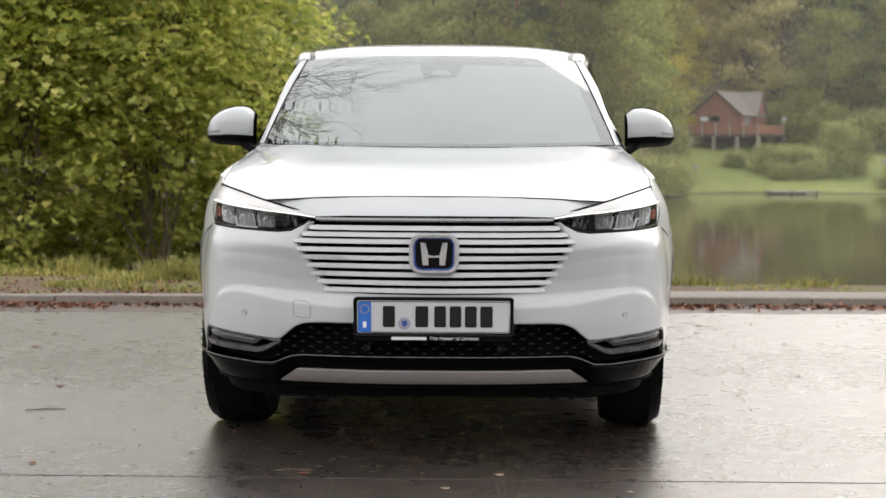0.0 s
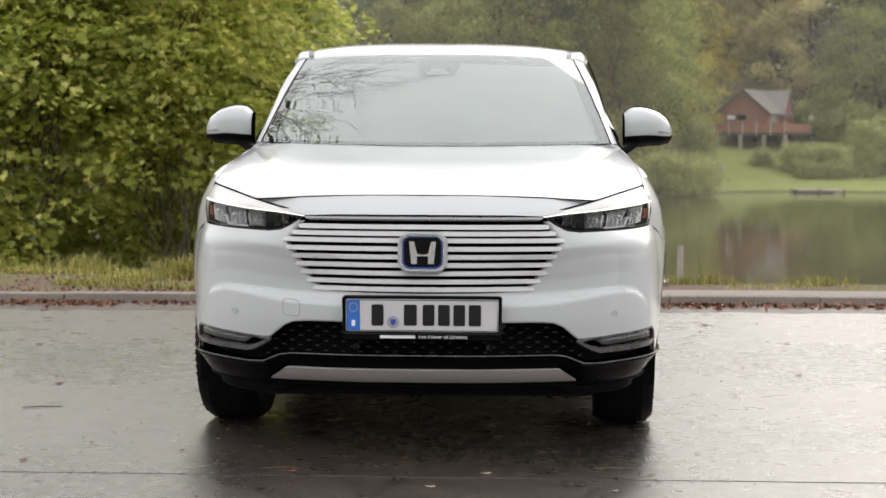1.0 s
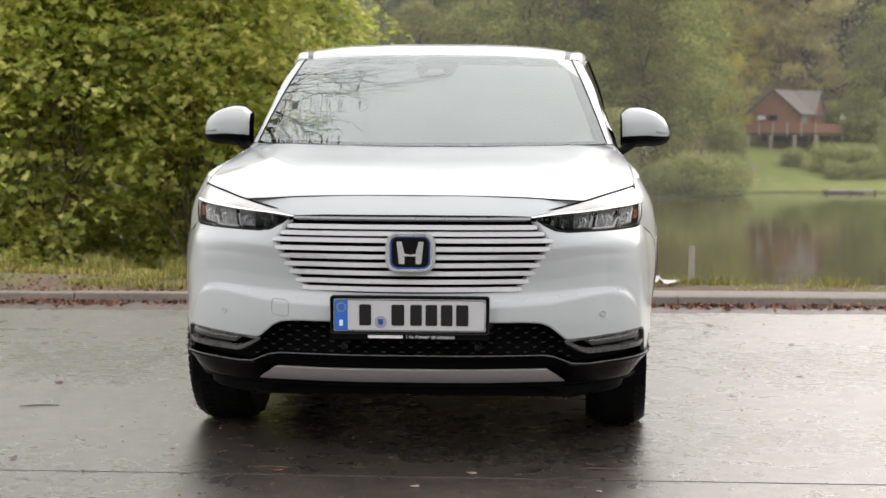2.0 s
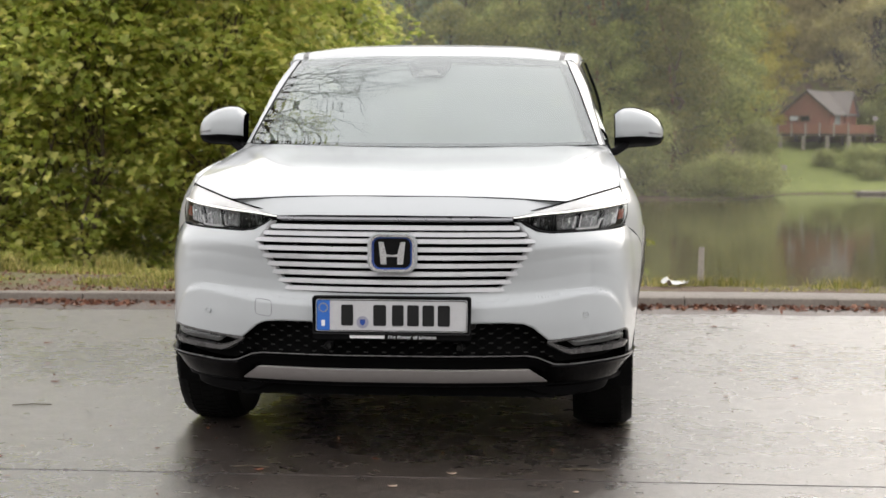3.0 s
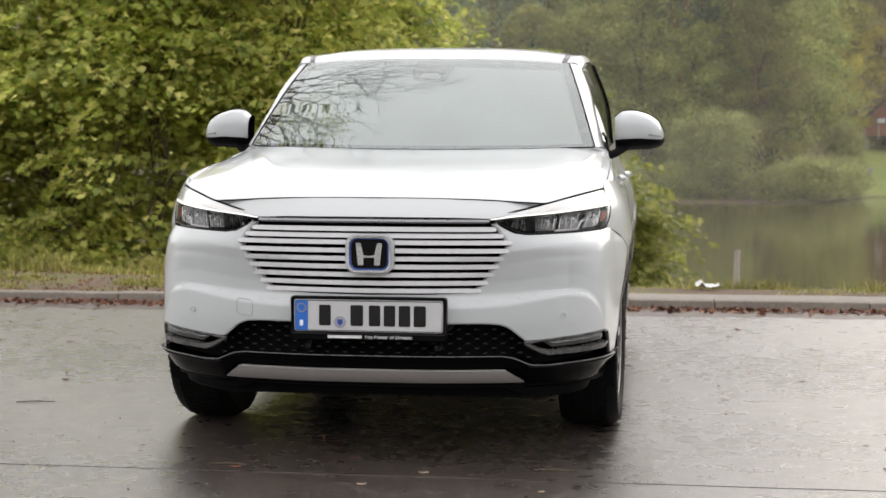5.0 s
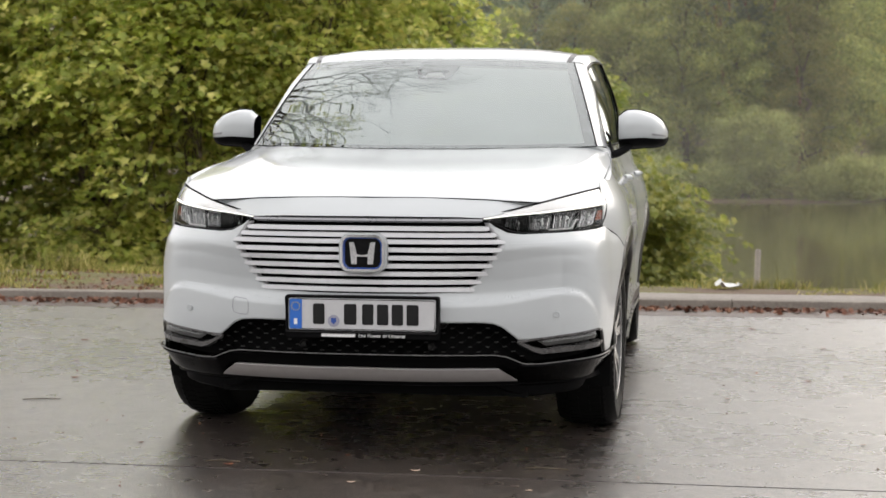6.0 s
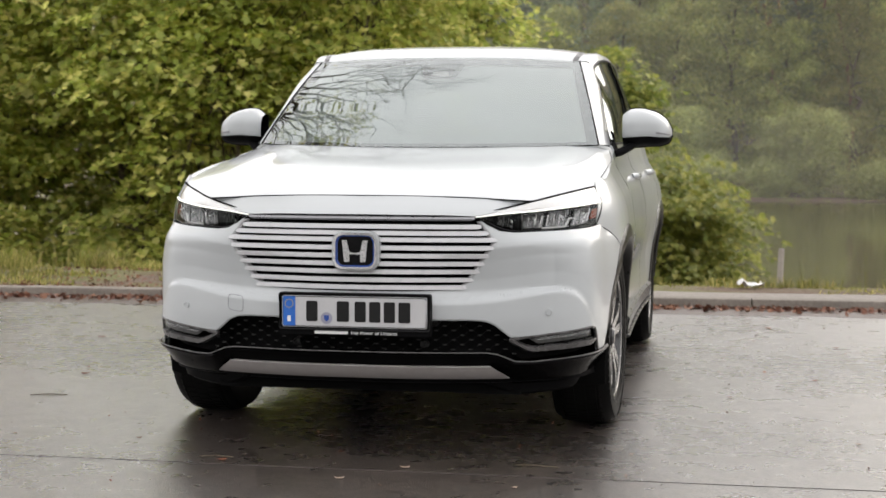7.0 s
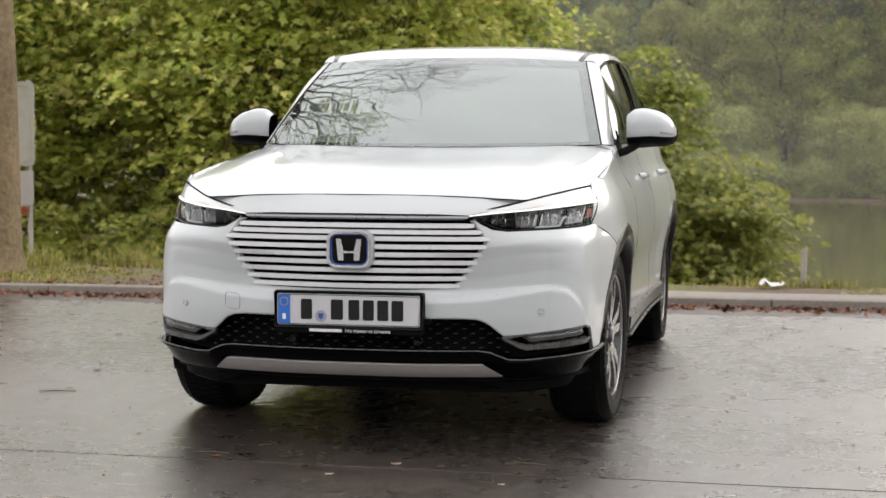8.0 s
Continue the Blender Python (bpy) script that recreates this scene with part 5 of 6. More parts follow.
part("band_bar", Mesh().box((-.2395, .0092, .467), (-.2275, .0104, .487)), WHITE_PRINT, plate, smooth=False)
for x0, x1 in ((-.172, -.131), (-.062, -.018), (.002, .042), (.054, .094), (.106, .146), (.158, .200)):
    part("plate_bar", Mesh().prism(rounded(x1 - x0, .072, .006), .0012, lambda u, v, w: ((x0 + x1) / 2 + u, .0110 + w, .5045 + v)), INK, plate, smooth=False)
part("plate_seal", Mesh().lathe([(0, -.001), (.021, -.001), (.021, .0006)], 22, lambda a, b, w: (-.0985 + a, .0118 + w, .4805 + b)), SEAL, plate)
part("seal_mark", Mesh().prism([(-.009, .010), (.009, .010), (.009, -.004), (0, -.012), (-.009, -.004)], .0008, lambda u, v, w: (-.0985 + u, .0098 + w, .4805 + v)), BLUE, plate, smooth=False)
part("maker_bar", Mesh().box((-.143, .0165, .4245), (-.024, .0178, .4365)), WHITE_PRINT, holder, smooth=False)
words = bpy.data.curves.new("slogan", "FONT")
words.body, words.size, words.align_x, words.align_y, words.extrude = "The Power of Dreams", 0.0185, "LEFT", "CENTER", 0.0006
slogan = new("slogan", words)
dg = bpy.context.evaluated_depsgraph_get()
slogan_mesh = bpy.data.meshes.new_from_object(slogan.evaluated_get(dg))
bpy.data.objects.remove(slogan)
slogan_mesh.materials.clear()
slogan_mesh.materials.append(WHITE_PRINT)
sl = new("slogan", slogan_mesh)
sl.parent = holder
sl.matrix_world = pose(-.015, .0158, .4302, 90, 0, 0)

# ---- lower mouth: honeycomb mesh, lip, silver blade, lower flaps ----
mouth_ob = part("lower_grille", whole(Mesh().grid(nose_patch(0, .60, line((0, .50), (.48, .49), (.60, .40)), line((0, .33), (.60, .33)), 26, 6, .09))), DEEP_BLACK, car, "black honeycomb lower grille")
mesh_bars, nubs = Mesh(), Mesh()
pitch, rise = .0627, .0166
inside = lambda s, z: .352 < z < float(mouth(np.array(s))) - .003 and s < .58
for row in range(0, 9):
    for col in range(-1, 10):
        s0, z0 = (col + .5 * (row % 2)) * pitch, .353 + row * rise
        for ds in (-1, 1):
            a, b = (s0 + .006 * ds, z0), (s0 + ds * (pitch * .5 - .006), z0 + rise)
            if a[0] > -.01 and b[0] > -.01 and inside(a[0], a[1]) and inside(b[0], b[1]):
                mesh_bars.tube(nose([max(0, a[0]), max(0, b[0])], [a[1], b[1]], .036), .0017, 5)
        if s0 >= 0 and inside(s0, z0):
            nubs.tube(nose([max(0, s0 - .007), s0 + .007], [z0, z0], .033), .0024, 5)
part("honeycomb", whole(mesh_bars), BLACK_PLASTIC, mouth_ob)
tagged(part("mesh_nub", whole(nubs), CLADDING, mouth_ob), "small satin bars on the mesh knots", kind="stuff")
for x, z in ((.27, .462), (-.27, .462), (.23, .385), (-.23, .385)):
    part("radar_bracket", Mesh().lathe([(0, 0), (.012, 0), (.014, .01), (.014, .05)], 12, lambda a, b, w: (x + a, .10 + w, z + b)), CLADDING, mouth_ob)
lip_top = line((0, .356), (.46, .356), (.50, .350), (.56, .325), (.62, .323), (.90, .342), (1.0, .350), (1.055, .354), (1.165, .36))
lip_low = line((0, .300), (.46, .300), (.56, .268), (.70, .268), (.90, .276), (1.02, .296), (1.165, .312))
s = np.linspace(0, 1.055, 90)
zt, zb = lip_top(s), lip_low(s)
shelf = np.interp(s, [0, .45, .55, .95, 1.055], [.0, .0, .008, .016, .002])
lip = Mesh().sheet(np.array([nose(s, zt + .004, .05), nose(s, zt + .003, .004 - shelf), nose(s, zt - .004, -.004 - shelf), nose(s, zt * .6 + zb * .4, .006 - shelf * .5), nose(s, zb, .012), nose(s, zb - .03, .05)]), .004, True)
part("front_lip", whole(lip), LIP_BLACK, car, "gloss black lower lip", weld=.0005, angle=40)
# highlight on the lip's upper edge, put in as a paler satin tube
part("lip_line", whole(Mesh().tube(nose(s[:80], zt[:80] + .006, -.006 - shelf[:80]), .0024, 6)), SATIN, car, "paler satin line drawn for the highlight along the lower lip")
blade = Mesh()
rows = []
for f, o in ((0.0, .02), (.06, -.014), (.5, -.018), (.94, -.008), (1.0, .02)):
    reach = .472 + (.540 - .472) * f
    q = np.linspace(0, reach, 30)
    rows.append(nose(q, 0 * q + .316 - f * .052, o))
q = np.linspace(0, .474, 30)
part("blade_edge", whole(Mesh().tube(nose(q, 0 * q + .3135, -.015), .0016, 6)), SILVER, car, "bright upper edge of the silver blade")
part("skid_blade", whole(Mesh().sheet(np.array(rows), .004, True)), SILVER, car, "satin silver blade under the lower grille", weld=.0005)
s = np.linspace(0, 1.0, 50)
chin = Mesh().sheet(np.array([nose(s, 0 * s + .275, .03), nose(s, 0 * s + .248, .03), nose(s, 0 * s + .236, .09), nose(s, 0 * s + .225, .35 - .2 * s)]), .006, True)
part("chin", whole(chin), BLACK_PLASTIC, car, "black plastic undertray", weld=.0005)
s = np.linspace(.46, .93, 30)
dip = np.interp(s, [.46, .52, .6, .86, .93], [.235, .21, .192, .205, .245])
flap = Mesh().sheet(np.array([nose(s, 0 * s + .275, .05), nose(s, dip + .01, .055), nose(s, dip, .07)]), .006, True)
both("air_flap", flap, BLACK_PLASTIC, car, "black air deflector ahead of the wheel")

# ---- fog lamp recesses ----
fog_top = line((.54, .408), (.60, .418), (.80, .437), (.865, .443), (.895, .436), (.92, .40), (.94, .36))
fog_low = line((.54, .362), (.60, .330), (.94, .350))
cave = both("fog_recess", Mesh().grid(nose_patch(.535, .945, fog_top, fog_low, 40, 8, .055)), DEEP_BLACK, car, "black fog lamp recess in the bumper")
for k, ob in zip((1, -1), cave):
    flip = (lambda m: m) if k > 0 else (lambda m: m.mirrored())
    q = np.linspace(.54, .94, 60)
    part("recess_frame", flip(Mesh().tube(np.r_[nose(q, fog_top(q) - .004, .004), nose([.945, .94, .92], [.348, .338, .334], .004)], .0062, 7)), SATIN, ob, "dark satin frame")
    q = np.linspace(.615, .865, 24)
    up = np.interp(q, [.615, .865], [.413, .433])
    dn = np.interp(q, [.615, .645, .865], [.407, .389, .406])
    part("fog_lamp", flip(Mesh().sheet(np.array([nose(q, up, .014), nose(q, (up + dn) / 2, .008), nose(q, dn, .012)]), .006, True)), FOG_GREY, ob, "narrow fog lamp bar")
    part("lamp_lens", flip(Mesh().grid(np.array([nose(q, up + .002, .008), nose(q, (up + dn) / 2, .002), nose(q, dn - .002, .006)]), True)), LENS, ob)
    for c in (.68, .74, .80):
        part("lamp_cell", flip(Mesh().tube(nose([c, c + .004], [.40, .428], .0115), .0016, 5)), BLACK_GLOSS, ob)
    q = np.r_[np.linspace(.545, .60, 10), np.linspace(.605, .915, 34)]
    hi = np.interp(q, [.545, .60, .63, .90, .915], [.412, .388, .381, .398, .396])
    lo = np.interp(q, [.545, .60, .63, .88, .915], [.398, .370, .362, .374, .388])
    part("trim_blade", flip(Mesh().sheet(np.array([nose(q, hi, .018), nose(q, hi - .004, -.003), nose(q, lo, -.001), nose(q, lo - .004, .02)]), .006, True)), SATIN, ob, "dark grey trim blade below the lamp")

# ---- headlamps ----
lamp_top = [(.408, .128, .840), (.50, .185, .862), (.599, .25, .8865), (.70, .385, .912), (.76, .475, .926), (.79, .545, .932)]
lamp_split = [(.412, .130, .832), (.50, .178, .842), (.60, .245, .850), (.70, .335, .860), (.775, .44, .869), (.815, .53, .875)]
lamp_bottom = [(.425, .140, .826), (.462, .168, .806), (.505, .195, .787), (.60, .238, .782), (.70, .305, .785), (.805, .455, .800)]
for k in (1, -1):
    flip = (lambda m: m) if k > 0 else (lambda m: m.mirrored())
    T, S, B = spline(lamp_top, 44), spline(lamp_split, 44), spline(lamp_bottom, 44)
    dy = lambda p, d: p + np.array((0, d, 0))
    lamp = part("headlamp", flip(Mesh().sheet(np.array([dy(B, .045), dy(S, .05), dy(T, .03)]), .004)), BLACK_GLOSS, car, "slim headlamp with a bright upper light guide")
    guide = np.array([dy(S, -.004), dy(T * .3 + S * .7, -.011), dy(T * .65 + S * .35, -.010), dy(T * .97 + S * .03, -.001)])
    part("light_guide", flip(Mesh().sheet(guide, .006)), DRL, lamp, "white daytime light guide")
    part("light_line", flip(Mesh().tube(dy(S, -.010) + np.array((0, 0, .003)), np.linspace(.002, .0042, 44), 8)), LIT, lamp, "lit white daytime line")
    inner = B * .5 + S * .5
    for i0, i1 in ((6, 12), (13, 20), (21, 29), (30, 38)):
        cell = np.array([dy(B[i0:i1] * .82 + S[i0:i1] * .18, .030), dy(B[i0:i1] * .5 + S[i0:i1] * .5, .042), dy(B[i0:i1] * .12 + S[i0:i1] * .88, .026)])
        part("reflector", flip(Mesh().sheet(cell, .003)), RIM_DARK, lamp)
        mid = inner[(i0 + i1) // 2]
        part("projector", flip(Mesh().lathe([(0, .0), (.012, .002), (.018, .010), (.019, .024)], 16, lambda a, b, w, mid=mid: (mid[0] + a, mid[1] + .016 + w, mid[2] - .002 + b))), LENS, lamp)
        for j in range(i0, i1):
            top = .5 + .4 * ((j * 7) % 5) / 5
            for q in (0, .5):
                b, t = B[j] * (1 - q) + B[j + 1] * q, S[j] * (1 - q) + S[j + 1] * q
                part("facet", flip(Mesh().tube([dy(b * .85 + t * .15, .014 + .008 * (j % 2)), dy(b * (1 - top) + t * top, .026 - .006 * (j % 3))], .0009 + .0007 * ((j * 3) % 4 == 1), 4)), CHROME if (j + int(q * 4)) % 3 else DARK_SILVER, lamp)
        for j in (i0, i0 + 2, i0 + 4, i1 - 1):
            part("divider", flip(Mesh().tube([dy(B[j] * .8 + S[j] * .2, .022), dy(B[j] * .25 + S[j] * .75, .018)], .0018, 5)), CHROME if j % 2 else BLACK_GLOSS, lamp)
    part("lamp_bar", flip(Mesh().tube(np.r_[dy(B[20:29] * .86 + S[20:29] * .14, .000), dy(B[29:31] * .5 + S[29:31] * .5, .002)], .0036, 6)), DRL, lamp)
    part("side_marker", flip(Mesh().sheet(np.array([dy(B[39:43] * .7 + S[39:43] * .3, .012), dy(B[39:43] * .25 + S[39:43] * .75, .010)]), .004)), AMBER, lamp, "amber side marker")
    out = np.array([dy(B, -.002), dy(B * .5 + S * .5, -.010), dy(S, -.007)])
    out[:, :, 0] += np.linspace(0, .006, 44)[None]
    part("lamp_cover", flip(Mesh().grid(out)), LENS, lamp, "clear lamp cover")
    part("lamp_rim", flip(Mesh().tube(np.r_[dy(B, -.002)], .0042, 6)), BLACK_GLOSS, lamp)
    side_edge = spline([lamp_bottom[-1], (.816, .498, .838), (.815, .535, .88), lamp_top[-1]], 14)
    part("lamp_side", flip(Mesh().tube(side_edge, .0035, 6)), BLACK_GLOSS, lamp)
    part("lamp_gap", flip(Mesh().tube(dy(T, -.001) + np.array((0, 0, .002)), .003, 6)), DEEP_BLACK, lamp)

# ---- bonnet ----
bonnet_rows = [
    [(0, .170, .908), (.2, .176, .907), (.42, .203, .901), (.54, .229, .894), (.598, .249, .8905), (.62, .272, .8945), (.66, .328, .905), (.72, .413, .920), (.788, .548, .937)],
    [(0, .33, .953), (.2, .34, .953), (.42, .37, .952), (.62, .45, .946), (.73, .55, .948), (.796, .68, .958)],
    [(0, .62, 1.003), (.2, .63, 1.004), (.42, .66, 1.006), (.635, .74, 1.004), (.745, .83, .993), (.803, .93, .992)],
    [(0, .95, 1.044), (.2, .96, 1.045), (.42, .99, 1.048), (.64, 1.05, 1.050), (.745, 1.13, 1.038), (.802, 1.21, 1.027)],
    [(0, 1.225, 1.083), (.2, 1.236, 1.084), (.42, 1.272, 1.087), (.62, 1.335, 1.089), (.71, 1.395, 1.085), (.776, 1.458, 1.068)]]
G = loft(bonnet_rows, 60, 40)
# a raised flank on each side of a shallow middle
xx = G[:, :, 0]
G[:, :, 2] += .004 * np.exp(-((xx - .61) / .045) ** 2) * np.sin(np.linspace(.3, 2.9, 40))[:, None] - .003 * np.exp(-((xx - .50) / .06) ** 2) * np.sin(np.linspace(.3, 2.9, 40))[:, None]
bonnet = part("bonnet", whole(Mesh().sheet(G, .006)), PAINT, car, "smooth white bonnet with raised flanks", weld=.0006, angle=40)
gap(G[0] + np.array((0, .0, -.003)), bonnet, .0022)
gap(G[:, -1] + np.array((.001, 0, -.002)), bonnet, .0022)
part("bonnet_flange", whole(Mesh().sheet(np.array([G[0] + np.array((0, .0045, -.0065)), G[0] + np.array((0, .012, -.022)), G[0] + np.array((0, .05, -.05))]), .002)), PAINT, bonnet, weld=.0004)

# ---- body sides ----
prof = table((.24, .850), (.30, .860), (.40, .858), (.52, .864), (.64, .880), (.74, .892), (.80, .889), (.87, .874), (.93, .845), (.985, .815), (1.04, .800), (1.09, .787), (1.16, .765))
front_in = table((.40, -.105), (.46, -.083), (.54, -.050), (.60, -.027), (.66, -.013), (.74, -.003), (.88, .004), (1.05, .002), (1.4, -.004), (1.9, -.010), (2.6, -.010), (3.1, .004), (3.49, .014), (3.8, .006), (4.02, -.04), (4.15, -.085), (4.25, -.15), (4.33, -.30))
belt = table((.46, .80), (.50, .865), (.545, .934), (.68, .956), (.93, .990), (1.22, 1.024), (1.47, 1.058), (1.6, 1.075), (2.1, 1.083), (2.8, 1.10), (3.3, 1.125), (3.7, 1.14), (4.0, 1.13), (4.33, 1.08))


def flank(y, z, off=0.0):
    y, z = np.broadcast_arrays(np.asarray(y, float), np.asarray(z, float))
    x = prof(z.ravel()) + front_in(y.ravel()) - off
    # crisp line behind the front wheel and along the doors
    x = x + .006 * np.exp(-((z.ravel() - .90 - .012 * (y.ravel() - 1.4)) / .022) ** 2) * np.clip((y.ravel() - .9) / .6, 0, 1)
    x = x - .012 * np.exp(-((z.ravel() - .55) / .10) ** 2) * np.clip((y.ravel() - 1.3) / .2, 0, 1) * np.clip((3.05 - y.ravel()) / .2, 0, 1)
    return np.c_[x, y.ravel(), z.ravel()].reshape(y.shape + (3,))


def under(y):
    """The lower edge of the painted side: sill line and wheel arches."""
    y = np.asarray(y, float)
    low = np.interp(y, [.46, .56, .655, 1.0, 3.0, 4.0, 4.33], [.80, .765, .70, .36, .37, .40, .42])
    for c in (AXLE_F, AXLE_R):
        d = np.clip(ARCH ** 2 - (y - c) ** 2, 0, None)
        hoop = np.where(d > 0, HUB_Z + np.sqrt(d), 0)
        low = np.where((np.abs(y - c) < ARCH) & (y > .655), np.maximum(hoop, np.where(y > 1.0, low, 0)), low)
    return low


def side_panel(y0, y1, nu=40, nv=22, top=None):
    t = np.linspace(0, 1, nu)
    y = y0 + (y1 - y0) * t
    extra = [c + e * ARCH * q for c in (AXLE_F, AXLE_R) for e in (-1, 1) for q in (.9, .95, .98, .995, 1.0, 1.002)]
    y = np.unique(np.r_[y, [e for e in extra if y0 < e < y1]])
    lo, hi = under(y), (top or belt)(y)
    v = np.linspace(0, 1, nv)[:, None]
    return flank(np.broadcast_to(y, (nv, len(y))), lo * (1 - v) + hi * v)


panels = [("fender", .462, 1.46, "white front wing above the wheel arch"), ("front_door", 1.465, 2.48, "white front door"), ("rear_door", 2.485, 3.36, "white rear door"), ("rear_quarter", 3.365, 4.32, "white rear quarter panel")]
ye = np.linspace(.548, 1.47, 40)
he = np.array([hermite([r[-1][1] for r in bonnet_rows], np.array([r[-1][i] for r in bonnet_rows]), ye) for i in (0, 1, 2)]).T
ledge = np.array([flank(ye, belt(ye)), he * .5 + flank(ye, belt(ye)) * .5 + np.array((0, 0, .002)), he + np.array((.003, 0, -.004)), he + np.array((-.01, 0, -.02))])
both("wing_edge", Mesh().sheet(ledge, .003, True), PAINT, car, angle=60)
flanks = {}
for name, y0, y1, label in panels:
    a, b = both(name, Mesh().sheet(side_panel(y0, y1, 60), .004, False), PAINT, car, label, angle=40)
    flanks[name] = (a, b)
for y in (1.4625, 2.4825, 3.3625):
    z = np.linspace(float(under(y)) + .002, float(belt(y)[0]), 24)
    gap(flank(np.full(24, y), z, .0012), car, .0017, n=24)
gap(flank(np.linspace(.47, .655, 14), np.interp(np.linspace(.47, .655, 14), [.47, .56, .655], [.797, .765, .71]), .0005), car, .0018, n=14)
for k in (0, 1):
    for name, yh in (("front_door", 2.28), ("rear_door", 3.16)):
        door = flanks[name][k]
        sgn = 1 if k == 0 else -1
        h = flank(np.linspace(yh - .11, yh + .11, 12), np.full(12, .935), -.022)
        h[0] = flank(yh - .115, .935, .002)
        h[-1] = flank(yh + .115, .935, .002)
        m = Mesh().tube(h, .013, 8, squash=1.0)
        part("door_handle", m if sgn > 0 else m.mirrored(), PAINT, door, "white bar handle")

# dark plastic arches and sills
for c, name in ((AXLE_F, "front"), (AXLE_R, "rear")):
    a = np.linspace(-8 if c < 1 else -2, 188 if c > 1 else 182, 60)
    rows = []
    for r, off in ((.382, .04), (.386, .0), (.396, -.008), (.436, -.007), (.446, .004)):
        yy = c - r * np.cos(np.radians(a)) * (-1)
        zz = HUB_Z + r * np.sin(np.radians(a))
        yy = c + r * np.cos(np.radians(a))
        p = flank(np.clip(yy, .47, 4.2), np.clip(zz, .24, 1.2), off)
        p[:, 1] = yy
        if c < 1:
            e = nose_end(np.clip(zz, .3, .7))
            lead = yy < .66
            q = nose(np.interp(yy - lean_out(zz), [b for _, b in PLAN], ps), zz, off)
            p[lead] = q[lead] * .75 + p[lead] * .25
            p[:, 1] = yy
        rows.append(p)
    both("wheel_arch_trim", Mesh().sheet(np.array(rows), .003, True), ARCH_TRIM, car, "dark plastic wheel arch trim", angle=50)
    well = Mesh()
    ang = np.radians(np.linspace(-20, 200, 40))
    ww = np.array([[(x, c + .394 * math.cos(q), HUB_Z + .394 * math.sin(q)) for q in ang] for x in (.855 if c > 1 else .84, .55)])
    well.sheet(ww, .005)
    well.add([(.55, c, HUB_Z)] + [tuple(p) for p in ww[1]], [(0, i + 1, i + 2) for i in range(39)])
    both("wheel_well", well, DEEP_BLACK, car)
y = np.linspace(AXLE_F + ARCH + .005, AXLE_R - ARCH - .005, 40)
sill = np.array([flank(y, 0 * y + .372, .0), flank(y, 0 * y + .36, -.016), flank(y, 0 * y + .30, -.012), flank(y, 0 * y + .262, .02), flank(y, 0 * y + .24, .10)])
both("sill", Mesh().sheet(sill, .004, True), CLADDING, car, "dark plastic sill")
both("sill_strip", Mesh().tube(flank(y, 0 * y + .285, -.016), .009, 6, squash=.7), SATIN, car, "satin strip along the sill")

# ---- windscreen, roof, pillars, side glass ----
ws_bottom = [(0, 1.205, 1.083), (.25, 1.222, 1.084), (.5, 1.285, 1.088), (.66, 1.36, 1.093), (.735, 1.41, 1.096)]
uu, vv = np.meshgrid(np.linspace(0, 1, 36), np.linspace(0, 1, 26))
W = np.dstack([uu * (.732 * (1 - vv) + .606 * vv) + 0 * vv, (1.205 + .195 * uu ** 2.2) * (1 - vv) + (1.845 + .098 * uu ** 2.2) * vv - .016 * 4 * vv * (1 - vv),
               (1.083 + .014 * uu ** 2) * (1 - vv) + (1.503 - .016 * uu ** 2) * vv + .016 * 4 * vv * (1 - vv)])
screen = part("windscreen", whole(Mesh().grid(W)), GLASS, car, "raked windscreen reflecting pale sky and bare branches", weld=.0004, angle=60)
back_w = W + np.array((0, .005, -.004))
frit = Mesh()
frit.sheet(back_w[0:2], .002)
frit.sheet(back_w[23:26], .002)
frit.sheet(back_w[:, 33:36], .002)
part("glass_border", whole(frit), FRIT, screen, "black border of the glass")
# added pale film, lifts the windscreen's brightness inside its border
veil_rows = back_w[1:24, :34] + np.array((0, .010, -.008))
part("misted_film", whole(Mesh().grid(veil_rows)), PALE_VEIL, screen, "added pale film behind the glass that brightens it", weld=.0004)
pv = np.linspace(.745, .93, 8)[:, None]
pw = np.interp(pv, [.745, .775, .93], [.062, .078, .102]) * np.linspace(0, 1, 12)[None]
pu = pw / (.732 * (1 - pv) + .606 * pv)
patch = np.dstack([pw, (1.205 + .195 * pu ** 2.2) * (1 - pv) + (1.845 + .098 * pu ** 2.2) * pv - .064 * pv * (1 - pv), (1.083 + .014 * pu ** 2) * (1 - pv) + (1.503 - .016 * pu ** 2) * pv + .064 * pv * (1 - pv)])
part("sensor_mask", whole(Mesh().sheet(patch + np.array((0, .006, -.005)), .002)), FRIT, screen, "dark sensor mask at the top of the glass", weld=.0004)
cam_box = Mesh().prism([(-.085, 0), (.085, 0), (.07, -.085), (.05, -.105), (-.05, -.105), (-.07, -.085)], .03, lambda u, v, w: (u, 1.80 + v * .84 + w * .4, 1.462 + v * .54 - w))
part("camera_housing", cam_box, BLACK_PLASTIC, screen, "black camera housing behind the glass", smooth=False)
eye_v = np.linspace(.762, .825, 4)[:, None]
eye_w = np.interp(eye_v, [.762, .825], [.05, .028]) * np.linspace(0, 1, 6)[None]
part("camera_eye", whole(Mesh().sheet(np.dstack([eye_w, 1.205 + .64 * eye_v - .064 * eye_v * (1 - eye_v) + 0 * eye_w, 1.083 + .42 * eye_v + .064 * eye_v * (1 - eye_v) + 0 * eye_w]) + np.array((0, .003, -.003)), .001)), SILVER, screen, weld=.0004)
part("cowl", whole(Mesh().sheet(np.array([spline([(x, yy - .03, z - .035) for x, yy, z in ws_bottom], 30), spline([(x, yy + .03, z - .03) for x, yy, z in ws_bottom], 30)]), .01)), BLACK_PLASTIC, car)
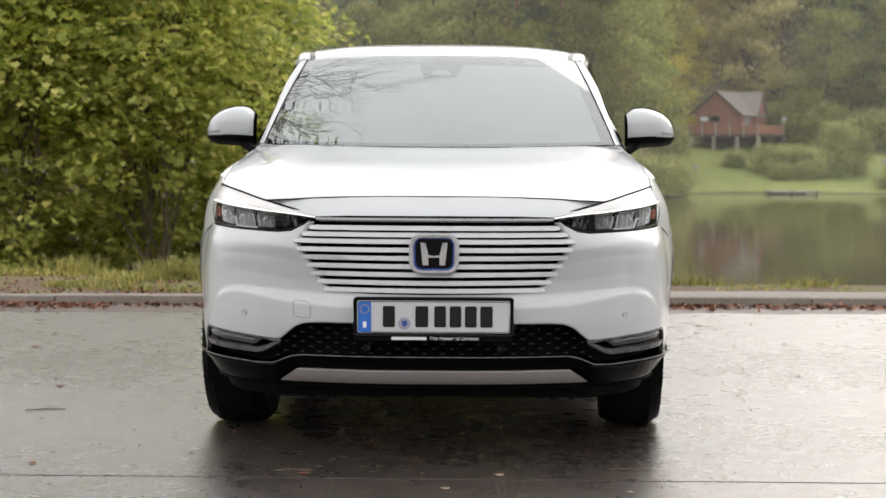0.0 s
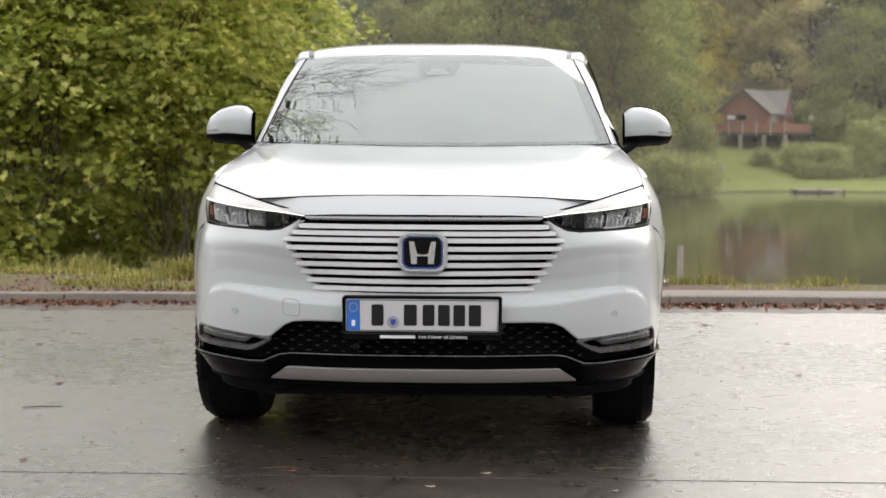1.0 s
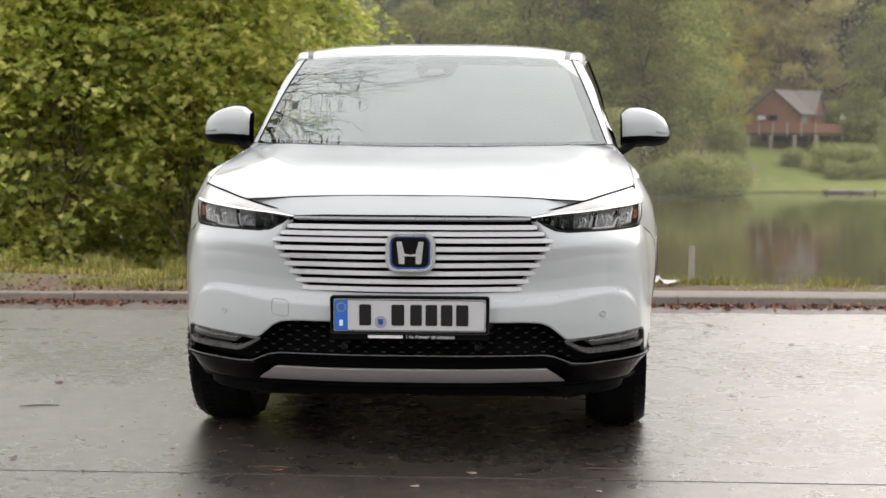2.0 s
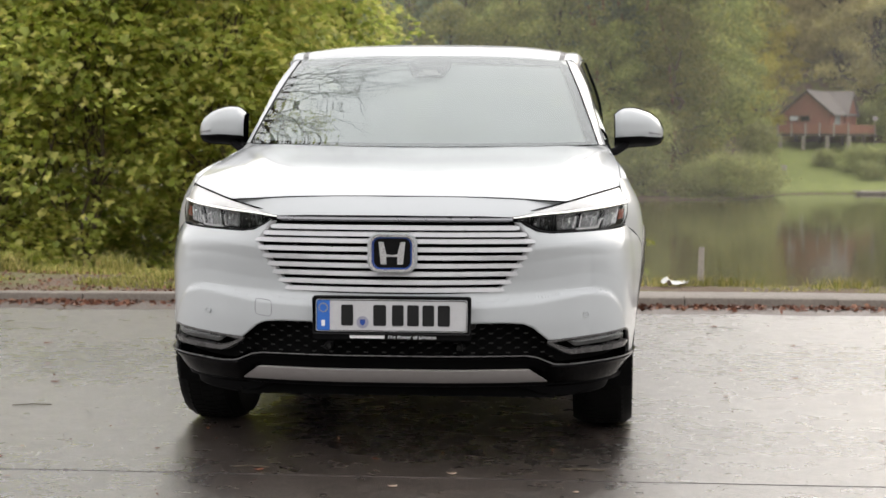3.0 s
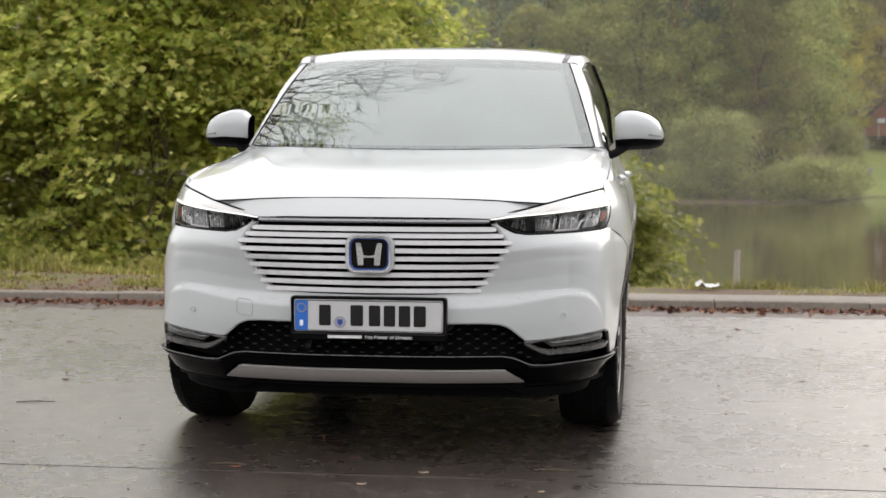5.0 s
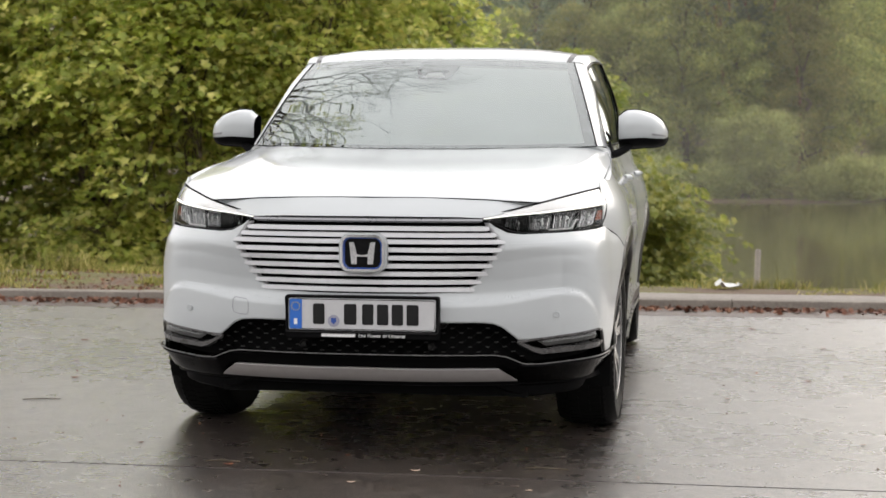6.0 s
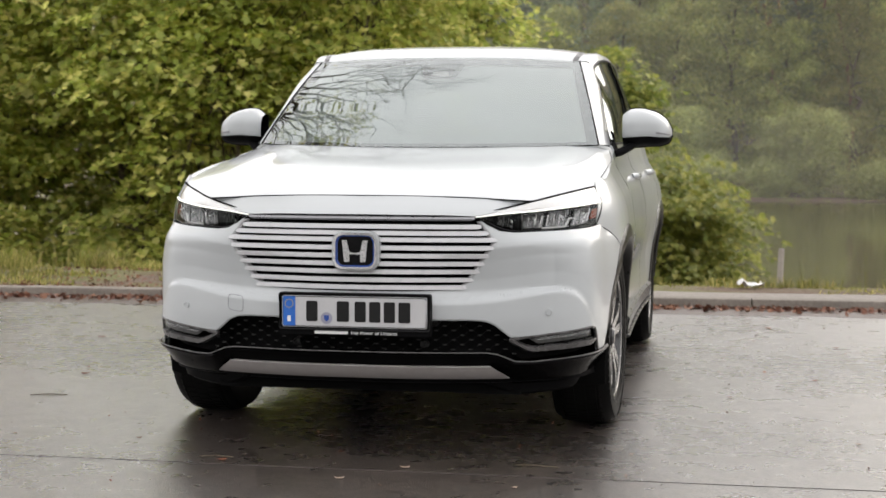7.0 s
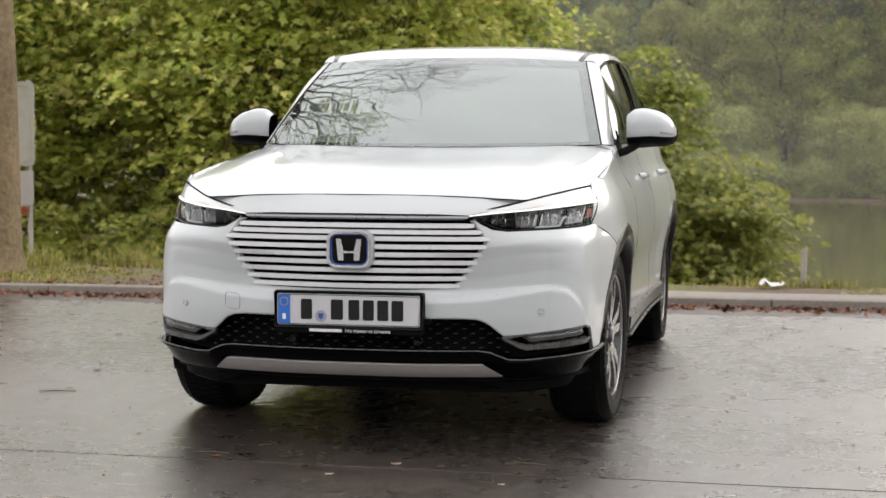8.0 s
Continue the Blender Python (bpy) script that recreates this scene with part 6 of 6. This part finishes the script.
for x0, x1 in ((-.62, -.02), (.05, .66)):
    t = np.linspace(0, 1, 14)
    wp = np.c_[x0 + (x1 - x0) * t, np.interp(np.abs(x0 + (x1 - x0) * t), [0, .25, .5, .66, .735], [1.205, 1.222, 1.285, 1.36, 1.41]) + .006, np.full(14, 1.079)]
    part("wiper", Mesh().tube(wp, .006, 6), BLACK_PLASTIC, screen)

roof_rows = [
    [(0, 1.845, 1.5045), (.25, 1.860, 1.502), (.45, 1.897, 1.495), (.575, 1.932, 1.489)],
    [(0, 1.95, 1.541), (.25, 1.955, 1.540), (.45, 1.975, 1.532), (.582, 2.0, 1.517)],
    [(0, 2.15, 1.576), (.25, 2.155, 1.574), (.45, 2.16, 1.564), (.588, 2.17, 1.546)],
    [(0, 2.5, 1.595), (.25, 2.5, 1.592), (.45, 2.5, 1.580), (.590, 2.5, 1.560)],
    [(0, 2.95, 1.588), (.25, 2.95, 1.585), (.45, 2.95, 1.572), (.582, 2.95, 1.548)],
    [(0, 3.45, 1.518), (.25, 3.45, 1.517), (.45, 3.45, 1.510), (.565, 3.45, 1.494)],
    [(0, 3.85, 1.452), (.25, 3.85, 1.451), (.45, 3.84, 1.444), (.545, 3.82, 1.430)],
    [(0, 4.07, 1.412), (.25, 4.06, 1.411), (.45, 4.03, 1.404), (.53, 3.98, 1.396)]]
R = loft(roof_rows, 36, 44)
part("roof", whole(Mesh().sheet(R, .006)), PAINT, car, "white roof", weld=.0006, angle=40)
rail = [(.600, 1.94, 1.490), (.608, 2.0, 1.513), (.618, 2.17, 1.541), (.624, 2.5, 1.553), (.616, 2.95, 1.540), (.596, 3.45, 1.492), (.572, 3.82, 1.426), (.556, 3.98, 1.392)]
outer = [(.662, 1.992, 1.464), (.674, 2.07, 1.490), (.686, 2.2, 1.507), (.704, 2.5, 1.514), (.704, 2.95, 1.497), (.682, 3.45, 1.440), (.645, 3.82, 1.370), (.620, 3.98, 1.333)]
both("roof_ditch", Mesh().sheet(np.array([spline([r[-1] for r in roof_rows], 60), spline(rail, 60)]) + np.array((0, 0, -.004)), .006, True), CLADDING, car, "dark strip along the roof edge")
rail_mid = [tuple((np.array(a) + np.array(b)) / 2 + np.array((.012, 0, .012))) for a, b in zip(rail, outer)]
both("roof_rail", Mesh().sheet(loft([rail, rail_mid, outer], 60, 8), .006, True), PAINT, car, "white roof side rail", angle=50)
pillar_in = [tuple(W[i, -1] + np.array((.004, .001, .001))) for i in (0, 8, 17, 25)]
pillar_mid = [(.764, 1.452, 1.096), (.724, 1.635, 1.246), (.683, 1.825, 1.392), (.640, 1.968, 1.486)]
pillar_out = [(.774, 1.555, 1.088), (.740, 1.70, 1.215), (.704, 1.86, 1.365), (.664, 1.995, 1.464)]
both("windscreen_pillar", Mesh().sheet(loft([pillar_in, pillar_mid, pillar_out], 30, 10), .006, True), PAINT, car, "white windscreen pillar", angle=50)
base = loft([[(.69, 1.376, 1.084), (.732, 1.405, 1.090), (.752, 1.435, 1.093)], [(.745, 1.425, 1.079), (.768, 1.452, 1.082), (.775, 1.50, 1.086)], [(.780, 1.462, 1.066), (.790, 1.50, 1.068), (.782, 1.555, 1.082)]], 8, 6)
both("pillar_base", Mesh().sheet(base, .004, True), PAINT, car)
gap(pillar_in, screen, .0032, BLACK_PLASTIC, name="screen_seal")
sill_line = [(.771, 1.58, 1.094), (.777, 1.85, 1.099), (.782, 2.2, 1.104), (.790, 2.8, 1.114), (.778, 3.3, 1.132), (.758, 3.62, 1.148)]
glass_top = [(.737, 1.71, 1.215), (.702, 1.87, 1.362), (.666, 2.0, 1.454), (.677, 2.08, 1.481), (.694, 2.25, 1.496), (.703, 2.6, 1.500), (.696, 3.05, 1.472), (.672, 3.62, 1.36)]
pane_of = [("side_window", 0.03, .46), ("side_window", .485, .90)]
S0, S1 = spline(sill_line, 61), spline([(.769, 1.585, 1.098)] + glass_top, 90)
S1 = spline(S1, 61)
for name, a, b in pane_of:
    i, j = int(a * 60), int(b * 60)
    lo, hi = S0[i:j + 1], S1[i:j + 1]
    mid = (lo + hi) / 2 + np.array((.022, 0, .006))
    both(name, Mesh().grid(loft([lo, mid, hi], 24, 10), True), SIDE_GLASS, car, "tinted side window")
lo, hi = S0[27:30], S1[27:30]
both("door_pillar", Mesh().sheet(loft([lo, (lo + hi) / 2 + np.array((.023, 0, .008)), hi], 4, 10), .01, True), BLACK_GLOSS, car, "gloss black door pillar")
lo, hi = S0[54:], S1[54:]
both("rear_pillar", Mesh().sheet(loft([lo, (lo + hi) / 2 + np.array((.02, 0, .01)), hi], 10, 10), .01, True), BLACK_GLOSS, car, "dark rear pillar trim")
gap(S0 + np.array((.002, 0, 0)), car, .006, BLACK_PLASTIC, name="window_seal")
gap(S1 + np.array((.000, 0, 0)), car, .006, BLACK_GLOSS, name="window_frame")
shoulder = np.array([flank(np.linspace(1.47, 3.62, 50), belt(np.linspace(1.47, 3.62, 50)), .0), spline([(.772, 1.50, 1.078)] + sill_line, 50)])
both("shoulder", Mesh().sheet(shoulder, .004, True), PAINT, car)
quarter = loft([[(.762, 3.60, 1.14), (.745, 3.8, 1.145), (.70, 4.02, 1.13), (.62, 4.17, 1.10)], [(.720, 3.62, 1.26), (.700, 3.84, 1.25), (.66, 4.00, 1.235), (.59, 4.12, 1.21)], [(.668, 3.62, 1.40), (.645, 3.82, 1.372), (.616, 3.98, 1.335), (.56, 4.06, 1.31)]], 20, 12)
both("rear_haunch", Mesh().sheet(quarter, .006, True), PAINT, car, "white rear haunch")

# ---- rear end ----
hatch = [[(0, 4.07, 1.405), (.30, 4.06, 1.40), (.53, 4.0, 1.385)], [(0, 4.20, 1.20), (.36, 4.18, 1.20), (.60, 4.10, 1.20)], [(0, 4.27, 1.10), (.38, 4.25, 1.10), (.64, 4.16, 1.10)]]
both("rear_window", Mesh().grid(loft(hatch, 14, 10)), SIDE_GLASS, car, "dark tinted rear window")
gate = [hatch[2], [(0, 4.31, 1.0), (.40, 4.28, 1.0), (.70, 4.16, .99)], [(0, 4.32, .85), (.42, 4.29, .85), (.74, 4.16, .84)], [(0, 4.31, .68), (.42, 4.28, .68), (.76, 4.15, .68)]]
part("tailgate", whole(Mesh().sheet(loft(gate, 20, 14), .005)), PAINT, car, "white tailgate", weld=.0006)
lamp_r = [[(0, 4.315, 1.02), (.42, 4.285, 1.02), (.66, 4.19, 1.02), (.70, 4.16, 1.02)], [(0, 4.325, .96), (.42, 4.295, .96), (.67, 4.20, .95), (.71, 4.17, .945)]]
part("tail_lamp", whole(Mesh().sheet(loft(lamp_r, 30, 4), .02)), RED_LENS, car, "full-width red tail lamp", weld=.0006)
rb = [[(0, 4.33, .68), (.45, 4.30, .68), (.74, 4.19, .68), (.85, 3.99, .70)], [(0, 4.345, .52), (.45, 4.315, .52), (.76, 4.20, .52), (.86, 3.94, .54)], [(0, 4.32, .40), (.45, 4.29, .40), (.75, 4.18, .40), (.86, 3.88, .40)]]
part("rear_bumper", whole(Mesh().sheet(loft(rb, 30, 10), .005)), PAINT, car, "white rear bumper", weld=.0006)
rc = [rb[2], [(0, 4.29, .30), (.45, 4.26, .30), (.74, 4.14, .30), (.85, 3.87, .32)], [(0, 4.15, .24), (.45, 4.1, .24), (.7, 4.0, .24), (.8, 3.86, .26)]]
part("rear_apron", whole(Mesh().sheet(loft(rc, 30, 8), .005)), BLACK_PLASTIC, car, "black plastic rear apron", weld=.0006)
part("rear_plate", Mesh().box((-.26, 4.322, .74), (.26, 4.336, .85)), PLATE_WHITE, car, smooth=False)

# underbody closes the car below and inside; unseen low boxes are added to block light beneath
for lo, hi in (((-.56, .24, .195), (.56, 4.1, .30)), ((-.74, 1.36, .15), (.74, 3.02, .302)), ((-.56, .22, .30), (.56, 1.20, .86)), ((-.50, .60, .165), (.50, 1.15, .22)),
               ((-.64, 2.75, .160), (.64, 3.25, .25)), ((-.62, 3.30, .125), (.62, 3.66, .25)), ((-.60, 3.70, .15), (.60, 3.86, .22)), ((-.66, 3.86, .12), (.66, 4.08, .30))):
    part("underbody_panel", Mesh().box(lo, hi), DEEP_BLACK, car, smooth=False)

# ---- cabin ----
dash = loft([[(0, 1.30, 1.06), (.4, 1.35, 1.062), (.70, 1.46, 1.06)], [(0, 1.62, 1.05), (.4, 1.63, 1.055), (.72, 1.68, 1.05)], [(0, 1.78, .98), (.4, 1.78, .99), (.73, 1.80, .98)], [(0, 1.72, .70), (.4, 1.72, .70), (.73, 1.74, .70)]], 20, 20)
part("dashboard", whole(Mesh().sheet(dash, .02)), INTERIOR, car, "charcoal dashboard")
part("cabin_floor", Mesh().box((-.74, 1.2, .30), (.74, 4.1, .34)), INTERIOR, car, smooth=False)
part("bulkhead", Mesh().box((-.72, 1.22, .34), (.72, 1.28, 1.04)), INTERIOR, car, smooth=False)
part("headlining", whole(Mesh().sheet(R[3:40] + np.array((0, 0, -.03)), .01)), HEADLINING, car, "pale cloth headlining", weld=.0005)
for s in (-1, 1):
    part("door_card", Mesh().box((s * .76 - .02, 1.5, .34), (s * .76 + .02, 3.4, 1.05)), INTERIOR, car, smooth=False)


def seat(x, y, width, rows):
    m = loft([[(x - width, y, .62), (x, y - .02, .64), (x + width, y, .62)], [(x - width, y + .05, .85), (x, y + .03, .86), (x + width, y + .05, .85)], [(x - width * .85, y + .16, 1.14), (x, y + .15, 1.15), (x + width * .85, y + .16, 1.14)]], 12, 10)
    st = part("seat", Mesh().sheet(m, .10, False), SEAT_CLOTH, car, "grey cloth seat")
    part("cushion", Mesh().prism(rounded(width * 2, .5, .08), .16, lambda u, v, w: (x + u, y - .2 + v, .46 + w)), SEAT_CLOTH, st)
    for h in rows:
        part("headrest", Mesh().prism(rounded(.24, .17, .06), .09, lambda u, v, w: (x + h + u, y + .17 + w + v * .25, 1.26 + v)), SEAT_CLOTH, st)


seat(-.36, 2.25, .26, (0,))
seat(.36, 2.25, .26, (0,))
seat(0, 3.15, .62, (-.38, 0, .38))
q = np.linspace(0, 2 * math.pi, 33)
part("steering_wheel", Mesh().tube(np.c_[.36 + .18 * np.cos(q), 1.86 - .07 * np.sin(q), 1.0 + .165 * np.sin(q)], .015, 8, False).tube([(.19, 1.86, 1.0), (.36, 1.84, .98), (.53, 1.86, 1.0)], .02, 6), INTERIOR, car, "dark steering wheel")

# ---- door mirrors ----
for k in (1, -1):
    flip = (lambda m: m) if k > 0 else (lambda m: m.mirrored())
    # outline across the car by depth, wide and rounded at the tip
    def shell(v0, v1, grow=0.0, nv=12):
        u = np.linspace(0, 1, 30)
        rows = []
        for v in np.linspace(v0, v1, nv):
            top = hermite([0, .12, .3, .55, .8, .93, 1.0], np.array([1.238, 1.260, 1.268, 1.260, 1.234, 1.204, 1.168]), u)
            low = hermite([0, .1, .5, .85, .95, 1.0], np.array([1.088, 1.084, 1.088, 1.098, 1.110, 1.132]), u)
            z = low + (top - low) * v
            belly_y = .10 * np.clip(1 - np.abs(2 * v - 1) ** 3.2, 0, 1) ** .6 * np.clip(1 - np.abs(2 * (u * .88 + .12) - 1) ** 3, 0, 1) ** .5
            rows.append(np.c_[.818 + .212 * u, 1.735 + .02 * u - belly_y - grow, z])
        return np.array(rows)
    mirror = part("door_mirror", flip(Mesh().sheet(shell(.27, 1.0, 0.0, 20), .004)), PAINT, car, "white door mirror cap")
    part("mirror_base", flip(Mesh().sheet(shell(0.0, .27, .002, 8), .004)), BLACK_PLASTIC, mirror, "black lower mirror shell")
    e = shell(0, 1, 0, 14)
    face = Mesh()
    lowr, topr = e[0] + np.array((0, .05, .006)), e[-1] + np.array((0, .05, -.006))
    face.sheet(np.array([e[0], lowr, lowr * .5 + topr * .5, topr, e[-1]]), .004)
    part("mirror_glass", flip(face), BLACK_GLOSS, mirror, "dark mirror glass housing")
    sig = shell(.36, .42, .003, 3)[:, 20:29]
    part("turn_signal", flip(Mesh().sheet(sig, .004)), DARK_SILVER, mirror, "grey turn signal strip")
    arm = Mesh().tube([(.775, 1.60, 1.050), (.812, 1.625, 1.060), (.85, 1.67, 1.085), (.872, 1.70, 1.110)], [.024, .022, .021, .02], 10, squash=.9)
    part("mirror_arm", flip(arm), BLACK_PLASTIC, mirror)
    both_tri = Mesh().prism([(1.54, 1.068), (1.70, 1.078), (1.69, 1.15)], .012, lambda a, b, w: (.786 - (b - 1.07) * .33 + w, a, b))
    part("mirror_sail", flip(both_tri), BLACK_PLASTIC, mirror, smooth=False)


# ---- wheels ----
def wheel(x, y):
    k = 1 if x > 0 else -1
    turn = -0.042 if y < 2 else 0.0
    ct, st = math.cos(turn), math.sin(turn)
    at = lambda a, b, w: (x + k * w * ct - a * st, y + a * ct + k * w * st, HUB_Z + b)
    w = part("wheel", Mesh().lathe([(.10, .02), (.225, -.02), (.232, .02), (.232, -.09), (.232, .075), (.240, .092), (.236, .098), (.228, .094), (.222, .06), (.10, .055)], 56, at), RIM_DARK, car, "alloy wheel with machined spokes")
    tyre = Mesh().lathe([(.228, -.09), (.245, -.105), (.285, -.113), (.318, -.108), (.332, -.088), (.336, -.05), (.337, 0), (.336, .05), (.332, .088), (.318, .108), (.285, .113), (.245, .105), (.234, .094)], 72, at)
    tyre_ob = part("tyre", tyre, RUBBER, w, "black rubber tyre with tread blocks")
    tread = Mesh()
    for i in range(66):
        a0, a1 = 2 * math.pi * i / 66, 2 * math.pi * (i + .72) / 66
        for w0, w1, shift in ((-.112, -.070, 0), (.070, .112, 0), (-.060, -.024, .02), (-.018, .018, .05), (.024, .060, .02)):
            edge = abs(w0) > .065
            r_in = .312 if edge else .33
            pts = []
            for aa in (a0 + shift, a1 + shift):
                for ww in (w0, w1):
                    r_out = .3385 if abs(ww) < .09 else .316
                    pts += [at(r_in * math.cos(aa), r_in * math.sin(aa), ww), at(r_out * math.cos(aa), r_out * math.sin(aa), ww)]
            tread.add(pts, [(0, 2, 3, 1), (4, 5, 7, 6), (1, 3, 7, 5), (0, 1, 5, 4), (2, 6, 7, 3)])
    part("tread", tread, RUBBER, tyre_ob, smooth=False)
    for r0 in (.262, .29):
        part("tyre_ridge", Mesh().tube([at(r0 * math.cos(q), r0 * math.sin(q), .1105 if r0 > .27 else .1085) for q in np.linspace(0, 2 * math.pi, 49)], .0016, 4, False), RUBBER, tyre_ob)
    for i in range(5):
        for e in (-1, 1):
            a = 2 * math.pi * i / 5 + .3
            c, s = math.cos(a), math.sin(a)
            rows = []
            for r, half_w, off, depth in ((.045, .011, .012, .078), (.10, .0075, .020, .086), (.16, .007, .034, .092), (.226, .011, .054, .088)):
                row = []
                for q, d in ((-half_w, -.03), (-half_w * .8, 0), (half_w * .8, 0), (half_w, -.03)):
                    t = e * off + q
                    row.append(at(r * c - t * s, r * s + t * c, depth + d))
                rows.append(row)
            part("spoke", Mesh().sheet(np.array(rows), .012, k < 0), RIM_SILVER, w, "machined silver spoke", angle=25)
    part("hub_cap", Mesh().lathe([(0, .098), (.026, .097), (.032, .090), (.034, .07)], 24, at), RIM_DARK, w)
    part("rim_lip", Mesh().lathe([(.238, .097), (.240, .099), (.237, .1005), (.234, .0985), (.233, .094)], 56, at), RIM_SILVER, w, "machined rim edge")
    for i in range(5):
        a = 2 * math.pi * i / 5
        part("wheel_nut", Mesh().lathe([(0, .082), (.008, .081), (.009, .06)], 8, lambda p, q, d: at(.055 * math.cos(a) + p, .055 * math.sin(a) + q, d)), CHROME, w)
    part("brake_disc", Mesh().lathe([(.06, -.005), (.148, -.005), (.148, -.03), (.06, -.03)], 40, at), DISC, w, "steel brake disc")
    part("caliper", Mesh().box((x + k * .02 - .03, y + .08, HUB_Z - .06), (x + k * .02 + .03, y + .155, HUB_Z + .06)), DISC, w, smooth=False)


for y in (AXLE_F, AXLE_R):
    for x in (.750, -.750):
        wheel(x, y)

# the glasshouse and the mirrors sit slightly lower and narrower than they were drawn, the lower cheeks a little wider
wheels = {o for w in car.children if w.name.startswith("wheel") and not w.name.startswith("wheel_") for o in (w, *w.children_recursive)}
for ob in car.children_recursive:
    if ob.type != "MESH" or ob.name.startswith("slogan") or ob in wheels:
        continue
    co = np.empty(len(ob.data.vertices) * 3)
    ob.data.vertices.foreach_get("co", co)
    co = co.reshape(-1, 3)
    co[:, 0] *= 1 - np.interp(co[:, 2], [1.1, 1.3, 1.5], [0, 0.004, 0.012])
    co[:, 0] += np.sign(co[:, 0]) * 0.012 * np.interp(np.abs(co[:, 0]), [0.68, 0.80], [0, 1]) * np.interp(co[:, 2], [0.30, 0.42, 0.64, 0.76], [0, 1, 1, 0])
    co[:, 2] -= np.interp(co[:, 2], [1.0, 1.10, 1.27, 1.49, 1.6], [0, 0.013, 0.025, 0.029, 0.041])
    ob.data.vertices.foreach_set("co", co.ravel())
    ob.data.update()
